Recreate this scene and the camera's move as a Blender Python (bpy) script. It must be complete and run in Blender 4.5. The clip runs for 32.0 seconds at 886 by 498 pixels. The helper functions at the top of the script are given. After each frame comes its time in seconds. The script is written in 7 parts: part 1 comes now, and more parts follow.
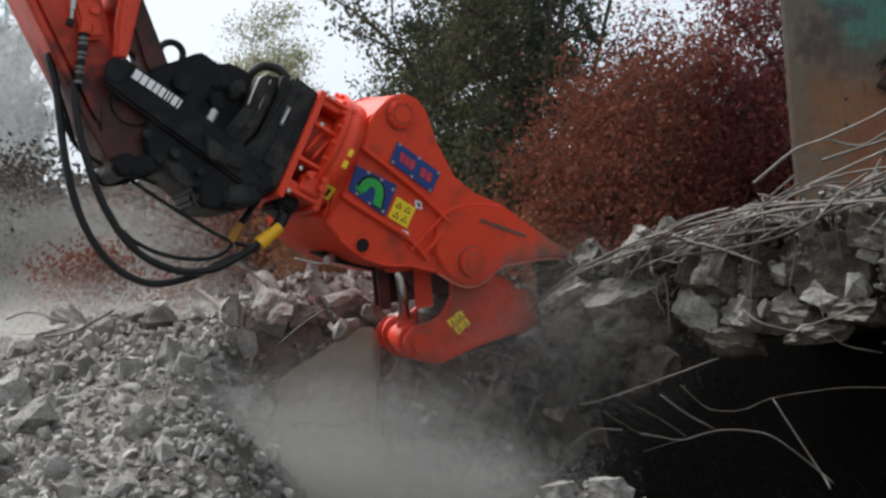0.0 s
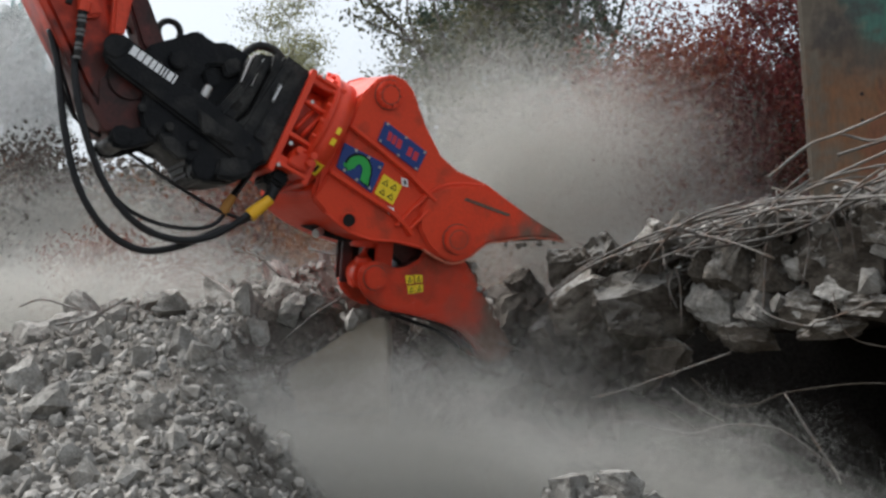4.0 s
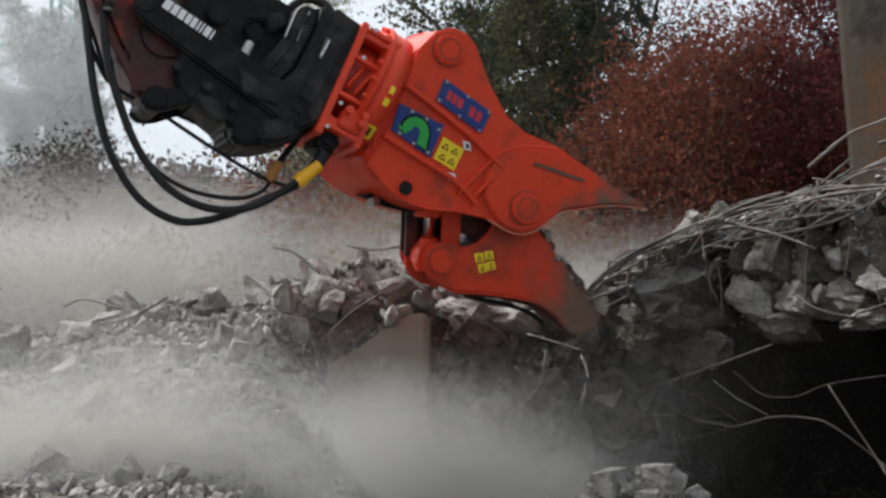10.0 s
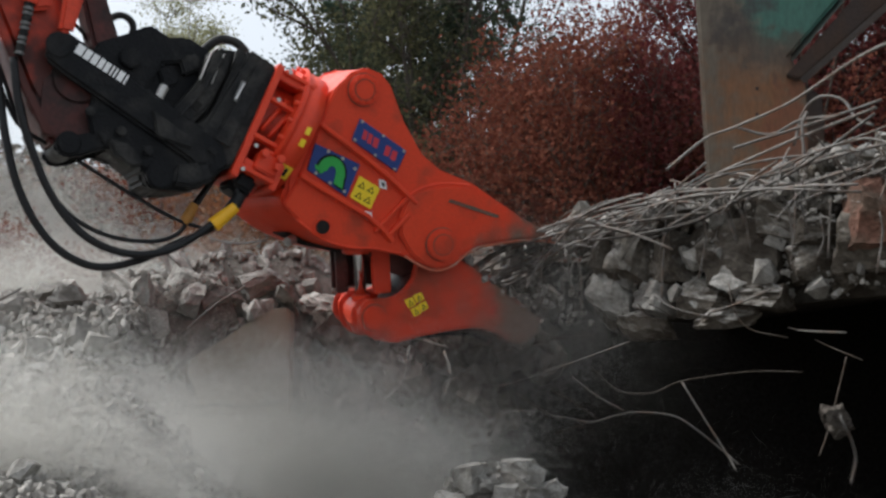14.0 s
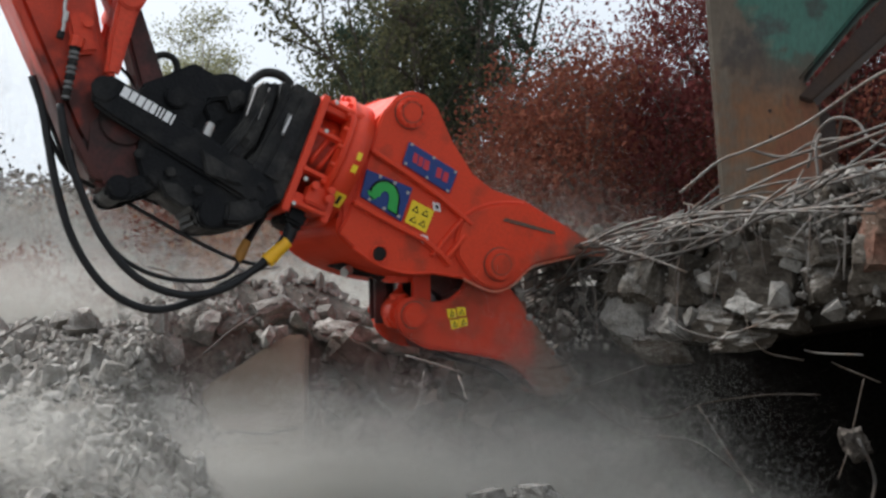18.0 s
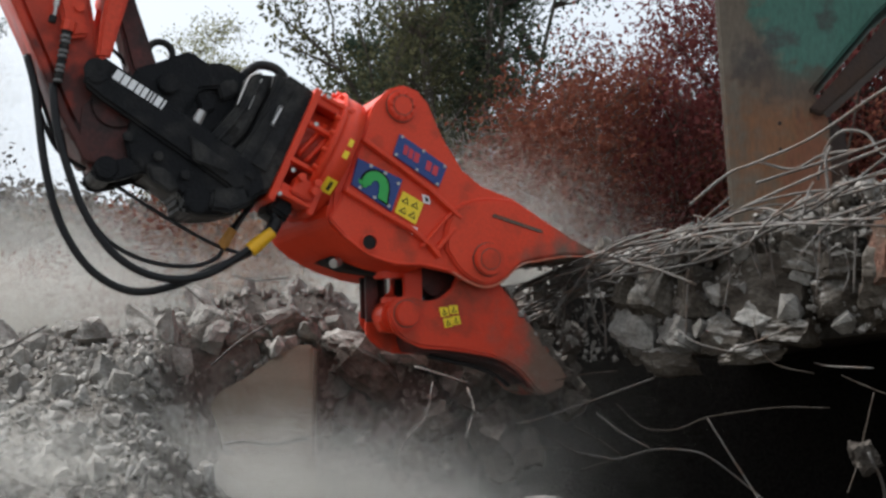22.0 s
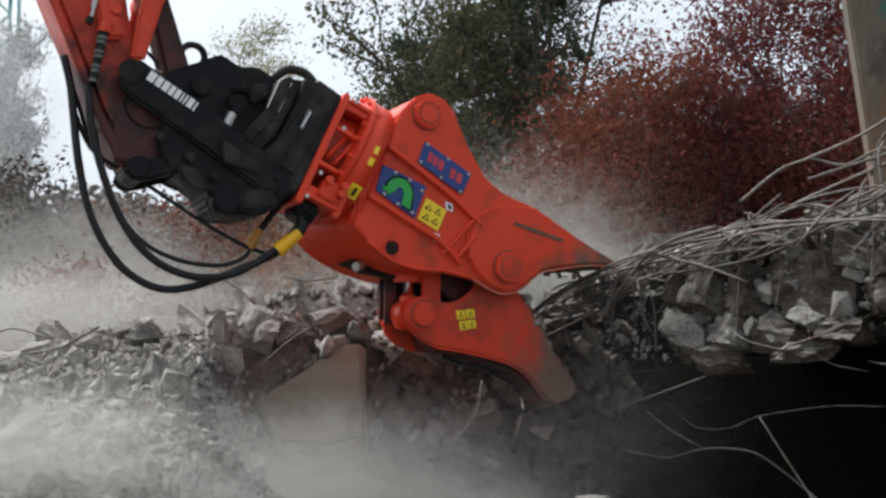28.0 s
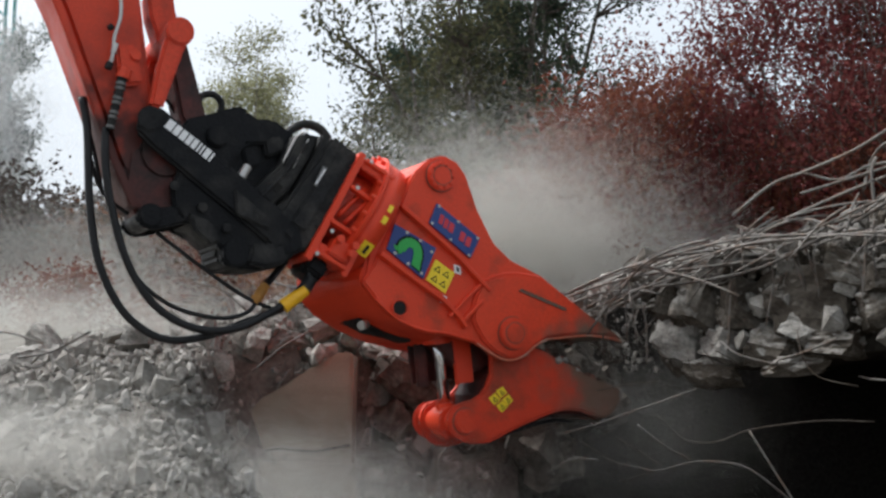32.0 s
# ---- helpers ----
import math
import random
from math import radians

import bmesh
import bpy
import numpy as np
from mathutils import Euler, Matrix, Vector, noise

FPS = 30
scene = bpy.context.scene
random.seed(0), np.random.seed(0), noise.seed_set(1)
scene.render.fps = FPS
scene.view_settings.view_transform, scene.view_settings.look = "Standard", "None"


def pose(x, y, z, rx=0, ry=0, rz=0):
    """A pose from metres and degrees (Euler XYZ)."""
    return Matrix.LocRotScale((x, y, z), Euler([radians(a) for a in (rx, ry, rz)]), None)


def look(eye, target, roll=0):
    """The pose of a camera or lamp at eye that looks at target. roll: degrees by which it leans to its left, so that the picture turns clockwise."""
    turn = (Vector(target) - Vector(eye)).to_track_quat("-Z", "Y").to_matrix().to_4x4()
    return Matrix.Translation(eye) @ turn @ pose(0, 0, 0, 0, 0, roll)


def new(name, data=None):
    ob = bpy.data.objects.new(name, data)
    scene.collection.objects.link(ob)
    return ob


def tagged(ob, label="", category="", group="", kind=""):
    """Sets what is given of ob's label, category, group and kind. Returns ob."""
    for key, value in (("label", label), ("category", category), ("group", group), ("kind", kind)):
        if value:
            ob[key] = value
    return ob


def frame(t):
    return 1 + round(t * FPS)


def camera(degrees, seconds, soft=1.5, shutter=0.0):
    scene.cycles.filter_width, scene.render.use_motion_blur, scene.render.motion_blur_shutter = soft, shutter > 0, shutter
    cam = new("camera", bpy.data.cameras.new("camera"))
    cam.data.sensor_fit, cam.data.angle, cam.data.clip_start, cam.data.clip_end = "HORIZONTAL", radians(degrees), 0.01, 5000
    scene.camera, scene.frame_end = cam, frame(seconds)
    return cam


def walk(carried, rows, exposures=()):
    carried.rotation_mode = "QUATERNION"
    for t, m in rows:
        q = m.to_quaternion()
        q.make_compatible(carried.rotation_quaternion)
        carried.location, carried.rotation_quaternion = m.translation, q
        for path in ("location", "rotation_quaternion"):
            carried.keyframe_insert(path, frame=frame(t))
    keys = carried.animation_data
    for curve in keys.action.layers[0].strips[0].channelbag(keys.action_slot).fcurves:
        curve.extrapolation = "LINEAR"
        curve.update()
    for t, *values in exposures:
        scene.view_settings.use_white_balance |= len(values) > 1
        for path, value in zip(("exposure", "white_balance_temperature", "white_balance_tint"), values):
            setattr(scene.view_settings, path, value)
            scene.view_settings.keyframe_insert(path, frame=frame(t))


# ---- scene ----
# ---------------------------------------------------------------- camera
cam = camera(40.2, 32.0, soft=2.7)
CAMERA_ROWS = [
    (0.0, pose(0, 0, 1.7, 95.00, -0.00, -0.00)),
    (0.5, pose(0, 0, 1.7, 94.79, -0.35, 0.08)),
    (1.0, pose(0, 0, 1.7, 95.00, -0.43, 0.51)),
    (1.5, pose(0, 0, 1.7, 95.25, -0.51, 0.93)),
    (2.0, pose(0, 0, 1.7, 94.84, -0.70, 1.23)),
    (2.5, pose(0, 0, 1.7, 94.87, -0.62, 1.38)),
    (3.0, pose(0, 0, 1.7, 94.80, -0.50, 1.21)),
    (3.5, pose(0, 0, 1.7, 94.66, -0.75, 0.59)),
    (5.5, pose(0, 0, 1.7, 94.33, -0.25, 0.78)),
    (6.0, pose(0, 0, 1.7, 94.10, -0.51, 0.75)),
    (6.5, pose(0, 0, 1.7, 94.37, -0.71, 0.95)),
    (7.0, pose(0, 0, 1.7, 93.98, -0.56, 0.79)),
    (7.5, pose(0, 0, 1.7, 93.69, -0.48, 1.04)),
    (8.0, pose(0, 0, 1.7, 93.83, -0.35, 1.24)),
    (8.5, pose(0, 0, 1.7, 93.87, -0.32, 1.57)),
    (9.0, pose(0, 0, 1.7, 94.12, -0.20, 1.82)),
    (9.5, pose(0, 0, 1.7, 93.98, -0.09, 1.86)),
    (10.0, pose(0, 0, 1.7, 94.35, 0.05, 2.41)),
    (10.5, pose(0, 0, 1.7, 94.84, 0.03, 1.60)),
    (11.0, pose(0, 0, 1.7, 95.35, -0.08, 0.57)),
    (11.5, pose(0, 0, 1.7, 95.49, -0.54, -1.77)),
    (12.0, pose(0, 0, 1.7, 95.02, -0.73, -4.37)),
    (12.5, pose(0, 0, 1.7, 95.02, -0.48, -5.15)),
    (13.0, pose(0, 0, 1.7, 94.46, -0.64, -4.61)),
    (13.5, pose(0, 0, 1.7, 94.16, -0.62, -4.65)),
    (14.0, pose(0, 0, 1.7, 94.16, -0.41, -4.03)),
    (14.5, pose(0, 0, 1.7, 94.11, -0.54, -3.78)),
    (16.5, pose(0, 0, 1.7, 94.88, -0.39, -3.03)),
    (17.0, pose(0, 0, 1.7, 94.54, -0.15, -3.18)),
    (17.5, pose(0, 0, 1.7, 95.14, -0.33, -3.13)),
    (18.0, pose(0, 0, 1.7, 95.35, 0.02, -3.33)),
    (18.5, pose(0, 0, 1.7, 95.29, 0.15, -3.17)),
    (19.0, pose(0, 0, 1.7, 95.44, 0.09, -2.96)),
    (19.5, pose(0, 0, 1.7, 95.51, -0.07, -2.94)),
    (20.0, pose(0, 0, 1.7, 95.68, -0.20, -3.36)),
    (20.5, pose(0, 0, 1.7, 96.21, -0.26, -2.71)),
    (21.0, pose(0, 0, 1.7, 96.39, -0.24, -2.94)),
    (21.5, pose(0, 0, 1.7, 96.09, -0.38, -2.78)),
    (22.0, pose(0, 0, 1.7, 95.87, -0.26, -2.93)),
    (22.5, pose(0, 0, 1.7, 96.13, -0.11, -2.39)),
    (23.0, pose(0, 0, 1.7, 95.91, -0.20, -2.49)),
    (23.5, pose(0, 0, 1.7, 95.93, -0.18, -2.73)),
    (24.0, pose(0, 0, 1.7, 95.32, -0.07, -2.15)),
    (24.5, pose(0, 0, 1.7, 94.84, 0.02, -1.91)),
    (25.0, pose(0, 0, 1.7, 94.98, 0.01, -1.69)),
    (25.5, pose(0, 0, 1.7, 94.92, -0.05, -1.98)),
    (27.5, pose(0, 0, 1.7, 95.11, -0.21, -1.08)),
    (28.0, pose(0, 0, 1.7, 95.82, -0.13, -0.62)),
    (28.5, pose(0, 0, 1.7, 96.04, -0.34, -0.99)),
    (29.0, pose(0, 0, 1.7, 95.56, -0.57, -1.58)),
    (29.5, pose(0, 0, 1.7, 96.01, -0.60, -1.56)),
    (30.0, pose(0, 0, 1.7, 95.82, -0.70, -1.08)),
    (30.5, pose(0, 0, 1.7, 95.84, -0.73, -0.54)),
    (31.0, pose(0, 0, 1.7, 95.93, -0.81, -0.56)),
    (31.5, pose(0, 0, 1.7, 96.32, -0.93, -0.85)),
    (32.0, pose(0, 0, 1.7, 96.27, -0.87, -1.05)),
]
walk(cam, CAMERA_ROWS, exposures=[(0.0, 0.97), (6.0, 0.92), (14.5, 0.88), (17.5, 0.98), (32.0, 0.98)])

# ---------------------------------------------------------------- light
world = bpy.data.worlds.new("overcast_sky")
scene.world = world
world.use_nodes = True
wn, wl = world.node_tree.nodes, world.node_tree.links
sky = wn.new("ShaderNodeTexSky")
sky.sky_type = "NISHITA"
sky.sun_disc = False
sky.sun_elevation, sky.sun_rotation = radians(51), radians(-62)
sky.air_density, sky.dust_density, sky.ozone_density = 1.0, 6.0, 1.0
pale = wn.new("ShaderNodeHueSaturation")
pale.inputs["Saturation"].default_value = 0.22
wl.new(sky.outputs[0], pale.inputs["Color"])
cloud = wn.new("ShaderNodeMix")
cloud.data_type = "RGBA"
cloud.inputs[0].default_value, cloud.inputs[7].default_value = 0.7, (2.72, 3.08, 3.5, 1)
wl.new(pale.outputs[0], cloud.inputs[6])
wl.new(cloud.outputs[2], wn["Background"].inputs[0])
wn["Background"].inputs[1].default_value = 0.143

sun = new("sun", bpy.data.lights.new("sun", "SUN"))
sun.data.energy, sun.data.angle, sun.data.color = 2.55, radians(25), (0.97, 0.985, 1.0)
sun.matrix_world = look((-6.4, 3.4, 9.0), (0, 0, 0))

# ---------------------------------------------------------------- materials


def mat(name, base, rough=0.8, metal=0.0, vary=0.25, scale=6.0, fine=60.0, bump=0.3, second=None, amount=0.5, islands=0.0, objects=0.0,
        stretch=(1, 1, 1), edge=0.12, gloss=0.5, dusty_top_light=None):
    """Two scales of noise on a base colour, a second colour in patches, bump, and a spread by island or object."""
    m = bpy.data.materials.new(name)
    m.use_nodes = True
    n, l = m.node_tree.nodes, m.node_tree.links
    b = n["Principled BSDF"]
    tc = n.new("ShaderNodeTexCoord")
    mp = n.new("ShaderNodeMapping")
    mp.inputs["Scale"].default_value = stretch
    l.new(tc.outputs["Object"], mp.inputs[0])

    def tex(s, detail):
        t = n.new("ShaderNodeTexNoise")
        t.inputs["Scale"].default_value, t.inputs["Detail"].default_value = s, detail
        l.new(mp.outputs[0], t.inputs["Vector"])
        return t.outputs["Fac"]

    big, small = tex(scale, 6), tex(fine, 8)

    def mixer(a, c, fac, kind="MIX"):
        x = n.new("ShaderNodeMix")
        x.data_type, x.blend_type = "RGBA", kind
        for sock, v in ((x.inputs[0], fac), (x.inputs[6], a), (x.inputs[7], c)):
            if isinstance(v, (tuple, list)):
                sock.default_value = (*v, 1)
            elif isinstance(v, float):
                sock.default_value = v
            else:
                l.new(v, sock)
        return x.outputs[2]

    def ramp(src, lo, hi, a, c):
        r = n.new("ShaderNodeMapRange")
        for k, v in zip(("From Min", "From Max", "To Min", "To Max"), (lo, hi, a, c)):
            r.inputs[k].default_value = v
        l.new(src, r.inputs["Value"])
        return r.outputs[0]

    colour = base
    if second:
        colour = mixer(base, second, ramp(big, amount - edge, amount + edge, 0, 1))
    # Upward faces go paler: dust, and light from above put into the colour.
    if dusty_top_light:
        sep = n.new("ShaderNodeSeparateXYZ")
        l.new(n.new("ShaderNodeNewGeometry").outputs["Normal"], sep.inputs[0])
        top_mask = n.new("ShaderNodeMath")
        top_mask.operation = "MULTIPLY"
        l.new(ramp(sep.outputs[2], 0.20, 0.95, 0, 1), top_mask.inputs[0])
        l.new(ramp(big, 0.35, 0.55, 0.35, 1), top_mask.inputs[1])
        colour = mixer(colour, dusty_top_light, top_mask.outputs[0])
    val = ramp(small, 0.25, 0.75, 1 - vary, 1 + vary)
    spread = islands or objects
    if spread:
        src = n.new("ShaderNodeNewGeometry").outputs["Random Per Island"] if islands else n.new("ShaderNodeObjectInfo").outputs["Random"]
        mul = n.new("ShaderNodeMath")
        mul.operation = "MULTIPLY"
        l.new(val, mul.inputs[0])
        l.new(ramp(src, 0, 1, 1 - spread, 1 + spread), mul.inputs[1])
        val = mul.outputs[0]
    hs = n.new("ShaderNodeHueSaturation")
    if isinstance(colour, (tuple, list)):
        hs.inputs["Color"].default_value = (*colour, 1)
    else:
        l.new(colour, hs.inputs["Color"])
    l.new(val, hs.inputs["Value"])
    l.new(hs.outputs[0], b.inputs["Base Color"])
    l.new(ramp(big, 0.3, 0.7, max(rough - 0.12, 0.05), min(rough + 0.12, 1)), b.inputs["Roughness"])
    b.inputs["Metallic"].default_value, b.inputs["Specular IOR Level"].default_value = metal, gloss
    if bump:
        bp = n.new("ShaderNodeBump")
        bp.inputs["Strength"].default_value, bp.inputs["Distance"].default_value = bump, 0.02
        l.new(small, bp.inputs["Height"])
        l.new(bp.outputs[0], b.inputs["Normal"])
    return m


def leaf_mat(name, a, c, glow=0.3):
    """Leaves: a colour between two for each leaf, partly translucent."""
    m = bpy.data.materials.new(name)
    m.use_nodes = True
    n, l = m.node_tree.nodes, m.node_tree.links
    g = n.new("ShaderNodeNewGeometry")
    x = n.new("ShaderNodeMix")
    x.data_type = "RGBA"
    x.inputs[6].default_value, x.inputs[7].default_value = (*a, 1), (*c, 1)
    l.new(g.outputs["Random Per Island"], x.inputs[0])
    d, t, s = n.new("ShaderNodeBsdfDiffuse"), n.new("ShaderNodeBsdfTranslucent"), n.new("ShaderNodeMixShader")
    l.new(x.outputs[2], d.inputs[0])
    l.new(x.outputs[2], t.inputs[0])
    s.inputs[0].default_value = glow
    l.new(d.outputs[0], s.inputs[1])
    l.new(t.outputs[0], s.inputs[2])
    l.new(s.outputs[0], n["Material Output"].inputs[0])
    n.remove(n["Principled BSDF"])
    return m


ORANGE = mat("orange_paint", (0.70, 0.055, 0.019), 0.40, gloss=0.3, vary=0.1, scale=5, fine=90, bump=0.06, second=(0.62, 0.05, 0.02), amount=0.6)
WORN = mat("worn_orange_paint", (0.62, 0.05, 0.02), 0.5, vary=0.2, scale=5, fine=50, bump=0.2, second=(0.20, 0.045, 0.028), amount=0.58, edge=0.14)
MUDDY = mat("muddy_steel", (0.10, 0.075, 0.055), 0.75, vary=0.35, scale=7, fine=60, bump=0.5, second=(0.33, 0.045, 0.02), amount=0.6)
ARM_RED = mat("faded_red_paint", (0.60, 0.055, 0.022), 0.5, gloss=0.3, vary=0.18, scale=3, fine=40, bump=0.12, second=(0.10, 0.035, 0.025), amount=0.66, edge=0.1)
# Grease on the arm's end; on the other parts their shade, painted dark red.
GREASE_SHADE = mat("red_with_grease_and_shade", (0.09, 0.018, 0.014), 0.5, vary=0.3, scale=4, fine=40, bump=0.15, second=(0.02, 0.014, 0.013), amount=0.5, gloss=0.3)
BLACK = mat("dusty_black_paint", (0.0045, 0.005, 0.0062), 0.5, gloss=0.16, vary=0.4, scale=5, fine=50, bump=0.35, second=(0.026, 0.025, 0.024), amount=0.62, edge=0.14)
DARK = mat("dark_cast_steel", (0.012, 0.012, 0.0125), 0.65, gloss=0.2, vary=0.4, scale=6, fine=40, bump=0.3, second=(0.048, 0.046, 0.042), amount=0.58, edge=0.14)
RUBBER = mat("black_rubber", (0.010, 0.010, 0.011), 0.45, gloss=0.3, vary=0.2, scale=20, fine=200, bump=0.1)
CHROME = mat("chrome", (0.75, 0.75, 0.76), 0.15, 1.0, vary=0.05, scale=10, fine=100, bump=0.0)
STEEL = mat("bare_steel", (0.45, 0.44, 0.42), 0.4, 0.8, vary=0.2, scale=15, fine=120, bump=0.1)
PLATE = mat("dusty_data_plate", (0.16, 0.16, 0.155), 0.6, 0.3, vary=0.3, scale=15, fine=80, bump=0.1)
YELLOW = mat("yellow_sleeve", (0.80, 0.42, 0.01), 0.5, vary=0.12, scale=20, fine=150, bump=0.1)
OCHRE = mat("dusty_ochre_sleeve", (0.35, 0.16, 0.03), 0.7, vary=0.25, scale=20, fine=120, bump=0.1)
LABEL_YELLOW = mat("yellow_label", (0.85, 0.62, 0.02), 0.45, vary=0.06, scale=12, fine=100, bump=0.0)
BLUE = mat("blue_plate", (0.008, 0.038, 0.19), 0.4, vary=0.1, scale=9, fine=100, bump=0.03)
GREEN = mat("green_emblem", (0.02, 0.35, 0.06), 0.4, vary=0.1, scale=9, fine=100, bump=0.0)
RED = mat("red_bars", (0.55, 0.03, 0.05), 0.45, vary=0.1, scale=12, fine=100, bump=0.0)
WHITE = mat("white_lettering", (0.78, 0.78, 0.78), 0.5, vary=0.08, scale=12, fine=100, bump=0.0)
# Black that paints the shade of openings and recesses.
RECESS_SHADE = mat("painted_recess_shade", (0.008, 0.007, 0.006), 0.9, vary=0.2, bump=0.0)
CONCRETE = mat("broken_concrete", (0.29, 0.275, 0.25), 0.92, gloss=0.1, vary=0.36, scale=3, fine=16, bump=0.6, second=(0.20, 0.185, 0.165), amount=0.5, objects=0.28)
# Its pale upward faces are dust plus painted light from above.
CHUNK = mat("dirty_concrete_chunk", (0.115, 0.10, 0.083), 0.95, vary=0.45, scale=2.2, fine=16, bump=0.55, second=(0.06, 0.049, 0.039), amount=0.50, objects=0.35, gloss=0.05, dusty_top_light=(0.29, 0.277, 0.255))
DEBRIS = mat("dark_debris", (0.115, 0.10, 0.085), 0.95, vary=0.4, scale=2.5, fine=12, bump=1.0, second=(0.06, 0.05, 0.042), amount=0.5, objects=0.3, gloss=0.1)
RUBBLE = mat("rubble", (0.285, 0.268, 0.242), 0.94, vary=0.35, scale=5, fine=45, bump=0.7, second=(0.17, 0.155, 0.135), amount=0.52, islands=0.35)
DIRT = mat("grey_dirt", (0.16, 0.147, 0.128), 0.95, gloss=0.1, vary=0.4, scale=2.5, fine=28, bump=0.9, second=(0.085, 0.075, 0.065), amount=0.5)
# Near black, so that the shade under the slab is in the colour.
PIT_SHADE = mat("painted_pit_shade", (0.019, 0.017, 0.015), 0.95, gloss=0.0, vary=0.4, scale=2.5, fine=28, bump=0.6)
TAN = mat("tan_concrete", (0.30, 0.255, 0.195), 0.9, vary=0.14, scale=2.5, fine=55, bump=0.25, second=(0.22, 0.185, 0.14), amount=0.55, stretch=(1, 1, 2.2))
REBAR = mat("rebar_steel", (0.12, 0.109, 0.097), 0.65, 0.25, vary=0.3, scale=14, fine=160, bump=0.4, second=(0.13, 0.085, 0.06), amount=0.58, objects=0.35)


def muddy_paint(name, clean, scuffed, start, end, mud=(0.135, 0.098, 0.072), down=False):
    """Orange paint with dark scuffs, and mud or grease that thickens along x towards a jaw's tip, or down towards an arm's foot."""
    m = mat(name, clean, 0.45, gloss=0.3, vary=0.12, scale=4.5, fine=70, bump=0.12, second=scuffed, amount=0.62, edge=0.10)
    n, l = m.node_tree.nodes, m.node_tree.links
    hs = [q for q in n if q.bl_idname == "ShaderNodeHueSaturation"][0]
    old = hs.inputs["Color"].links[0].from_socket
    tc = [q for q in n if q.bl_idname == "ShaderNodeTexCoord"][0]
    patch = n.new("ShaderNodeTexNoise")
    patch.inputs["Scale"].default_value, patch.inputs["Detail"].default_value = 6.0, 9
    l.new(tc.outputs["Object"], patch.inputs["Vector"])
    sep = n.new("ShaderNodeSeparateXYZ")
    l.new(tc.outputs["Object"], sep.inputs[0])
    ragged = n.new("ShaderNodeMath")
    ragged.operation = "MULTIPLY_ADD"
    l.new(patch.outputs["Fac"], ragged.inputs[0])
    ragged.inputs[1].default_value = 1.1
    if down:
        turned = n.new("ShaderNodeMath")
        turned.operation = "MULTIPLY"
        turned.inputs[1].default_value = -1
        l.new(sep.outputs[2], turned.inputs[0])
        l.new(turned.outputs[0], ragged.inputs[2])
    else:
        l.new(sep.outputs[0], ragged.inputs[2])
    r = n.new("ShaderNodeMapRange")
    r.interpolation_type = "SMOOTHSTEP"
    for k, v in zip(("From Min", "From Max", "To Min", "To Max"), (start + 0.55, end + 0.55, 0, 0.94)):
        r.inputs[k].default_value = v
    l.new(ragged.outputs[0], r.inputs["Value"])
    q = n.new("ShaderNodeMix")
    q.data_type = "RGBA"
    l.new(r.outputs[0], q.inputs[0])
    l.new(old, q.inputs[6])
    q.inputs[7].default_value = (*mud, 1)
    l.new(q.outputs[2], hs.inputs["Color"])
    return m


UPPER_PAINT = muddy_paint("upper_jaw_paint", (0.68, 0.055, 0.019), (0.36, 0.048, 0.022), 0.22, 0.80)
LOWER_PAINT = muddy_paint("lower_jaw_paint", (0.60, 0.046, 0.016), (0.27, 0.042, 0.02), 0.05, 0.66)
ARM_PAINT = muddy_paint("greasy_arm_paint", (0.58, 0.052, 0.02), (0.38, 0.045, 0.024), -1.32, -0.82, (0.028, 0.011, 0.009), True)
BRICK_RED = mat("reddish_concrete", (0.17, 0.085, 0.06), 0.92, vary=0.35, scale=3, fine=14, bump=0.9, second=(0.11, 0.075, 0.055), amount=0.5, gloss=0.2)
PALE_EDGE = mat("chipped_paint_edge", (0.62, 0.16, 0.09), 0.55, vary=0.3, scale=14, fine=60, bump=0.2, second=(0.42, 0.30, 0.24), amount=0.56)


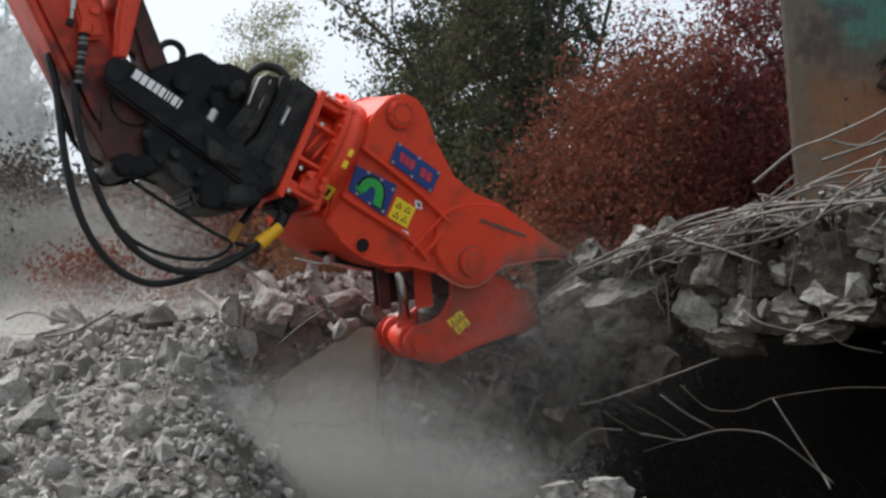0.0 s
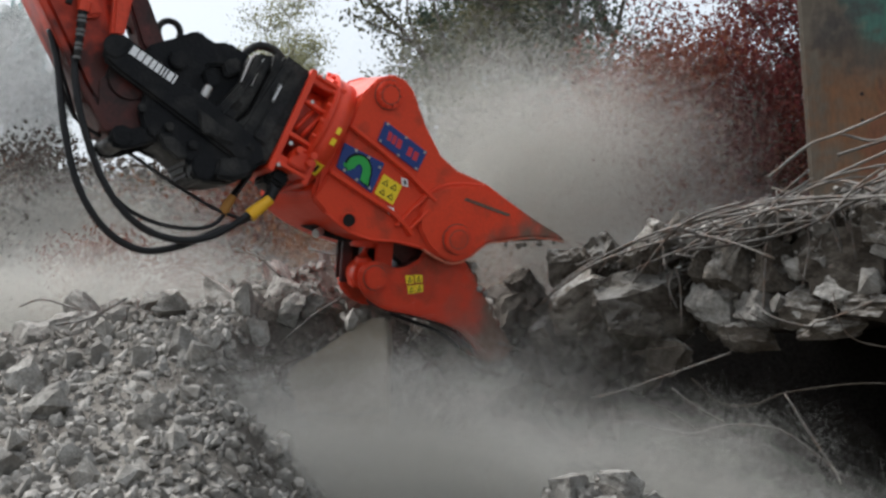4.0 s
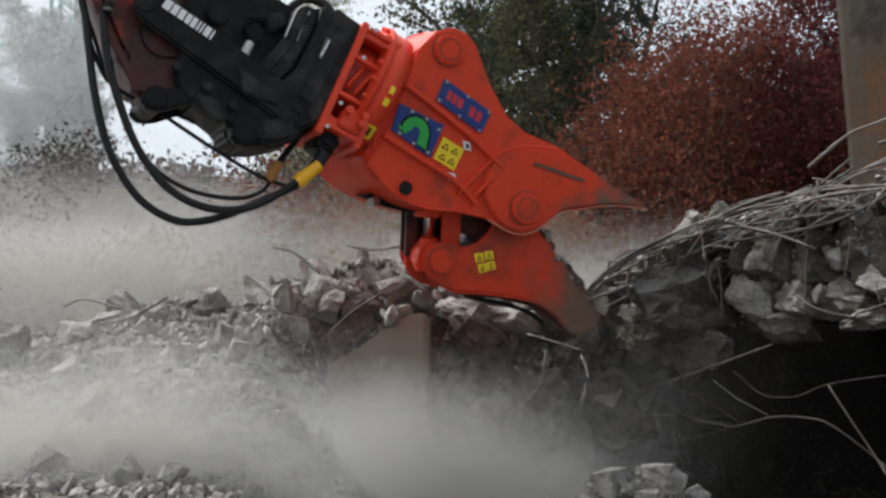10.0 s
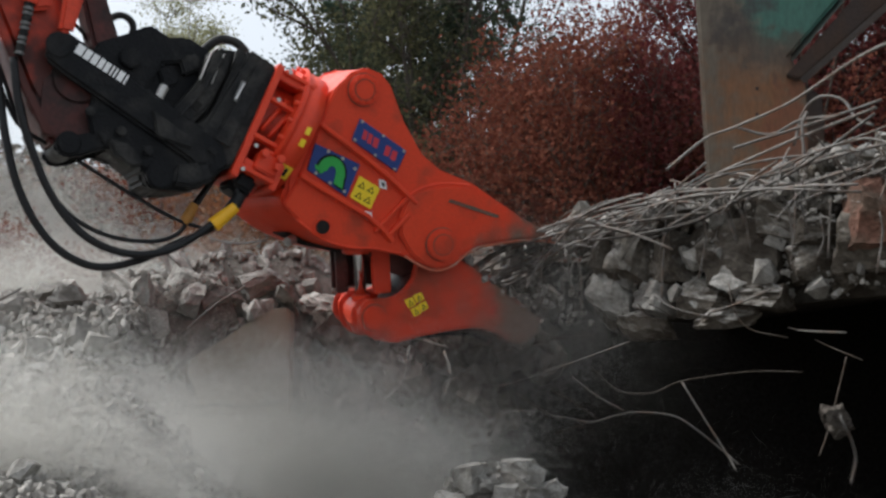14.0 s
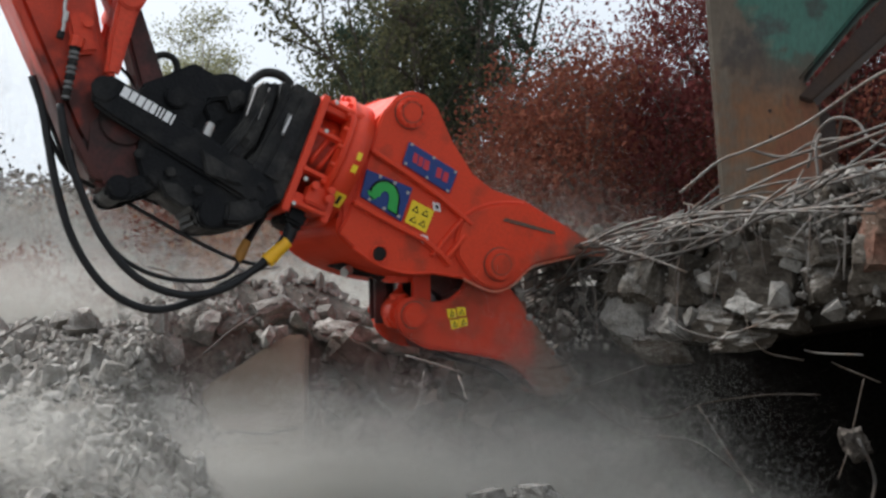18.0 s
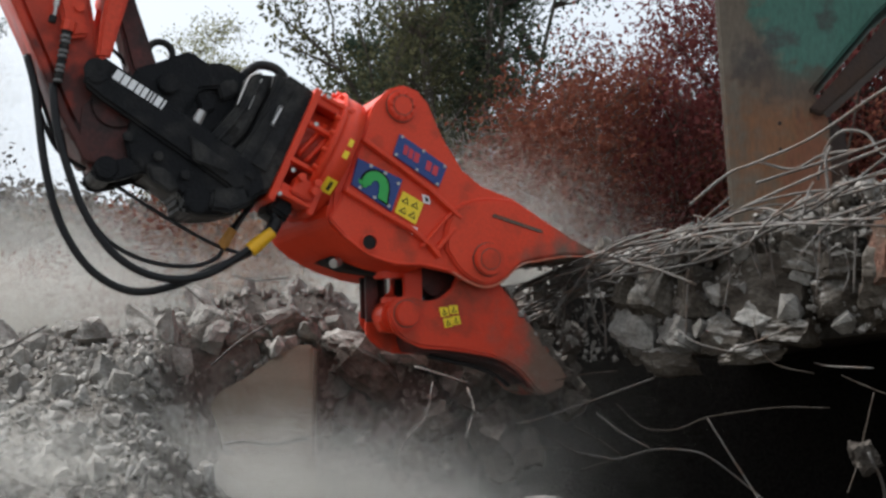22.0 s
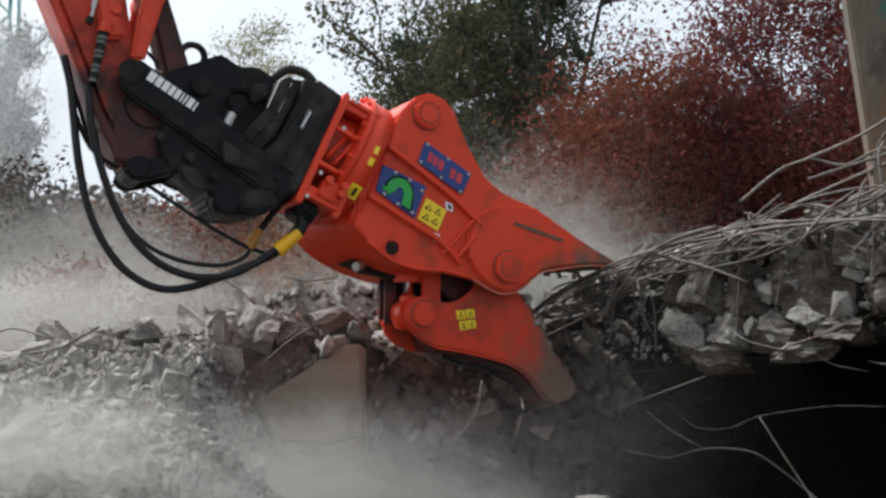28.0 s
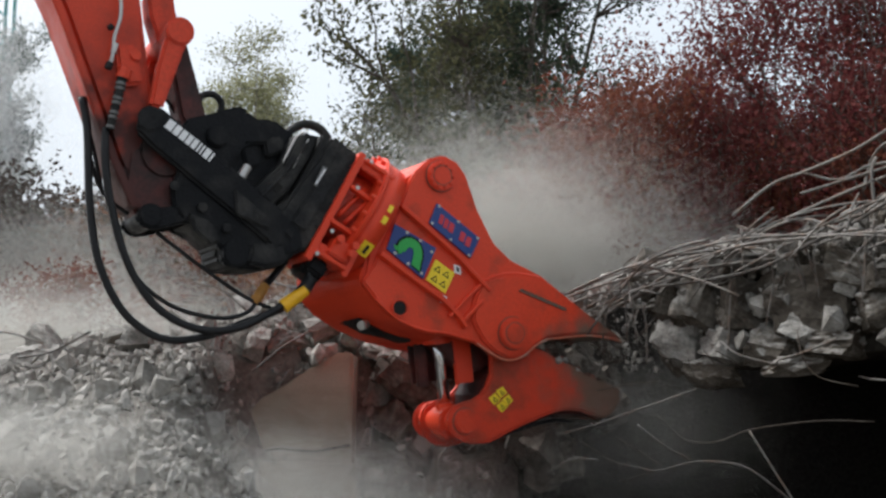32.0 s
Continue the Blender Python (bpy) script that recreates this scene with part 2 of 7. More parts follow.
def pillar_mat():
    """Weathered steel: grey-tan paint, orange rust in the middle, a burnt stain, and what is left of a green coat."""
    m = mat("weathered_pillar_steel", (0.108, 0.086, 0.06), 0.75, vary=0.22, scale=2.2, fine=22, bump=0.3, second=(0.08, 0.064, 0.046), amount=0.52, edge=0.16, stretch=(1.6, 1, 0.6))
    n, l = m.node_tree.nodes, m.node_tree.links
    hs = [q for q in n if q.bl_idname == "ShaderNodeHueSaturation"][0]
    old = hs.inputs["Color"].links[0].from_socket
    tc = [q for q in n if q.bl_idname == "ShaderNodeTexCoord"][0]
    rough = n.new("ShaderNodeTexNoise")
    rough.inputs["Scale"].default_value, rough.inputs["Detail"].default_value = 8.5, 9

    def calc(op, a, b):
        q = n.new("ShaderNodeMath")
        q.operation = op
        for sock, v in zip(q.inputs, (a, b)):
            if isinstance(v, (int, float)):
                sock.default_value = v
            else:
                l.new(v, sock)
        return q.outputs[0]

    l.new(tc.outputs["Object"], rough.inputs["Vector"])
    sep = n.new("ShaderNodeSeparateXYZ")
    l.new(tc.outputs["Object"], sep.inputs[0])
    x, z = sep.outputs[0], sep.outputs[2]
    ragged = calc("MULTIPLY", calc("SUBTRACT", rough.outputs["Fac"], 0.5), 2.6)

    def layer(value, lo, hi, colour, most):
        nonlocal old
        r = n.new("ShaderNodeMapRange")
        r.interpolation_type = "SMOOTHSTEP"
        for k, v in zip(("From Min", "From Max", "To Min", "To Max"), (lo, hi, 0, most)):
            r.inputs[k].default_value = v
        l.new(value, r.inputs["Value"])
        q = n.new("ShaderNodeMix")
        q.data_type = "RGBA"
        l.new(r.outputs[0], q.inputs[0])
        l.new(old, q.inputs[6])
        q.inputs[7].default_value = (*colour, 1)
        old = q.outputs[2]

    def spot(cx, cz, kx, kz):
        a, b = calc("MULTIPLY", calc("SUBTRACT", x, cx), kx), calc("MULTIPLY", calc("SUBTRACT", z, cz), kz)
        return calc("ADD", calc("SUBTRACT", 1.0, calc("SQRT", calc("ADD", calc("MULTIPLY", a, a), calc("MULTIPLY", b, b)), 0.0)), ragged)

    layer(spot(0.40, 0.48, 2.2, 1.4), -0.3, 0.9, (0.15, 0.064, 0.023), 0.95)
    layer(spot(0.60, 0.15, 3.5, 1.6), 0.0, 0.6, (0.14, 0.05, 0.025), 0.8)
    coat = calc("MINIMUM", calc("SUBTRACT", calc("ADD", calc("MULTIPLY", x, 0.94), calc("MULTIPLY", z, 0.33)), 0.65), calc("SUBTRACT", z, 0.90))
    layer(calc("ADD", coat, calc("MULTIPLY", ragged, 0.16)), -0.05, 0.10, (0.036, 0.11, 0.083), 1.0)
    layer(spot(0.19, 1.10, 4.2, 3.8), -0.1, 0.9, (0.035, 0.03, 0.026), 0.9)
    layer(spot(0.40, 1.28, 5.0, 7.5), 0.1, 0.9, (0.035, 0.04, 0.036), 0.9)
    layer(spot(0.72, 1.43, 9.0, 6.0), 0.1, 0.8, (0.03, 0.04, 0.034), 0.9)
    layer(spot(0.46, 0.90, 2.6, 4.5), -0.1, 0.8, (0.06, 0.045, 0.032), 0.85)
    l.new(old, hs.inputs["Color"])
    return m


PILLAR = pillar_mat()
# Rebar colour darkened to paint the shade under the slab.
REBAR_SHADE = mat("shaded_rebar_steel", (0.085, 0.072, 0.06), 0.8, 0.1, vary=0.35, scale=14, fine=160, bump=0.4, second=(0.05, 0.036, 0.026), amount=0.5, objects=0.3, gloss=0.2)
# Rust taken near black, so that it holds the flange's shade.
RUST_SHADE = mat("rusty_steel_with_shade", (0.022, 0.013, 0.010), 0.85, vary=0.35, scale=3, fine=40, bump=0.3, second=(0.04, 0.022, 0.014), amount=0.55)
BARK = mat("bark", (0.075, 0.06, 0.048), 0.95, vary=0.35, scale=3, fine=25, bump=0.6, stretch=(4, 4, 1))
BARK_PALE = mat("pale_bark", (0.15, 0.13, 0.11), 0.95, vary=0.35, scale=3, fine=25, bump=0.4, stretch=(4, 4, 1))
LEAF_RED = leaf_mat("red_leaf", (0.12, 0.036, 0.026), (0.21, 0.082, 0.052))
LEAF_CRIMSON = leaf_mat("crimson_leaf", (0.095, 0.022, 0.024), (0.16, 0.055, 0.048))
LEAF_RUSSET = leaf_mat("russet_leaf", (0.15, 0.06, 0.03), (0.22, 0.10, 0.05))
LEAF_OLIVE = leaf_mat("olive_leaf", (0.042, 0.048, 0.034), (0.12, 0.115, 0.06), 0.4)
LEAF_DULL = leaf_mat("dull_brown_leaf", (0.05, 0.043, 0.038), (0.11, 0.09, 0.078))
LEAF_DARK = leaf_mat("dark_green_leaf", (0.03, 0.041, 0.031), (0.07, 0.083, 0.052), 0.4)
# Birch yellow-green, paled further so that haze is in the colour.
LEAF_YELLOW_HAZE = leaf_mat("hazy_yellow_green_leaf", (0.19, 0.195, 0.11), (0.31, 0.30, 0.18), 0.4)
NEEDLE = leaf_mat("pine_needle", (0.035, 0.055, 0.04), (0.075, 0.10, 0.07), 0.2)
# Pale bluish needles: the haze over the far pines, put into colour.
NEEDLE_HAZE = leaf_mat("haze_tinted_pine_needle", (0.12, 0.15, 0.135), (0.22, 0.25, 0.23), 0.4)
DUST = leaf_mat("concrete_dust", (0.61, 0.595, 0.553), (0.73, 0.714, 0.67), 0.5)
DUST_FRESH = leaf_mat("fresh_white_dust", (0.76, 0.76, 0.75), (0.86, 0.86, 0.85), 0.5)
CRANE = mat("crane_green", (0.05, 0.28, 0.27), 0.6, vary=0.15, scale=2, fine=20, bump=0.0)

# ---------------------------------------------------------------- mesh helpers


def thing(name, label, category, m=None, group="", kind=""):
    ob = tagged(new(name), label, category, group, kind)
    if m is not None:
        ob.matrix_world = m
    return ob


def part(name, bm, material, parent=None, label="", smooth=False, m=None):
    """Links a bmesh, or a mesh, as one object under its thing."""
    if isinstance(bm, bpy.types.Mesh):
        me = bm
    else:
        me = bpy.data.meshes.new(name)
        bm.to_mesh(me)
        bm.free()
        me.materials.append(material)
        if smooth:
            me.polygons.foreach_set("use_smooth", [True] * len(me.polygons))
    ob = new(name, me)
    if parent:
        ob.parent = parent
    if m is not None:
        ob.matrix_local = m
    return tagged(ob, label) if label else ob


def mesh_of(name, verts, faces, material, smooth=False):
    me = bpy.data.meshes.new(name)
    me.from_pydata([tuple(v) for v in verts], [], [tuple(f) for f in faces])
    me.materials.append(material)
    if smooth:
        me.polygons.foreach_set("use_smooth", [True] * len(me.polygons))
    return me


def slab_of(outline, y0, y1, bevel=0.008, seg=2):
    """A plate: an outline in x and z, from y0 to y1, with rounded edges."""
    bm = bmesh.new()
    f = bm.faces.new([bm.verts.new((x, y0, z)) for x, z in outline])
    r = bmesh.ops.extrude_face_region(bm, geom=[f])
    bmesh.ops.translate(bm, vec=(0, y1 - y0, 0), verts=[v for v in r["geom"] if isinstance(v, bmesh.types.BMVert)])
    bmesh.ops.recalc_face_normals(bm, faces=bm.faces)
    if bevel:
        es = [e for e in bm.edges if len(e.link_faces) == 2 and e.calc_face_angle(0) > 0.6]
        bmesh.ops.bevel(bm, geom=es, offset=bevel, segments=seg, affect="EDGES", clamp_overlap=True)
    return bm


def box(sx, sy, sz, at=(0, 0, 0), bevel=0.008, turn=None):
    bm = bmesh.new()
    bmesh.ops.create_cube(bm, size=1, matrix=Matrix.Diagonal((sx, sy, sz, 1)))
    if bevel:
        bmesh.ops.bevel(bm, geom=bm.edges[:], offset=bevel, segments=2, affect="EDGES")
    bm.transform(Matrix.Translation(at) @ (turn or Matrix.Identity(4)))
    return bm


def rod(a, b, r, r2=None, n=20, bevel=0.0):
    """A round bar from a to b."""
    a, b = Vector(a), Vector(b)
    bm = bmesh.new()
    bmesh.ops.create_cone(bm, cap_ends=True, segments=n, radius1=r, radius2=r if r2 is None else r2, depth=(b - a).length)
    if bevel:
        es = [e for e in bm.edges if e.calc_face_angle(0) > 1.0]
        bmesh.ops.bevel(bm, geom=es, offset=bevel, segments=2, affect="EDGES")
    bm.transform(Matrix.Translation((a + b) / 2) @ (b - a).to_track_quat("Z", "Y").to_matrix().to_4x4())
    return bm


def smooth_path(pts, n=6):
    """Points along a smooth curve through pts."""
    p = [np.array(q, float) for q in pts]
    p = [2 * p[0] - p[1]] + p + [2 * p[-1] - p[-2]]
    out = []
    for i in range(1, len(p) - 2):
        for k in range(n):
            t = k / n
            a, b, c, d = p[i - 1:i + 3]
            out.append(0.5 * (2 * b + (c - a) * t + (2 * a - 5 * b + 4 * c - d) * t * t + (3 * b - a - 3 * c + d) * t ** 3))
    return out + [p[-2]]


def tube_data(path, r, sides=6, r_end=None):
    """Vertices and faces of a tube along a path."""
    path = [np.array(q, float) for q in path]
    vs, fs, n = [], [], len(path)
    up = np.array((0.13, 0.31, 0.94))
    for i, q in enumerate(path):
        d = path[min(i + 1, n - 1)] - path[max(i - 1, 0)]
        d = d / (np.linalg.norm(d) + 1e-9)
        s = np.cross(d, up)
        s = s / (np.linalg.norm(s) + 1e-9)
        w = np.cross(s, d)
        rr = r if r_end is None else r + (r_end - r) * i / (n - 1)
        for k in range(sides):
            a = 2 * math.pi * k / sides
            vs.append(q + rr * (math.cos(a) * s + math.sin(a) * w))
    for i in range(n - 1):
        for k in range(sides):
            a, b = i * sides + k, i * sides + (k + 1) % sides
            fs.append((a, b, b + sides, a + sides))
    fs.append(tuple(range(sides))[::-1])
    fs.append(tuple((n - 1) * sides + k for k in range(sides)))
    return vs, fs


def tube(name, pts, r, material, parent=None, sides=8, n=6, label="", r_end=None):
    v, f = tube_data(smooth_path(pts, n), r, sides, r_end)
    return part(name, mesh_of(name, v, f, material, True), material, parent, label)


def disc(c, r, depth, n=28, bevel=0.006):
    """A round boss on a side plate, standing out towards -y."""
    return rod((c[0], c[1], c[2]), (c[0], c[1] - depth, c[2]), r, n=n, bevel=bevel)


def rock_mesh(name, rnd, material, n=14, flat=1.0):
    """An angular stone, about 1 across."""
    bm = bmesh.new()
    for _ in range(n):
        v = Vector((rnd.uniform(-1, 1), rnd.uniform(-1, 1), rnd.uniform(-1, 1)))
        v = v.normalized() * rnd.uniform(0.38, 0.55)
        bm.verts.new((v.x, v.y, v.z * flat))
    r = bmesh.ops.convex_hull(bm, input=bm.verts)
    bmesh.ops.delete(bm, geom=[v for v in bm.verts if not v.link_faces], context="VERTS")
    me = bpy.data.meshes.new(name)
    bm.to_mesh(me)
    bm.free()
    me.materials.append(material)
    return me


def block_mesh(name, seed, material, cuts=9, rough=1.0, fine=0.10):
    """A broken-out block about 1 across: a cube cut by fracture planes, with crisp worn edges and a rough skin."""
    rnd = random.Random(seed)
    bm = bmesh.new()
    bmesh.ops.create_cube(bm, size=1.0)
    bm.transform(Euler([rnd.uniform(-0.22, 0.22) for _ in range(3)]).to_matrix().to_4x4())
    for _ in range(cuts):
        nrm = Vector((rnd.gauss(0, 1), rnd.gauss(0, 1), rnd.gauss(0, 1))).normalized()
        reach = 0.5 * (abs(nrm.x) + abs(nrm.y) + abs(nrm.z)) * rnd.uniform(0.54, 0.84)
        bmesh.ops.bisect_plane(bm, geom=bm.verts[:] + bm.edges[:] + bm.faces[:], plane_co=nrm * reach, plane_no=nrm, clear_outer=True)
        bmesh.ops.holes_fill(bm, edges=[e for e in bm.edges if e.is_boundary])
    bmesh.ops.remove_doubles(bm, verts=bm.verts[:], dist=0.03)
    bmesh.ops.triangulate(bm, faces=bm.faces[:])
    for _ in range(3):
        long_edges = [e for e in bm.edges if e.calc_length() > fine]
        if not long_edges:
            break
        bmesh.ops.subdivide_edges(bm, edges=long_edges, cuts=1)
        bmesh.ops.triangulate(bm, faces=[f for f in bm.faces if len(f.verts) > 3])
    off = Vector((seed * 1.3, seed * 0.7, 0))
    bm.normal_update()
    moves = [v.normal * rough * (0.075 * noise.noise(v.co * 2.6 + off) + 0.045 * noise.noise(v.co * 7 + off) + 0.02 * noise.noise(v.co * 16 + off) - 0.02) for v in bm.verts]
    for v, d in zip(bm.verts, moves):
        v.co += d
    bm.normal_update()
    for f in bm.faces:
        f.smooth = True
    for e in bm.edges:
        e.smooth = e.calc_face_angle(0) < 0.42
    me = bpy.data.meshes.new(name)
    bm.to_mesh(me)
    bm.free()
    me.materials.append(material)
    return me


# ---------------------------------------------------------------- the ground
def smoothstep(a, b, x):
    t = min(max((x - a) / (b - a), 0), 1)
    return t * t * (3 - 2 * t)


def ground_z(x, y):
    """Height of the site: a rubble slope that climbs away from the camera, and a pit under the slab."""
    h = 0.2 * min(y, 5.2) if y > 0 else 0.0
    crest = 1.86 + 0.50 * math.exp(-((x + 1.15) / 0.75) ** 2) + 0.10 * math.exp(-((x + 2.7) / 0.4) ** 2)
    h += (crest - 1.04) * smoothstep(5.2, 9.4, y) * (0.9 + 0.1 * math.sin(x * 3.1 + y))
    h -= (crest - 0.6) * smoothstep(10.6, 14.5, y)
    if y > 3.2:
        h -= (h - 0.55) * smoothstep(-1.25, -0.35, x) * smoothstep(3.2, 5.0, y) * (1 - smoothstep(8.7, 9.0, y))
        h += 0.50 * math.exp(-((x - 0.74) / 0.42) ** 2 - ((y - 6.35) / 0.35) ** 2)
    # the heap keeps clear of the abutment's face
    clear = smoothstep(-1.5, -1.05, x) * smoothstep(6.4, 7.6, y) * (1 - smoothstep(8.75, 8.95, y))
    h = h * (1 - clear) + 0.85 * clear
    pit = max(smoothstep(-0.75, 0.25, x + 0.16 * (y - 7.0)) * smoothstep(6.7, 7.4, y), smoothstep(1.15, 1.5, x) * smoothstep(2.6, 4.2, y)) * (1 - smoothstep(14.6, 15.4, y))
    h = h * (1 - pit) - 0.9 * pit
    h += 0.06 * noise.noise(Vector((x * 1.3, y * 1.3, 0))) * smoothstep(3, 5, y)
    return h


def make_ground():
    xs = sorted(set([-900, -300, -120, -60, -30, -18, -12] + [round(-8 + 0.16 * i, 2) for i in range(101)] + [12, 18, 30, 60, 120, 300, 900]))
    ys = sorted(set([-900, -300, -60, -20, -8, -3] + [round(0.5 * i, 2) for i in range(9)] + [round(4.5 + 0.16 * i, 2) for i in range(72)] + [18, 22, 30, 45, 80, 160, 400, 1200]))
    vs = [(x, y, ground_z(x, y)) for y in ys for x in xs]
    n = len(xs)
    fs = [(j * n + i, j * n + i + 1, (j + 1) * n + i + 1, (j + 1) * n + i) for j in range(len(ys) - 1) for i in range(n - 1)]
    ob = new("ground", mesh_of("ground", vs, fs, DIRT, True))
    return tagged(ob, "grey dusty demolition ground with a rubble slope", "ground", kind="structure")


ground = make_ground()


def make_abutment():
    """The tan abutment block, the wall behind it, and added black walls that enclose the space under the slab."""
    block = thing("abutment_block", "tan weathered concrete abutment block half buried in rubble", "abutment", kind="structure")
    top = slab_of([(-1.55, 0.2), (-0.49, 0.2), (-0.49, 1.90), (-0.60, 1.90), (-0.78, 1.80), (-0.98, 1.66), (-1.14, 1.57), (-1.27, 1.42), (-1.38, 1.15), (-1.5, 0.8)], 8.8, 10.6, 0.02)
    part("upper_course", top, TAN, block)
    part("crack", tube_mesh_line([(-1.3, 8.797, 1.16), (-1.0, 8.797, 1.21), (-0.75, 8.797, 1.19), (-0.5, 8.797, 1.24)], 0.008), RECESS_SHADE, block, "dark crack line")
    part("lower_course", box(1.2, 0.12, 0.9, (-1.05, 8.765, 0.66), 0.02), TAN, block)
    # Apart from the stub wall, these are added to keep the space black.
    wall = thing("wall_back", "dusty stub wall, with added black walls around the space below the slab", "wall", kind="structure")
    part("rear_wall", box(13, 2.6, 4.5, (8.3, 13.9, 0.25), 0), PIT_SHADE, wall)
    part("rear_wall", box(2.2, 2.6, 3.7, (0.7, 13.9, 0.15), 0), PIT_SHADE, wall)
    part("side_wall", box(0.4, 4.3, 3.0, (-0.29, 12.7, -0.1), 0), PIT_SHADE, wall)
    part("far_side_wall", box(0.5, 11.0, 4.6, (6.4, 9.4, 0.2), 0), PIT_SHADE, wall)
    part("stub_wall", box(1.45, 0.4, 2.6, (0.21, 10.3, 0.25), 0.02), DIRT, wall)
    part("chamber_floor", box(6.7, 8.2, 0.1, (3.0, 11.0, -0.86), 0), PIT_SHADE, wall)


def tube_mesh_line(pts, r):
    v, f = tube_data(pts, r, 4)
    bm = bmesh.new()
    me = bpy.data.meshes.new("line")
    me.from_pydata([tuple(q) for q in v], [], f)
    bm.from_mesh(me)
    bpy.data.meshes.remove(me)
    return bm


make_abutment()

# ---------------------------------------------------------------- the broken slab
EDGE_A, EDGE_B = Vector((1.03, 8.75, 0)), Vector((3.55, 5.35, 0))
ALONG = EDGE_B - EDGE_A
OUT = Vector((ALONG.y, -ALONG.x, 0)).normalized()


def on_edge(s, h, o=0.0):
    """A place at the slab's broken edge: s along it, h from its soffit (0) to its top (1), o metres out from it."""
    p = EDGE_A + ALONG * s + OUT * o
    low, top = 1.74 + 0.32 * s, 2.34 + 0.59 * s
    return Vector((p.x, p.y, low + (top - low) * h))


def make_slab():
    slab = thing("broken_slab", "broken reinforced concrete deck slab with bared rebar", "slab")
    rnd = random.Random(5)
    # the sound deck behind the broken edge
    bm = bmesh.new()
    rows = []
    for s in [0.25 + i / 24 * 0.97 for i in range(25)]:
        row = []
        for k, h in enumerate((0.0, 0.3, 0.6, 0.92)):
            p = on_edge(s, h, -0.22 - 0.10 * rnd.random() - (0.18 if k == 3 else 0))
            row.append(bm.verts.new(p))
        back = on_edge(s, 0.92, 0)
        row.append(bm.verts.new((back.x + 3.2, back.y + 7.2, back.z)))
        row.append(bm.verts.new((back.x + 3.2, back.y + 7.2, back.z - 0.55)))
        rows.append(row)
    for a, b in zip(rows, rows[1:]):
        for k in range(6):
            bm.faces.new((a[k], a[(k + 1) % 6], b[(k + 1) % 6], b[k]))
    bm.faces.new(rows[0])
    bm.faces.new(rows[-1][::-1])
    bmesh.ops.recalc_face_normals(bm, faces=bm.faces)
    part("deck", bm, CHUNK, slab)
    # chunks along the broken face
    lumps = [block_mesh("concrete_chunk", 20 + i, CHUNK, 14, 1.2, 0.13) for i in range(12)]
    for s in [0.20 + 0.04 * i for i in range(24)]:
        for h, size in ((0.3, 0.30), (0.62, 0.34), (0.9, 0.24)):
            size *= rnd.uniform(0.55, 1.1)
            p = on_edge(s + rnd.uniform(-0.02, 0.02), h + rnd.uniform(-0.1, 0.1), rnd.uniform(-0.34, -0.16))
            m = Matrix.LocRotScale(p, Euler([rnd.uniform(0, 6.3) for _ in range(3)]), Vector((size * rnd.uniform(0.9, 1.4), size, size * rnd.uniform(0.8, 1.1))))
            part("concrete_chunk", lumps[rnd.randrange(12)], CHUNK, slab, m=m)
    # the big blocks that stand out of the broken face: place, width, height, turn
    for i, (p, w, h, a) in enumerate((((1.64, 7.93, 2.00), 0.34, 0.34, 8), ((1.89, 7.58, 1.96), 0.36, 0.24, -6), ((2.09, 7.32, 1.97), 0.38, 0.24, 4), ((2.26, 7.10, 2.04), 0.30, 0.22, 10), ((1.77, 7.75, 2.25), 0.32, 0.44, 5), ((1.98, 7.47, 2.17), 0.28, 0.34, -8),
                                      ((2.28, 7.06, 2.18), 0.54, 0.40, 3), ((2.12, 7.28, 2.30), 0.24, 0.24, 20), ((2.54, 6.71, 2.16), 0.28, 0.24, -10), ((2.74, 6.44, 2.25), 0.40, 0.34, 4), ((1.61, 7.97, 2.25), 0.18, 0.28, 0), ((2.42, 6.87, 2.34), 0.34, 0.2, 12),
                                      ((2.58, 6.66, 2.31), 0.26, 0.18, -5), ((1.98, 7.47, 2.44), 0.26, 0.18, 10), ((1.81, 7.70, 1.78), 0.22, 0.16, -20), ((2.37, 6.94, 1.93), 0.3, 0.14, 5), ((2.17, 7.21, 1.83), 0.3, 0.12, -5),
                                      (on_edge(0.72, 0.35, -0.1), 0.34, 0.3, 5), (on_edge(0.80, 0.75, -0.1), 0.34, 0.3, -8), (on_edge(0.86, 0.3, -0.1), 0.34, 0.34, 12), (on_edge(0.95, 0.65, -0.1), 0.36, 0.32, 3), (on_edge(0.70, 0.48, 0.02), 0.40, 0.36, -12))):
        m = Matrix.Translation(Vector(p) + OUT * -0.10) @ Matrix.Rotation(math.atan2(ALONG.y, ALONG.x) + radians(3 * a), 4, "Z") @ Matrix.Rotation(radians(1.5 * a), 4, "Y") @ Matrix.Rotation(rnd.uniform(-0.45, 0.15), 4, "X") @ Matrix.Diagonal((w * 1.0, 0.36, h * 1.02, 1))
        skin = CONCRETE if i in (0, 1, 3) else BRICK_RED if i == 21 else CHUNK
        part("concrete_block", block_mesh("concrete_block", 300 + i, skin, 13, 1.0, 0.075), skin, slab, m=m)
    small = [rock_mesh("concrete_bit", rnd, CONCRETE, 12) for _ in range(8)]
    for _ in range(298):
        s = rnd.uniform(0.0, 1.0)
        top = rnd.random() < 0.72 or s < 0.24
        p = on_edge(s, rnd.uniform(0.88, 1.06) if top else rnd.uniform(0.05, 0.9), rnd.uniform(-0.45, 0.0) if top else rnd.uniform(-0.06, 0.05))
        size = 0.045 + 0.16 * rnd.random() ** 1.5
        m = Matrix.LocRotScale(p, Euler([rnd.uniform(0, 6.3) for _ in range(3)]), Vector((size, size, size)))
        part("concrete_bit", small[rnd.randrange(8)], CONCRETE, slab, m=m)
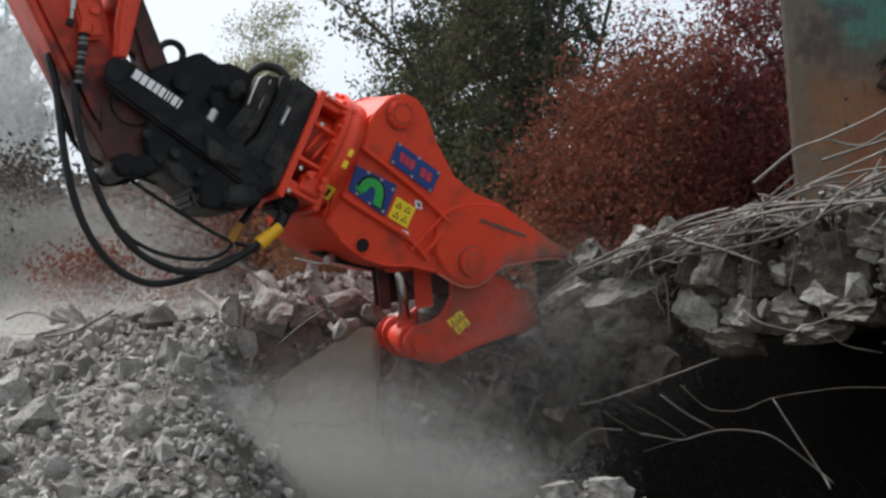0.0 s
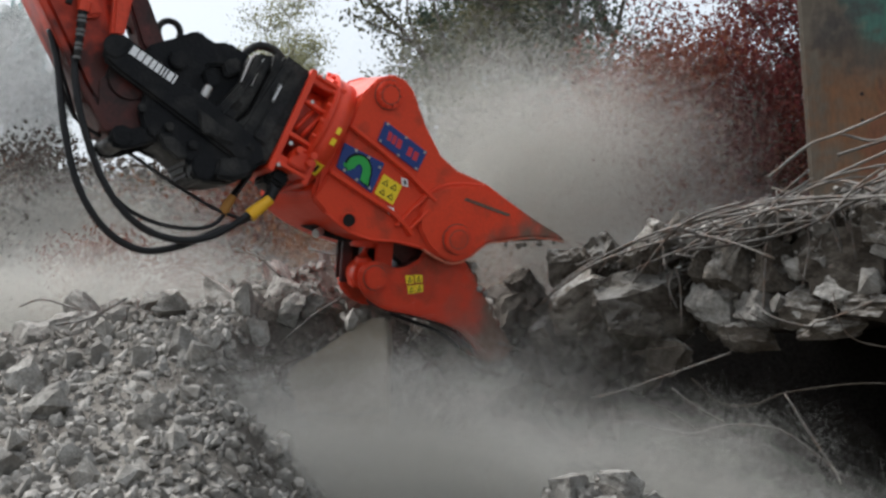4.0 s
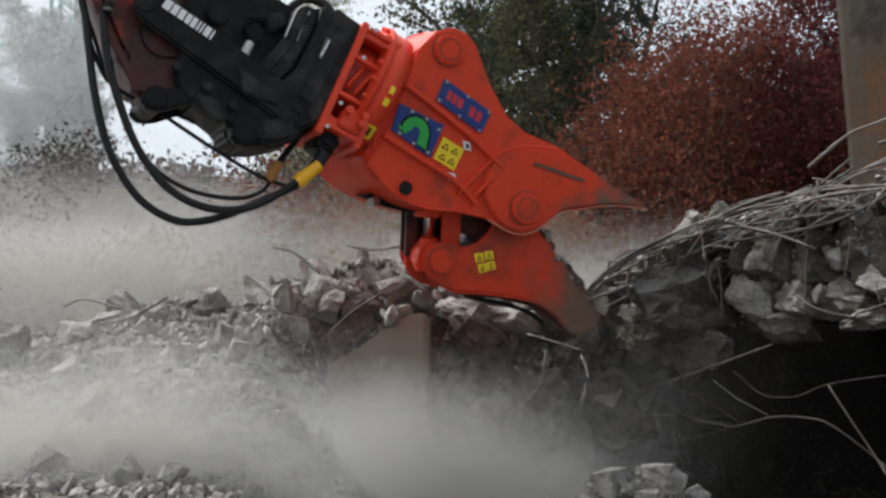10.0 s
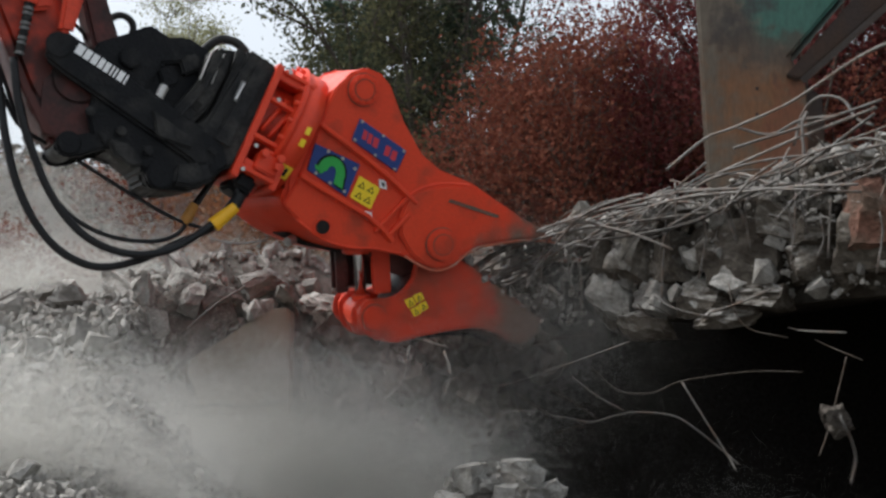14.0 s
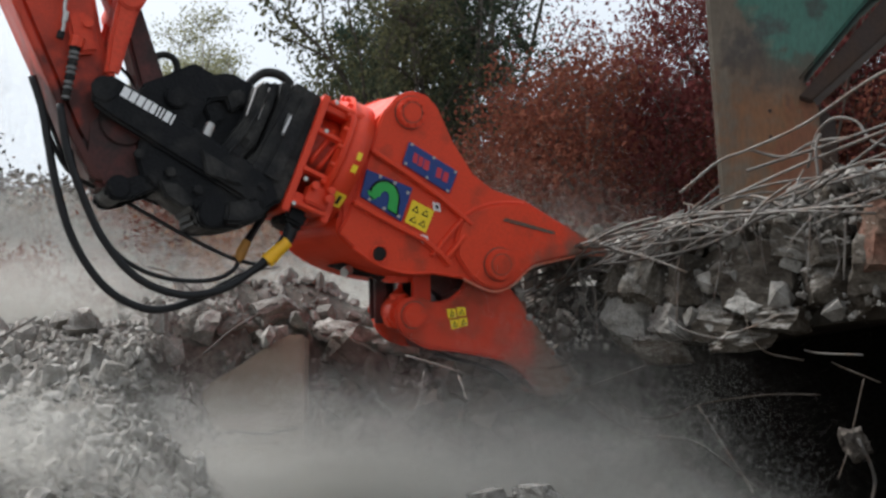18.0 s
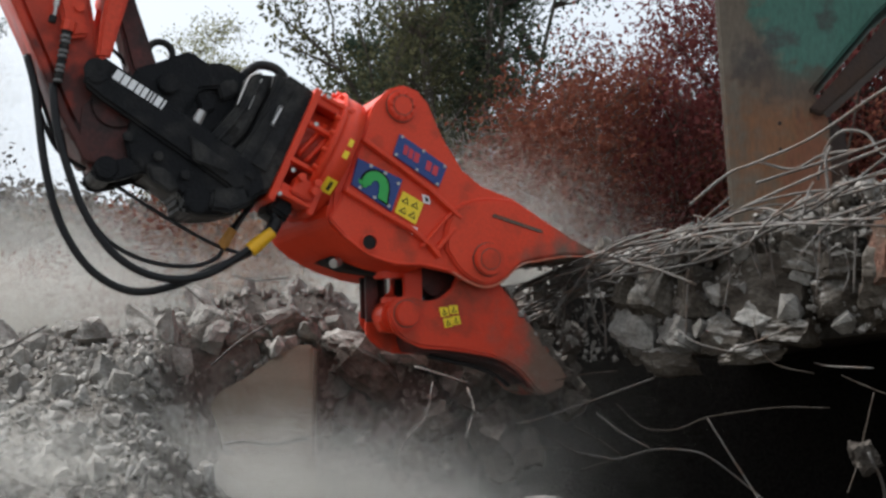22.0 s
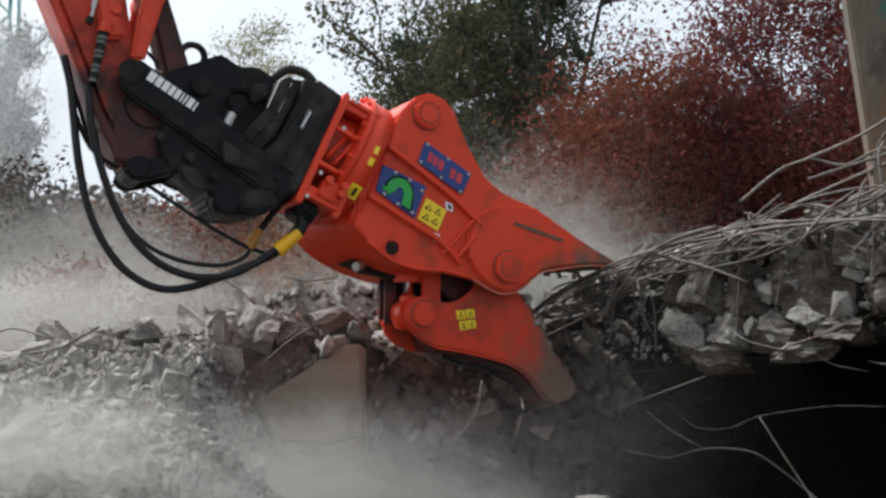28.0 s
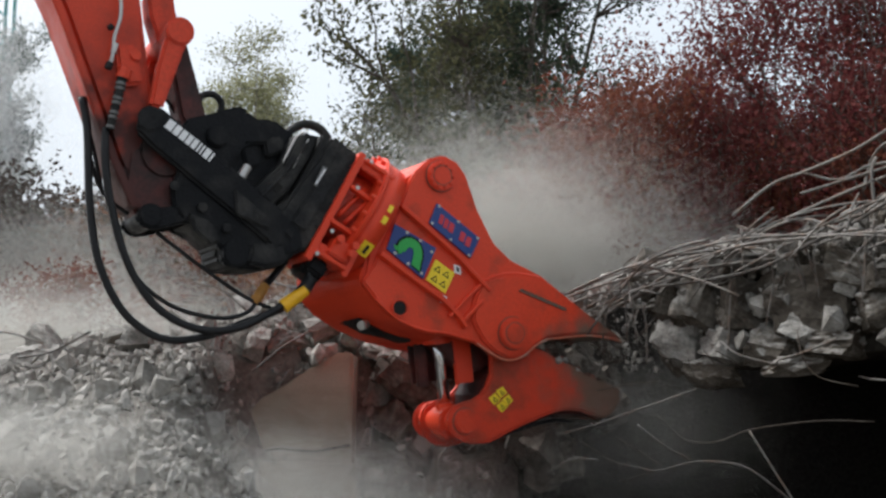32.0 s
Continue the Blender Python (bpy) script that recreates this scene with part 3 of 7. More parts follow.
    # crumbs and grit all over the broken face and its top
    protos = [(np.array([v.co[:] for v in k.vertices]), [tuple(p.vertices) for p in k.polygons]) for k in small]
    vs, fs = [], []
    for _ in range(2600):
        s = rnd.uniform(0.05, 1.05)
        top = rnd.random() < 0.6
        p = on_edge(s, rnd.uniform(0.86, 1.02) if top else rnd.uniform(0.0, 0.9), rnd.uniform(-0.5, 0.0) if top else rnd.uniform(-0.16, 0.03))
        size = 0.014 + 0.05 * rnd.random() ** 2.5
        m = np.array(Matrix.LocRotScale(p, Euler([rnd.uniform(0, 6.3) for _ in range(3)]), Vector((size * rnd.uniform(0.8, 1.6), size, size))))
        v, f = protos[rnd.randrange(8)]
        b = len(vs)
        vs.extend((v @ m[:3, :3].T + m[:3, 3]).tolist())
        fs.extend(tuple(b + i for i in q) for q in f)
    part("grit", mesh_of("grit", vs, fs, RUBBLE), RUBBLE, slab, "small grey concrete crumbs")["kind"] = "stuff"
    part("upright_shard", block_mesh("upright_shard", 61, CHUNK, 12), CHUNK, slab, m=Matrix.LocRotScale((1.52, 8.29, 2.52), Euler((0.2, 0.3, 0.4)), Vector((0.13, 0.13, 0.26))))
    part("pale_fragment", block_mesh("pale_fragment", 62, CONCRETE, 8), CONCRETE, slab, m=Matrix.LocRotScale((2.05, 7.81, 2.60), Euler((0.1, 0.2, 0.4)), Vector((0.2, 0.14, 0.08))))
    return slab


def bar(pts, r=0.0075, n=5, parent=None, material=None):
    return tube("rebar", pts, r, material or REBAR, parent, 6, n)


def make_rebar(slab):
    rnd = random.Random(8)
    # the long mat that droops over the top edge
    for i in range(28):
        lift, out = rnd.uniform(-0.10, 0.12), rnd.uniform(-0.14, 0.16)
        a = rnd.uniform(0.25, 1.05)
        b = max(-0.06, a - rnd.uniform(0.15, 0.55))
        slope, bend = rnd.gauss(0, 0.30), rnd.gauss(0, 0.18)
        pts = []
        for k in range(6):
            s = a + (b - a) * k / 5
            droop = 0.5 * max(0, (0.22 - s) / 0.3)
            u = k / 5 - 0.5
            pts.append(on_edge(s, 0.90 + lift - droop + slope * u + bend * (u * u * 4 - 0.5) + rnd.uniform(-0.025, 0.025), out + 0.08 + rnd.uniform(-0.04, 0.04)))
        bar(pts, rnd.uniform(0.0055, 0.0095), 4, slab)
    # stray bars across it
    for i in range(84):
        s, h, o = rnd.uniform(0.08, 0.98), rnd.uniform(0.80, 1.15), rnd.uniform(-0.1, 0.2)
        d = Vector((rnd.uniform(-0.34, 0.16), rnd.uniform(-0.2, 0.2), rnd.uniform(-0.28, 0.08)))
        p = on_edge(s, h, o)
        bar([p, p + d * 0.5 + Vector((0, 0, rnd.uniform(0, 0.04))), p + d], rnd.uniform(0.004, 0.007), 4, slab)
    # short stirrups hanging down the face
    for i in range(26):
        s, h = rnd.uniform(0.0, 0.9), rnd.uniform(0.5, 0.95)
        p = on_edge(s, h, 0.13)
        bar([p, p + Vector((rnd.uniform(-0.03, 0.03), 0, -0.12)), p + Vector((rnd.uniform(-0.05, 0.05), 0, -rnd.uniform(0.2, 0.4)))], 0.006, 3, slab)
    # the lone bar with the bent tip, and the loops
    for pts in (
        [(1.91, 7.38, 2.75), (2.14, 7.33, 2.94), (2.30, 7.22, 3.00), (2.52, 6.85, 3.09), (2.78, 6.42, 3.28), (3.05, 6.10, 3.37)],
        [(2.30, 7.22, 3.00), (2.46, 7.06, 2.93), (2.57, 6.85, 2.98), (2.70, 6.63, 2.97)],
        [(2.53, 6.85, 2.83), (2.59, 6.85, 3.03), (2.65, 6.74, 3.10), (2.74, 6.63, 3.06), (2.77, 6.53, 2.94), (2.82, 6.42, 2.88)],
        [(2.55, 6.74, 2.74), (2.54, 6.74, 2.93), (2.57, 6.74, 3.01)],
        [(2.27, 7.17, 2.86), (2.49, 6.96, 2.92), (2.64, 6.63, 2.95), (2.82, 6.31, 3.00)],
        [(2.05, 7.49, 2.64), (2.25, 7.17, 2.74), (2.52, 6.85, 2.86), (2.84, 6.42, 2.98)],
        [(0.60, 8.40, 2.00), (0.78, 8.35, 2.18), (1.06, 8.24, 2.35), (1.45, 7.81, 2.50), (1.89, 7.38, 2.55), (2.45, 6.63, 2.58)],
        [(0.69, 8.35, 2.09), (0.95, 8.24, 2.27), (1.36, 7.92, 2.40), (1.80, 7.44, 2.44), (2.18, 6.96, 2.46)],
    ):
        bar(pts, 0.009, 6, slab)
    # the lower net: bars in the plain rebar colour, then bars darkened to paint shade
    for pts in (
        [(0.85, 7.6, 1.39), (1.01, 7.53, 1.43), (1.34, 7.47, 1.55), (1.68, 7.4, 1.68)],
        [(1.21, 7.5, 1.22), (1.34, 7.43, 1.2), (1.44, 7.36, 1.19), (1.64, 7.29, 1.25), (1.83, 7.21, 1.25), (1.95, 7.14, 1.21), (2.15, 7.07, 1.05), (2.23, 7.0, 0.97)],
        [(1.95, 7.2, 1.44), (2.05, 7.1, 1.24), (2.16, 7.0, 1.03), (2.18, 6.9, 0.95)],
        [(0.8, 7.6, 1.15), (0.94, 7.55, 1.24), (1.1, 7.5, 1.24)],
        [(2.5, 6.9, 1.77), (2.52, 6.7, 1.75), (2.68, 6.5, 1.74)],
        [(1.32, 7.4, 1.46), (1.46, 7.35, 1.35), (1.62, 7.3, 1.26)],
        [(1.81, 7.3, 1.97), (1.89, 7.2, 1.89), (2.06, 7.1, 1.84), (2.08, 7.0, 1.86), (2.21, 6.9, 1.91), (2.37, 6.8, 1.99)],
    ):
        bar(pts, 0.0056, 5, slab)
    for pts in (
        [(1.2, 7.5, 1.38), (1.34, 7.45, 1.3), (1.47, 7.4, 1.21)],
        [(1.0, 7.6, 1.35), (1.12, 7.55, 1.27), (1.24, 7.5, 1.2)],
        [(1.23, 7.5, 1.11), (1.34, 7.45, 1.15), (1.45, 7.4, 1.19)],
        [(1.44, 7.4, 1.52), (1.57, 7.29, 1.39), (1.67, 7.17, 1.37), (1.76, 7.06, 1.39), (1.86, 6.94, 1.45), (2.03, 6.83, 1.49), (2.24, 6.71, 1.52), (2.47, 6.6, 1.52)],
        [(1.1, 7.6, 1.66), (1.28, 7.55, 1.7), (1.47, 7.5, 1.72)],
        [(1.61, 7.3, 1.86), (1.63, 7.3, 1.8), (1.65, 7.3, 1.75)],
        [(1.68, 7.2, 1.91), (1.74, 7.2, 1.84), (1.78, 7.2, 1.75)],
        [(1.75, 7.2, 1.91), (1.83, 7.2, 1.87), (1.9, 7.2, 1.82)],
        [(2.18, 7.0, 2.03), (2.19, 6.93, 1.87), (2.26, 6.87, 1.76), (2.46, 6.8, 1.71)],
        [(2.62, 6.8, 1.7), (2.65, 6.65, 1.66), (2.77, 6.5, 1.59)],
        [(2.68, 6.5, 1.61), (2.56, 6.45, 1.24), (2.48, 6.4, 1.08)],
    ):
        bar(pts, 0.004, 5, slab, REBAR_SHADE)
    bar([(2.57, 6.33, 1.30), (2.59, 6.32, 1.24), (2.64, 6.36, 1.17), (2.68, 6.40, 1.06), (2.66, 6.42, 0.93)], 0.009, 6, slab)
    part("hanging_lump", block_mesh("hanging_lump", 77, DEBRIS, 24, 1.6, 0.07), DEBRIS, slab, m=Matrix.LocRotScale((2.60, 6.42, 1.27), Euler((0.4, 1.0, 0.2)), Vector((0.19, 0.17, 0.18))))


slab = make_slab()
make_rebar(slab)

# ---------------------------------------------------------------- the rusty pillar behind the slab
def make_pillar():
    p = thing("steel_pillar", "rusty steel pillar with worn green paint and a flared bracket", "pillar")
    part("shaft", slab_of([(0, -0.4), (0.74, -0.4), (0.72, 0.62), (0.60, 0.86), (1.08, 1.42), (1.5, 1.8), (1.5, 3.4), (-0.19, 3.4)], 0, 0.5, 0.02, 3), PILLAR, p, "weathered tan, rusty and green-painted steel shaft")
    # Flange and web are near black: the underside's shade is in their colour.
    part("diagonal_flange", slab_of([(0.57, 0.70), (0.66, 0.66), (1.75, 1.62), (1.75, 1.92), (1.62, 1.90)], -0.10, 0.42, 0.012), RUST_SHADE, p, "rusty flange plate with its shade painted near black")
    part("web", slab_of([(0.70, -0.4), (0.88, -0.4), (0.84, 0.55), (0.72, 0.66)], 0.06, 0.44, 0.01), RUST_SHADE, p)
    for z in (0.42, 0.62):
        part("bolt", disc((0.36, -0.0, z), 0.014, 0.012, 10, 0.002), RUST_SHADE, p)
    return p


pillar = make_pillar()

# ---------------------------------------------------------------- rubble
def mound_z(x, y):
    """The crest of crumbled rubble behind the abutment block."""
    crest = np.interp(x, (-3.2, -2.1, -1.55, -1.05, -0.5, -0.15, 0.2, 0.6, 1.0, 1.4), (1.72, 2.0, 2.20, 2.33, 2.31, 2.18, 1.98, 1.6, 1.0, 0.4))
    return 0.3 + (crest - 0.3) * smoothstep(8.95, 9.75, y) * (1 - smoothstep(10.3, 11.4, y)) + 0.09 * noise.noise(Vector((x * 3, y * 3, 4)))


def make_rubble():
    rnd = random.Random(11)
    heap = thing("rubble_heap", "heap of grey broken concrete rubble", "rubble")
    kinds = [rock_mesh("stone", rnd, CONCRETE, rnd.randint(11, 18), rnd.uniform(0.6, 1)) for _ in range(12)]
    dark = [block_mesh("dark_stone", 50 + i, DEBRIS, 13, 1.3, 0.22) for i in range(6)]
    big = [block_mesh("stone", 40 + i, CONCRETE, 11) for i in range(6)]

    def place(x, y, size, sink=0.25):
        return Matrix.LocRotScale((x, y, ground_z(x, y) + size * (0.5 - sink) * 0.7), Euler([rnd.uniform(0, 6.3) for _ in range(3)]),
                                  Vector((size * rnd.uniform(0.9, 1.5), size * rnd.uniform(0.8, 1.2), size * rnd.uniform(0.6, 0.9))))

    for _ in range(300):
        y = rnd.uniform(5.3, 9.8)
        x = rnd.uniform(-0.45 * y, -0.02 * y)
        if x > -0.5 and y > 8:
            continue
        size = 0.05 + 0.24 * rnd.random() ** 5
        part("stone", kinds[rnd.randrange(12)], CONCRETE, heap, m=place(x, y, size))
    for x, y, size in ((-2.75, 8.9, 0.42), (-3.2, 7.9, 0.6), (-2.15, 9.3, 0.35), (-1.75, 9.3, 0.45), (-1.35, 9.6, 0.55), (-0.9, 9.7, 0.45), (-2.3, 6.9, 0.3),
                       (-1.9, 7.4, 0.26), (-2.6, 7.3, 0.42), (-1.5, 8.6, 0.35), (-1.2, 8.9, 0.3), (-0.75, 9.2, 0.4), (-0.35, 10.0, 0.4), (-3.7, 8.6, 0.5), (-1.6, 6.6, 0.2),
                       (-1.95, 8.5, 0.34), (-0.15, 10.3, 0.45), (0.3, 10.5, 0.4)):
        part("boulder", big[rnd.randrange(6)], CONCRETE, heap, m=place(x, y, 0.62 * size, 0.3))
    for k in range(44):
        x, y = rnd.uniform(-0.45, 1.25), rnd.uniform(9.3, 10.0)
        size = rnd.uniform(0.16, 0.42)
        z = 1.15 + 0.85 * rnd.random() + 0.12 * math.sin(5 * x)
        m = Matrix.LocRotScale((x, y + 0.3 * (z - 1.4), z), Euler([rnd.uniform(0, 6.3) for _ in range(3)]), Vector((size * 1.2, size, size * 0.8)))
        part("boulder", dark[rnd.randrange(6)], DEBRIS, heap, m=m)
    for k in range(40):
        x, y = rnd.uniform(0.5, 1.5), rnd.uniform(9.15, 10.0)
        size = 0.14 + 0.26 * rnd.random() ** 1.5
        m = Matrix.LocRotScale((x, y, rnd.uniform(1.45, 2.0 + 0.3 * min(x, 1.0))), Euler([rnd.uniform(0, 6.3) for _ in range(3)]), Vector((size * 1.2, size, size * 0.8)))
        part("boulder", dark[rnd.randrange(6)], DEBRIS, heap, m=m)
    xs, ys = [-3.2 + 0.088 * i for i in range(46)], [8.95 + 0.12 * i for i in range(21)]
    core = mesh_of("core", [(x, y, mound_z(x, y)) for y in ys for x in xs], [(j * 46 + i, j * 46 + i + 1, j * 46 + i + 47, j * 46 + i + 46) for j in range(20) for i in range(45)], DIRT, True)
    part("core", core, DIRT, heap, "crumbled grey rubble core")
    for k in range(150):
        x, y = rnd.uniform(-2.9, 0.5), rnd.uniform(9.05, 10.0)
        size = 0.07 + 0.22 * rnd.random() ** 2
        m = Matrix.LocRotScale((x, y, mound_z(x, y) + 0.1 * size), Euler([rnd.uniform(0, 6.3) for _ in range(3)]), Vector((size * rnd.uniform(0.9, 1.5), size, size * rnd.uniform(0.6, 0.9))))
        part("stone", kinds[rnd.randrange(12)], CONCRETE, heap, m=m)
    for i, (x, y, z, sx, sz, a) in enumerate(((-0.75, 9.3, 2.10, 0.36, 0.20, -18), (-1.25, 9.25, 2.06, 0.30, 0.22, 28), (-0.25, 9.4, 1.93, 0.28, 0.18, 16), (-1.62, 9.0, 1.88, 0.34, 0.2, -25), (-2.72, 8.75, 1.80, 0.30, 0.22, 14), (-2.98, 8.7, 1.70, 0.3, 0.26, -20), (0.2, 9.5, 1.86, 0.30, 0.2, 5), (-0.98, 9.1, 1.98, 0.2, 0.16, 35), (-0.55, 9.15, 2.0, 0.22, 0.14, -30))):
        m = Matrix.LocRotScale((x, y, z), Euler((0.1, radians(a), 0.4 * i)), Vector((sx, 0.4, sz)))
        part("slab_piece", block_mesh("slab_piece", 400 + i, CONCRETE, 12), CONCRETE, heap, m=m)
    # stones lying on the broken corner of the abutment block
    for k in range(46):
        x = rnd.uniform(-1.45, -0.55)
        z = np.interp(x, (-1.5, -1.38, -1.27, -1.14, -0.98, -0.78, -0.60, -0.5), (0.85, 1.15, 1.42, 1.57, 1.66, 1.80, 1.90, 1.90))
        size = 0.06 + 0.16 * rnd.random() ** 2
        m = Matrix.LocRotScale((x, rnd.uniform(8.8, 9.25), z + 0.30 * size), Euler([rnd.uniform(0, 6.3) for _ in range(3)]), Vector((size * rnd.uniform(0.9, 1.5), size, size * rnd.uniform(0.6, 0.9))))
        part("stone", kinds[rnd.randrange(12)], CONCRETE, heap, m=m)
    # gravel and far stones in one mesh
    vs, fs = [], []
    protos = []
    for k in kinds:
        protos.append((np.array([v.co[:] for v in k.vertices]), [tuple(p.vertices) for p in k.polygons]))
    for _ in range(17000):
        y = rnd.uniform(4.2, 10.6)
        x = rnd.uniform(-0.5 * y, 0.06 * y) if rnd.random() < 0.86 else rnd.uniform(-0.02 * y, 0.24 * y)
        if 7.2 < y < 9.1 and x > -0.45:
            continue
        size = 0.016 + 0.085 * rnd.random() ** 3
        v, f = protos[rnd.randrange(12)]
        m = np.array(place(x, y, size, 0.3))
        if y > 9.1 and x > 0.55:
            continue
        if y > 9.1 and x > -2.6:
            m[2, 3] = mound_z(x, y) + 0.1 * size
        b = len(vs)
        vs.extend((v @ m[:3, :3].T + m[:3, 3]).tolist())
        fs.extend(tuple(b + i for i in q) for q in f)
    ob = part("gravel", mesh_of("gravel", vs, fs, RUBBLE), RUBBLE, heap, "small grey rubble stones")
    ob["kind"] = "stuff"
    # stones at the lip of the pit
    for i, (x, y, size) in enumerate(((0.62, 6.3, 0.20), (0.86, 6.4, 0.26), (0.48, 6.25, 0.16), (1.0, 6.35, 0.2), (0.36, 6.3, 0.14), (0.74, 6.15, 0.14), (0.92, 6.2, 0.15), (0.55, 6.45, 0.2), (0.78, 6.55, 0.22), (0.68, 6.2, 0.12), (0.84, 6.12, 0.10), (1.05, 6.2, 0.12))):
        size *= 0.85
        part("boulder", block_mesh("boulder", 500 + i, CONCRETE, 12), CONCRETE, heap, m=Matrix.LocRotScale((x, y, ground_z(x, y) - 0.05 * size), Euler((0.25 * (i % 3 - 1), 0.2 * (i % 4 - 1.5), rnd.uniform(0, 6.3))), Vector((size * 1.2, size, size * 0.8))))
    for pts in ([(-3.1, 8.6, 1.95), (-2.9, 8.5, 2.0), (-2.6, 8.4, 1.92)], [(-2.7, 8.2, 1.82), (-2.45, 8.1, 1.86), (-2.2, 8.1, 2.0)],
                [(-1.7, 9.2, 2.42), (-1.5, 9.1, 2.36), (-1.3, 9.0, 2.2)], [(-1.2, 8.7, 1.75), (-1.0, 8.65, 1.92), (-0.8, 8.7, 2.05)], [(-1.15, 9.4, 2.45), (-0.95, 9.3, 2.4), (-0.7, 9.2, 2.42)],
                [(0.37, 8.6, 1.64), (0.32, 8.55, 1.40), (0.14, 8.5, 1.18), (0.16, 8.5, 0.98)], [(0.62, 8.7, 1.60), (0.66, 8.6, 1.45), (0.60, 8.55, 1.25)], [(0.25, 9.0, 1.75), (0.42, 8.9, 1.70), (0.66, 8.8, 1.62)]):
        tube("rebar", pts, 0.008, REBAR, heap, 6, 4)


make_rubble()

# lumps that the jaws tear off the slab
def make_loose_lumps():
    out = []
    spots = (((1.29, 8.24, 1.96), (0.70, 0.5, 0.50), 11.3), ((0.85, 8.45, 1.97), (0.36, 0.4, 0.46), 4.9), ((1.33, 8.24, 2.34), (0.40, 0.36, 0.26), 13.25),
             ((1.06, 8.51, 2.33), (0.36, 0.3, 0.24), 9.25), ((0.81, 8.67, 2.26), (0.30, 0.3, 0.20), 4.2), ((1.01, 8.45, 1.76), (0.36, 0.3, 0.30), 10.7), ((0.71, 8.67, 1.77), (0.26, 0.3, 0.3), 4.4), ((1.45, 8.20, 1.66), (0.30, 0.3, 0.2), 12.2))
    for i, (p, size, t0) in enumerate(spots):
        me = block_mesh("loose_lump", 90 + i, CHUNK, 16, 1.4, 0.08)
        ob = tagged(new("loose_lump", me), "rough grey concrete lump at the slab's broken end", "concrete lump", "lumps torn from the slab")
        ob.scale = size
        out.append((ob, Vector(p), t0, i))
    return out


lumps = make_loose_lumps()


def make_chips():
    """Small bits that drop from the slab's edge while the jaws bite: start, size, seconds of the fall."""
    rnd = random.Random(71)
    me = [rock_mesh("falling_chip", rnd, CONCRETE, 12) for _ in range(4)]
    out = []
    for i, t0 in enumerate((0.0, 0.1, 0.3, 2.2, 2.5, 2.8, 3.1, 10.7, 11.0, 11.2, 13.1, 16.4, 16.7, 17.0, 17.5, 17.9, 22.0, 24.0, 27.6, 31.6)):
        ob = tagged(new("falling_chip", me[i % 4]), "small grey concrete chip falling from the slab", "concrete chip", "chips falling from the slab")
        ob.scale = Vector((1, 0.8, 0.7)) * rnd.uniform(0.03, 0.065)
        out.append((ob, on_edge(rnd.uniform(0.05, 0.55), rnd.uniform(0.85, 1.0), rnd.uniform(0.05, 0.22)), t0))
    return out


chips = make_chips()

# ---------------------------------------------------------------- the crusher
HUB = Vector((-1.15, 0.33, 0.69))          # middle of the rotation ring, in the machine's space
AXIS = Vector((0.914, 0, -0.407))          # the ring's axis


def ring_frame(d):
    """A frame at d metres along the ring's axis: z along the axis, x across."""
    z = AXIS
    y = Vector((0, 1, 0))
    x = y.cross(z)
    m = Matrix((x, y, z)).transposed().to_4x4()
    m.translation = HUB + AXIS * d
    return m


BODY = [(-0.87, 0.74), (-0.83, 0.87), (-0.79, 0.96), (-0.70, 1.06), (-0.60, 1.10), (-0.50, 1.07), (-0.43, 1.0), (-0.32, 0.78), (-0.18, 0.58), (-0.04, 0.485),
        (0.19, 0.415), (0.40, 0.30), (0.62, 0.185), (0.80, 0.105), (0.875, 0.062), (0.89, 0.03), (0.75, 0.055), (0.575, 0.052), (0.37, 0.014), (0.26, -0.008), (0.18, -0.06), (0.115, -0.125), (0.02, -0.165), (-0.06, -0.17),
        (-0.14, -0.14), (-0.25, -0.09), (-0.45, -0.06), (-0.64, -0.06), (-0.81, -0.01), (-0.96, 0.09), (-1.08, 0.21), (-1.01, 0.33), (-0.94, 0.52)]
CHEEK = [(-0.27, 0.28), (-0.20, 0.34), (-0.10, 0.38), (0.02, 0.395), (0.17, 0.395), (0.39, 0.285), (0.62, 0.172), (0.78, 0.10), (0.85, 0.058), (0.74, 0.068), (0.57, 0.066), (0.37, 0.030), (0.255, 0.008), (0.17, -0.05),
         (0.105, -0.115), (0.02, -0.15), (-0.05, -0.155), (-0.13, -0.13), (-0.22, -0.06), (-0.30, 0.05), (-0.31, 0.18)]
TIP = [(0.50, 0.242), (0.64, 0.18), (0.79, 0.115), (0.835, 0.075), (0.82, 0.05), (0.62, 0.03), (0.47, 0.012), (0.44, 0.08), (0.50, 0.13), (0.46, 0.19)]


def cover(name, pts, y0, y1, material, parent, thick=0.03):
    """A bent plate between the side plates, along a line in x and z."""
    bm = bmesh.new()
    rows = [[bm.verts.new((x, y, z)) for y in (y0, y1)] for x, z in pts]
    for a, b in zip(rows, rows[1:]):
        bm.faces.new((a[0], b[0], b[1], a[1]))
    bmesh.ops.recalc_face_normals(bm, faces=bm.faces)
    bmesh.ops.solidify(bm, geom=bm.faces[:], thickness=thick)
    return part(name, bm, material, parent)


def loft(name, near, far, y0, y1, material, parent, thick):
    """A bent plate from a line at y0 to another line at y1."""
    bm = bmesh.new()
    a, b = smooth_path([(x, y0, z) for x, z in near], 4), smooth_path([(x, y1, z) for x, z in far], 4)
    cols = [[bm.verts.new(p + (q - p) * t) for t in (0, 0.35, 0.7, 1)] for p, q in zip(a, b)]
    for m, n in zip(cols, cols[1:]):
        for k in range(3):
            bm.faces.new((m[k], n[k], n[k + 1], m[k + 1]))
    bmesh.ops.recalc_face_normals(bm, faces=bm.faces)
    bmesh.ops.solidify(bm, geom=bm.faces[:], thickness=thick)
    return part(name, bm, material, parent, smooth=False)


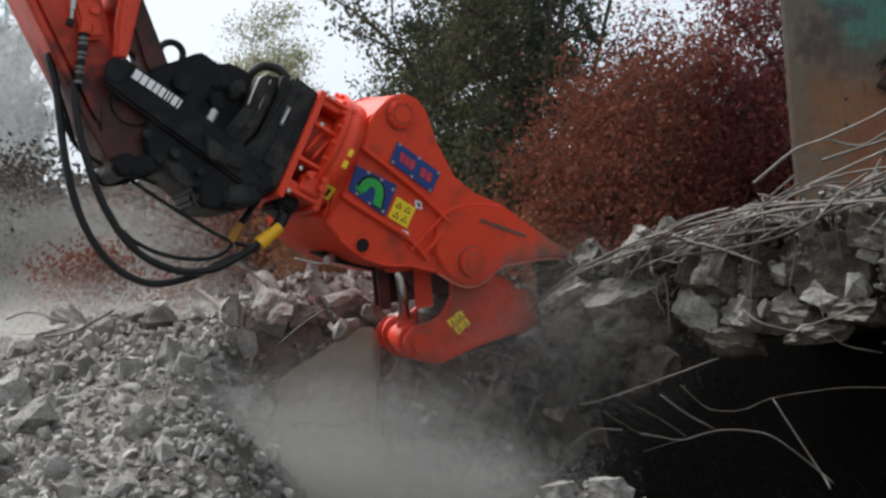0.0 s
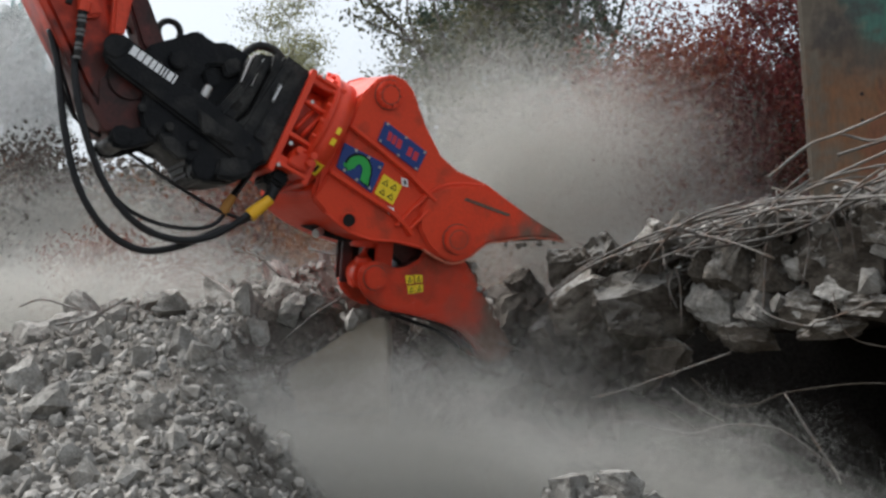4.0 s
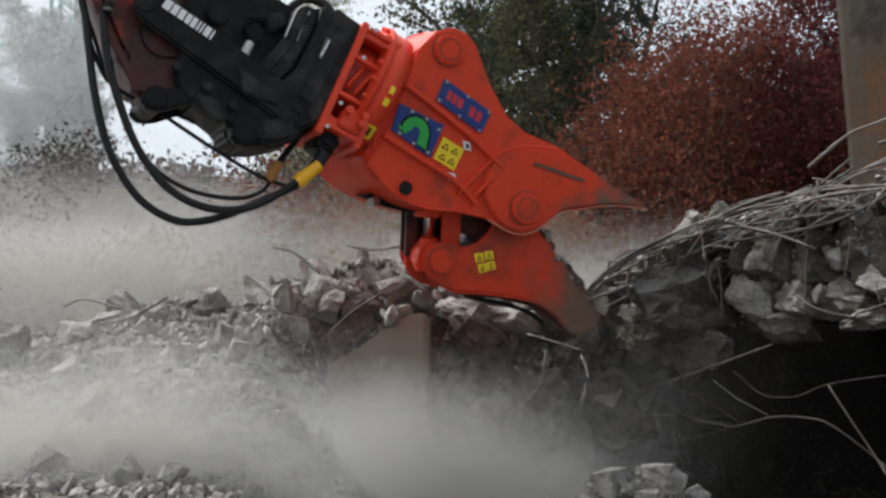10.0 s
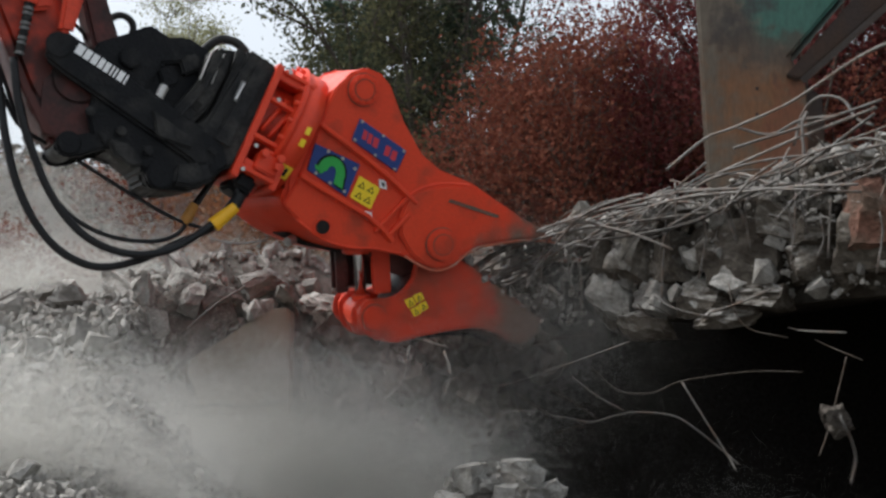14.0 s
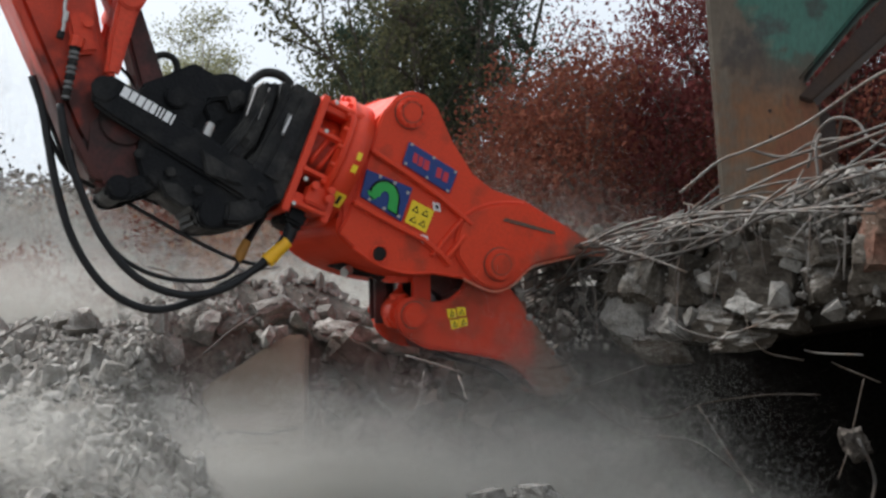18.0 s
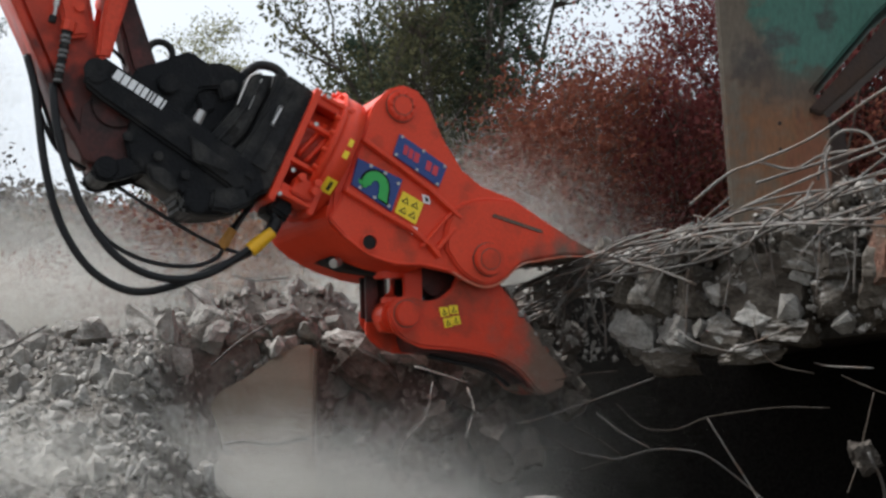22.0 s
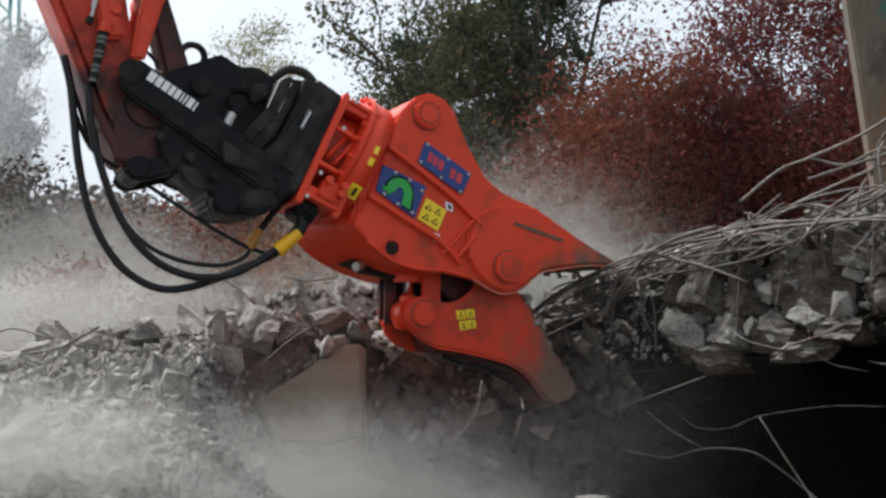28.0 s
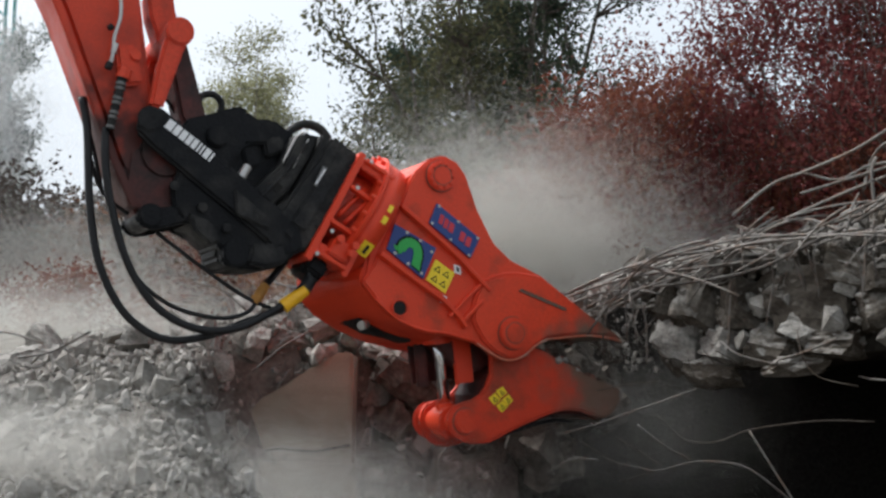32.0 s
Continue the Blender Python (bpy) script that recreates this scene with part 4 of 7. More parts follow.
def screws(parent, pts, y, r=0.009):
    for x, z in pts:
        part("screw", disc((x, y, z), r, 0.008, 10, 0.002), STEEL, parent)


def plate_at(name, corners, y, depth, material, parent, label="", bevel=0.004):
    return part(name, slab_of(corners, y - depth, y, bevel, 1), material, parent, label)


def frame_of(corners):
    """Maps 0..1 across and 0..1 up inside four corners (top left, top right, bottom right, bottom left)."""
    tl, tr, br, bl = [Vector((x, 0, z)) for x, z in corners]
    return lambda a, b: (lambda p: (p.x, p.z))((bl + (br - bl) * a) * (1 - b) + (tl + (tr - tl) * a) * b)


def make_crusher():
    c = thing("hydraulic_crusher", "bright orange hydraulic concrete crusher with muddy jaw tips", "crusher")
    y0, y1 = 0.0, 0.62
    part("side_plate", slab_of(BODY, y0, y0 + 0.05, 0.012, 2), UPPER_PAINT, c)
    part("side_plate", slab_of(BODY, y1, y1 + 0.05, 0.012, 2), UPPER_PAINT, c)
    part("cheek", slab_of(CHEEK, y0 - 0.035, y0 + 0.01, 0.014, 2), UPPER_PAINT, c, "scuffed orange cheek plate")
    part("cheek", slab_of(CHEEK, y1 + 0.04, y1 + 0.085, 0.014, 2), UPPER_PAINT, c)
    part("jaw_tip", slab_of(TIP, y0 + 0.045, y1 + 0.005, 0.012, 2), MUDDY, c, "mud-caked steel upper jaw tip")
    cover("top_cover", [(-1.02, 0.83), (-0.86, 0.885), (-0.79, 0.955), (-0.70, 1.05), (-0.60, 1.09), (-0.50, 1.06), (-0.43, 0.99)], 0.05, 0.62, ORANGE, c)
    cover("front_cover", [(-0.32, 0.76), (-0.18, 0.56), (-0.04, 0.465), (0.21, 0.38), (0.40, 0.29)], 0.05, 0.62, ORANGE, c)
    near = [(-1.075, 0.30), (-1.075, 0.20), (-0.96, 0.09), (-0.81, -0.005), (-0.64, -0.052), (-0.45, -0.055)]
    far = [(-1.30, 0.30), (-1.27, 0.13), (-1.15, 0.02), (-0.98, -0.06), (-0.76, -0.12), (-0.50, -0.15)]
    loft("belly", near, far, 0.045, 0.62, ORANGE, c, 0.03)
    part("belly_flange", slab_of(far + [(-0.42, -0.15), (-0.42, -0.06), (-0.64, -0.02), (-0.82, 0.04), (-1.0, 0.16), (-1.08, 0.30)], 0.60, 0.65, 0.01), ORANGE, c)
    # No cut in the belly: a black patch paints the opening's shade.
    part("belly_opening", slab_of([(-1.02, -0.02), (-0.86, -0.075), (-0.60, -0.115), (-0.57, -0.07), (-0.72, -0.03), (-0.92, 0.03)], 0.28, 0.52, 0.01), RECESS_SHADE, c, "black patch painted as the shade of the belly opening")
    # Web and drum fill the gap; the shade inside is their dark colour.
    part("inner_web", slab_of([(-0.40, 0.05), (-0.44, -0.10), (-0.30, -0.22), (-0.12, -0.26), (0.05, -0.16), (0.05, 0.05)], 0.22, 0.42, 0.01), GREASE_SHADE, c, "added filler web, dark red for the shade inside")
    part("hinge_drum", rod((0, 0.05, 0), (0, 0.60, 0), 0.15, n=28), GREASE_SHADE, c)
    part("stop_pin", rod((-0.99, 0.18, -0.05), (-0.93, 0.24, -0.03), 0.03, n=14, bevel=0.008), STEEL, c, "pale steel pin end")
    # ribs on the near side
    part("rib", tube_bar([(-0.88, -0.02, 0.72), (-0.64, -0.02, 0.575), (-0.43, -0.02, 0.44), (-0.20, -0.02, 0.26)], 0.032, 0.05), ORANGE, c)
    part("rib", tube_bar([(-0.99, -0.02, 0.395), (-0.73, -0.02, 0.262), (-0.53, -0.02, 0.165), (-0.41, -0.02, 0.075), (-0.345, -0.02, 0.005)], 0.034, 0.05), ORANGE, c)
    part("rib", tube_bar([(-0.47, -0.015, 0.06), (-0.36, -0.015, 0.19), (-0.26, -0.015, 0.30)], 0.024, 0.04), ORANGE, c)
    part("rib", tube_bar([(-0.37, -0.02, 0.05), (-0.30, -0.02, 0.13), (-0.25, -0.02, 0.19)], 0.03, 0.05), ORANGE, c)
    part("slot", slab_of([(0.01, 0.285), (0.03, 0.305), (0.38, 0.218), (0.39, 0.20), (0.36, 0.20)], -0.042, -0.03, 0.002), MUDDY, c, "dark slot in the cheek")
    # pins
    for q, r, mat_, parent_y in (((-0.613, 0.958), 0.10, ORANGE, 0.0), ((-0.01, 0.005), 0.105, UPPER_PAINT, -0.035)):
        part("pin_groove", ring_bm((q[0], parent_y - 0.002, q[1]), r * 1.0, r * 1.06, 0.004), MUDDY, c, "dark groove round the pin")
        pin = part("pin_cap", disc((q[0], parent_y, q[1]), r, 0.035, 36, 0.01), mat_, c)
        part("pin_ring", disc((q[0], parent_y - 0.03, q[1]), r * 0.62, 0.012, 36, 0.004), mat_, pin)
        part("pin_seam", ring_bm((q[0], parent_y - 0.036, q[1]), r * 0.62, r * 0.67, 0.003), MUDDY, pin)
        for k in range(10 if q[1] > 0.5 else 0):
            a = k * math.tau / 10
            part("bolt", disc((q[0] + r * 0.78 * math.cos(a), parent_y - 0.034, q[1] + r * 0.78 * math.sin(a)), 0.010, 0.016, 8, 0.002), mat_, pin)
    # The plate is not pierced; a black disc paints the hole's shade.
    part("hole", disc((-0.815, 0.002, 0.075), 0.045, 0.006, 28, 0), RECESS_SHADE, c, "black disc painted as the shaded hole in the side plate")
    part("hole_rim", ring_bm((-0.815, -0.004, 0.075), 0.047, 0.056, 0.012), ORANGE, c)
    # name plates
    qa = [(-0.905, 0.60), (-0.60, 0.487), (-0.674, 0.273), (-0.945, 0.43)]
    pa = plate_at("badge", qa, -0.004, 0.012, BLUE, c, "blue badge plate with a green arch emblem")
    f = frame_of(qa)
    arch = [f(0.28, 0.12)] + [f(0.5 - 0.30 * math.cos(a), 0.34 + 0.52 * math.sin(a)) for a in [math.pi * k / 10 for k in range(11)]] + [f(0.84, 0.12), f(0.62, 0.12)]
    arch += [f(0.5 - 0.10 * math.cos(a), 0.34 + 0.24 * math.sin(a)) for a in [math.pi * (10 - k) / 10 for k in range(11)]] + [f(0.36, 0.30), f(0.30, 0.24)]
    mid = f(0.5, 0.4)
    plate_at("emblem_outline", [(mid[0] + (q[0] - mid[0]) * 1.16, mid[1] + (q[1] - mid[1]) * 1.16) for q in arch], -0.0165, 0.002, BLACK, pa, "", 0)
    plate_at("arch_emblem", arch, -0.0195, 0.004, GREEN, pa, "green arch shape", 0)
    plate_at("emblem_foot", [f(0.12, 0.34), f(0.34, 0.34), f(0.34, 0.2), f(0.16, 0.2)], -0.016, 0.004, GREEN, pa, "", 0)
    screws(pa, [f(0.3, 0.94), f(0.62, 0.93), f(0.93, 0.82), f(0.2, 0.08), f(0.55, 0.07), f(0.9, 0.1)], -0.016, 0.011)
    qb = [(-0.625, 0.777), (-0.294, 0.595), (-0.352, 0.453), (-0.670, 0.637)]
    pb = plate_at("name_plate", qb, -0.004, 0.012, BLUE, c, "blue name plate with unreadable red lettering")
    g = frame_of(qb)
    for a0, a1 in ((0.14, 0.22), (0.25, 0.33), (0.36, 0.46), (0.62, 0.72), (0.76, 0.86)):
        plate_at("letter_bar", [g(a0, 0.70), g(a1, 0.72), g(a1 + 0.02, 0.34), g(a0 + 0.02, 0.30)], -0.016, 0.004, RED, pb, "", 0)
    screws(pb, [g(0.06, 0.94), g(0.5, 0.95), g(0.95, 0.92), g(0.05, 0.08), g(0.5, 0.06), g(0.94, 0.06)], -0.016, 0.010)
    qw = [(-0.597, 0.415), (-0.452, 0.345), (-0.508, 0.204), (-0.651, 0.275)]
    pw = plate_at("warning_label", qw, -0.004, 0.005, LABEL_YELLOW, c, "yellow warning label with black triangles", 0.001)
    w = frame_of(qw)
    for cx, cz in ((0.25, 0.7), (0.3, 0.27), (0.72, 0.3), (0.68, 0.74)):
        plate_at("warning_mark", [w(cx - 0.16, cz - 0.13), w(cx + 0.16, cz - 0.13), w(cx + 0.02, cz + 0.15)], -0.009, 0.002, BLACK, pw, "", 0)
        plate_at("warning_mark", [w(cx - 0.08, cz - 0.09), w(cx + 0.09, cz - 0.09), w(cx + 0.02, cz + 0.07)], -0.011, 0.002, LABEL_YELLOW, pw, "", 0)
    for x, z in ((-0.436, 0.368), (-0.515, 0.161)):
        tag_ = plate_at("port_tag", [(x - 0.03, z + 0.035), (x + 0.02, z + 0.025), (x + 0.03, z - 0.03), (x - 0.02, z - 0.02)], -0.004, 0.006, WHITE, c, "small white port tag", 0.002)
        plate_at("tag_mark", [(x - 0.012, z + 0.018), (x + 0.008, z + 0.012), (x + 0.014, z - 0.014), (x - 0.006, z - 0.01)], -0.010, 0.002, BLACK, tag_, "", 0)
    tube("edge_lip", [(x, -0.012, z) for x, z in ((-0.25, -0.088), (-0.14, -0.142), (-0.05, -0.17), (0.03, -0.164), (0.115, -0.122), (0.18, -0.058), (0.26, -0.008), (0.37, 0.016), (0.575, 0.054), (0.75, 0.058), (0.86, 0.045))], 0.008, PALE_EDGE, c, 6, 5, "chipped pale edge of the side plate")
    tube("weld_bead", [(x, -0.006, z) for x, z in ((-0.36, 0.01), (-0.31, 0.10), (-0.295, 0.20), (-0.27, 0.285), (-0.20, 0.345), (-0.10, 0.385), (0.02, 0.402), (0.17, 0.40))], 0.011, ORANGE, c, 6, 5)
    tube("weld_bead", [(x, -0.002, z) for x, z in ((-0.98, 0.11), (-0.82, 0.005), (-0.64, -0.045), (-0.45, -0.047), (-0.28, -0.075))], 0.010, ORANGE, c, 6, 5)
    # concrete crumbs stuck between the teeth
    crumbs = random.Random(31)
    crumb = rock_mesh("crumb", crumbs, CONCRETE, 12)
    for k in range(14):
        q = 0.20 + 0.05 * k
        part("crumb", crumb, CONCRETE, c, m=Matrix.LocRotScale((q, crumbs.uniform(0.08, 0.4), -0.03 + 0.07 * min(1, q) + crumbs.uniform(-0.03, 0.0)), Euler([crumbs.uniform(0, 6) for _ in range(3)]), Vector((1, 1, 1)) * crumbs.uniform(0.02, 0.06)))
    # teeth under the upper jaw
    for k in range(6):
        x = 0.25 + 0.085 * k
        part("tooth", box(0.06, 0.34, 0.05, (x, 0.33, 0.0 + 0.012 * k), 0.012, Matrix.Rotation(-0.14, 4, "Y")), MUDDY, c)
    # rotation ring between the body and the flange box
    ring = part("rotation_ring", ring_solid(0.07, 0.215, 0.43), ORANGE, c, "orange slewing ring", True)
    part("ring_lip", ring_solid(0.045, 0.08, 0.445), ORANGE, ring, "", False)
    for k in range(22):
        a = k * math.tau / 22
        m = ring_frame(0.0)
        p = m @ Vector((0.42 * math.cos(a), 0.42 * math.sin(a), 0.045))
        part("ring_bolt", rod(p, p - AXIS * 0.03, 0.016, n=8), ORANGE, ring)
    part("neck", slab_of([(-1.02, 0.80), (-0.88, 0.80), (-0.80, 0.60), (-0.90, 0.25), (-1.07, 0.22)], 0.03, 0.64, 0.02), ORANGE, c)
    for k, (a, w, h) in enumerate(((-57, 0.075, 0.10), (-86, 0.035, 0.05), (-97, 0.03, 0.05))):
        m = ring_frame(0.165) @ Matrix.Rotation(radians(a), 4, "Z") @ Matrix.Translation((0.431, 0, 0))
        bm = box(0.004, h, w, (0, 0, 0), 0.0)
        bm.transform(m)
        part("ring_label", bm, LABEL_YELLOW, ring, "yellow label")
        if k == 0:
            bm = box(0.004, h * 0.6, w * 0.28, (0.002, 0, 0.004), 0.0)
            bm.transform(m)
            part("label_mark", bm, BLACK, ring)
    return c


def tube_bar(pts, w, d):
    """A raised bar on the side plate along a line."""
    bm = bmesh.new()
    rows = []
    for i, q in enumerate(pts):
        a, b = Vector(pts[max(i - 1, 0)]), Vector(pts[min(i + 1, len(pts) - 1)])
        t = (b - a).normalized()
        n = Vector((-t.z, 0, t.x)) * w * 0.5
        q = Vector(q)
        rows.append([bm.verts.new(q + n + Vector((0, d * 0.5, 0))), bm.verts.new(q + n * 0.8 - Vector((0, d * 0.5, 0))), bm.verts.new(q - n * 0.8 - Vector((0, d * 0.5, 0))), bm.verts.new(q - n + Vector((0, d * 0.5, 0)))])
    for a, b in zip(rows, rows[1:]):
        for k in range(4):
            bm.faces.new((a[k], a[(k + 1) % 4], b[(k + 1) % 4], b[k]))
    bm.faces.new(rows[0])
    bm.faces.new(rows[-1][::-1])
    bmesh.ops.recalc_face_normals(bm, faces=bm.faces)
    bmesh.ops.bevel(bm, geom=bm.edges[:], offset=0.005, segments=1, affect="EDGES")
    return bm


def ring_bm(c, r0, r1, depth, n=28):
    bm = bmesh.new()
    rows = []
    for k in range(n):
        a = k * math.tau / n
        ca, sa = math.cos(a), math.sin(a)
        rows.append([bm.verts.new((c[0] + r * ca, c[1] - y, c[2] + r * sa)) for r, y in ((r0, 0), (r0, depth), (r1, depth), (r1, 0))])
    for i in range(n):
        a, b = rows[i], rows[(i + 1) % n]
        for k in range(4):
            bm.faces.new((a[k], a[(k + 1) % 4], b[(k + 1) % 4], b[k]))
    bmesh.ops.recalc_face_normals(bm, faces=bm.faces)
    return bm


def ring_solid(d0, d1, r, squash=1.0):
    """A drum on the ring's axis, from d0 to d1 along it."""
    bm = rod((0, 0, d0), (0, 0, d1), r, n=56, bevel=0.012)
    bm.transform(ring_frame(0) @ Matrix.Diagonal((1, squash, 1, 1)))
    return bm


crusher = make_crusher()

JAW = [(-0.485, -0.585), (-0.512, -0.525), (-0.515, -0.465), (-0.49, -0.42), (-0.45, -0.388), (-0.38, -0.375), (-0.32, -0.376), (-0.26, -0.356), (-0.20, -0.312), (-0.15, -0.23), (-0.11, 0.05), (-0.02, 0.11), (0.08, 0.06),
       (0.16, -0.10), (0.265, -0.15), (0.365, -0.225), (0.485, -0.295), (0.58, -0.38), (0.70, -0.45), (0.79, -0.495), (0.82, -0.60), (0.70, -0.69), (0.62, -0.685), (0.49, -0.61), (0.37, -0.572), (0.24, -0.57), (0.08, -0.59), (-0.08, -0.62),
       (-0.25, -0.66), (-0.35, -0.658), (-0.43, -0.63)]
JAW_PIN = Vector((-0.42, 0.31, -0.50))


def make_jaw(c):
    """The moving lower jaw, turning about the machine's origin."""
    j = part("jaw", slab_of(JAW, 0.075, 0.13, 0.014, 2), LOWER_PAINT, c, "scuffed orange lower jaw with a muddy nose")
    part("jaw_plate", slab_of([(x, z - 0.04 * smoothstep(0.3, -0.3, x) if z < -0.55 else z) for x, z in JAW], 0.50, 0.555, 0.014, 2), LOWER_PAINT, j)
    core = [(-0.24, -0.36), (-0.15, -0.24), (0.08, -0.12), (0.26, -0.19), (0.48, -0.33), (0.68, -0.47), (0.78, -0.60), (0.69, -0.68), (0.60, -0.68), (0.48, -0.625), (0.34, -0.60), (0.1, -0.615), (-0.08, -0.65), (-0.22, -0.68), (-0.28, -0.60)]
    # The core's dark red is the underside's shade put into its colour.
    part("jaw_core", slab_of(core, 0.13, 0.50, 0.01), GREASE_SHADE, j, "jaw underside, its shade painted dark red")
    part("jaw_nose", slab_of([(0.46, -0.30), (0.59, -0.385), (0.71, -0.455), (0.80, -0.50), (0.83, -0.605), (0.71, -0.70), (0.60, -0.69), (0.50, -0.62), (0.52, -0.46)], 0.135, 0.495, 0.02), MUDDY, j, "mud-caked jaw nose")
    tube("edge_lip", [(x, 0.078, z) for x, z in ((-0.40, -0.642), (-0.25, -0.662), (-0.08, -0.624), (0.08, -0.594), (0.24, -0.572), (0.37, -0.573), (0.49, -0.61))], 0.0055, LOWER_PAINT, j, 6, 4)
    tube("wear_strip", [(-0.10, 0.28, -0.672), (0.06, 0.26, -0.66), (0.20, 0.24, -0.645), (0.36, 0.24, -0.65), (0.50, 0.25, -0.69)], 0.016, RUBBER, j, 6, 4, "dark bent wear strip")
    px, pz = JAW_PIN.x, JAW_PIN.z
    cap = part("pin_cap", disc((px, 0.075, pz), 0.112, 0.025, 36, 0.012), LOWER_PAINT, j)
    part("pin_head", disc((px + 0.006, 0.052, pz + 0.004), 0.082, 0.034, 32, 0.01), LOWER_PAINT, cap)
    part("pin_seam", ring_bm((px + 0.006, 0.049, pz + 0.004), 0.083, 0.090, 0.003), MUDDY, cap)
    part("pin_cap", disc((px, 0.585, pz), 0.125, 0.03, 36, 0.012), LOWER_PAINT, j)
    part("pin_bar", rod((px, 0.13, pz), (px, 0.50, pz), 0.07, n=24), ORANGE, j)
    part("fork_block", slab_of([(px - 0.09, pz - 0.06), (px - 0.07, pz + 0.06), (px + 0.03, pz + 0.08), (px + 0.06, pz - 0.1), (px - 0.04, pz - 0.12)], 0.25, 0.37, 0.01), ORANGE, j)
    for x, z in ((0.22, -0.125), (0.315, -0.18), (0.42, -0.25), (0.53, -0.33), (0.63, -0.41), (0.72, -0.46), (0.80, -0.53)):
        part("tooth", box(0.07, 0.40, 0.06, (x, 0.31, z), 0.014, Matrix.Rotation(0.6, 4, "Y")), MUDDY, j)
    crumbs = random.Random(32)
    crumb = rock_mesh("crumb", crumbs, CONCRETE, 13)
    for k in range(16):
        q = crumbs.random()
        part("crumb", crumb, CONCRETE, j, m=Matrix.LocRotScale((0.22 + 0.58 * q, crumbs.uniform(0.07, 0.35), -0.12 - 0.40 * q + crumbs.uniform(-0.02, 0.03)), Euler([crumbs.uniform(0, 6) for _ in range(3)]), Vector((1, 1, 1)) * crumbs.uniform(0.025, 0.08)))
    q = [(-0.215, -0.378), (-0.078, -0.325), (-0.018, -0.439), (-0.135, -0.504)]
    f = frame_of(q)
    for a0, b0 in ((0.02, 0.52), (0.50, 0.58), (0.08, 0.02), (0.52, 0.06)):
        r = [f(a0, b0 + 0.42), f(a0 + 0.42, b0 + 0.42), f(a0 + 0.42, b0), f(a0, b0)]
        lab = plate_at("warning_label", r, 0.072, 0.004, LABEL_YELLOW, j, "worn yellow warning label", 0.001)
        g = frame_of(r)
        plate_at("warning_mark", [g(0.2, 0.15), g(0.8, 0.2), g(0.5, 0.85)], 0.068, 0.002, BLACK, lab, "", 0)
        plate_at("warning_mark", [g(0.36, 0.27), g(0.66, 0.29), g(0.5, 0.65)], 0.066, 0.002, LABEL_YELLOW, lab, "", 0)
    return j


jaw = make_jaw(crusher)
TOP_PIN = Vector((-0.60, 0.31, 0.93))


def make_cylinder(c):
    """The jaw cylinder: barrel and guards hang from the top pin, the rod stands on the jaw pin. Both are built along -z."""
    barrel = part("barrel", rod((0, 0, 0.08), (0, 0, -1.05), 0.11, n=28, bevel=0.01), ORANGE, c)
    # The left guard's dark red is shade put into its colour.
    for x, d, w, mtl in ((0.125, -0.08, 0.125, ORANGE), (-0.095, 0.10, 0.08, GREASE_SHADE)):
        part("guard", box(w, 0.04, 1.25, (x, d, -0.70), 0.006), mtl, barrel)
    # This backing is added; its dark red paints the shade behind the rod.
    part("back_guard", box(0.36, 0.03, 1.22, (0.03, 0.16, -0.69), 0.006), GREASE_SHADE, barrel, "added backing plate, dark red for the shade behind the rod")
    ram = part("ram", rod((0, 0, 0), (0, 0, 0.85), 0.042, n=24), CHROME, c, "polished chrome piston rod", True)
    part("rod_eye", rod((0, -0.10, 0.0), (0, 0.10, 0.0), 0.10, n=28, bevel=0.01), ORANGE, ram)
    part("rod_collar", rod((0, 0, 0.07), (0, 0, 0.12), 0.062, n=24, bevel=0.006), ORANGE, ram)
    return barrel, ram


barrel, ram = make_cylinder(crusher)

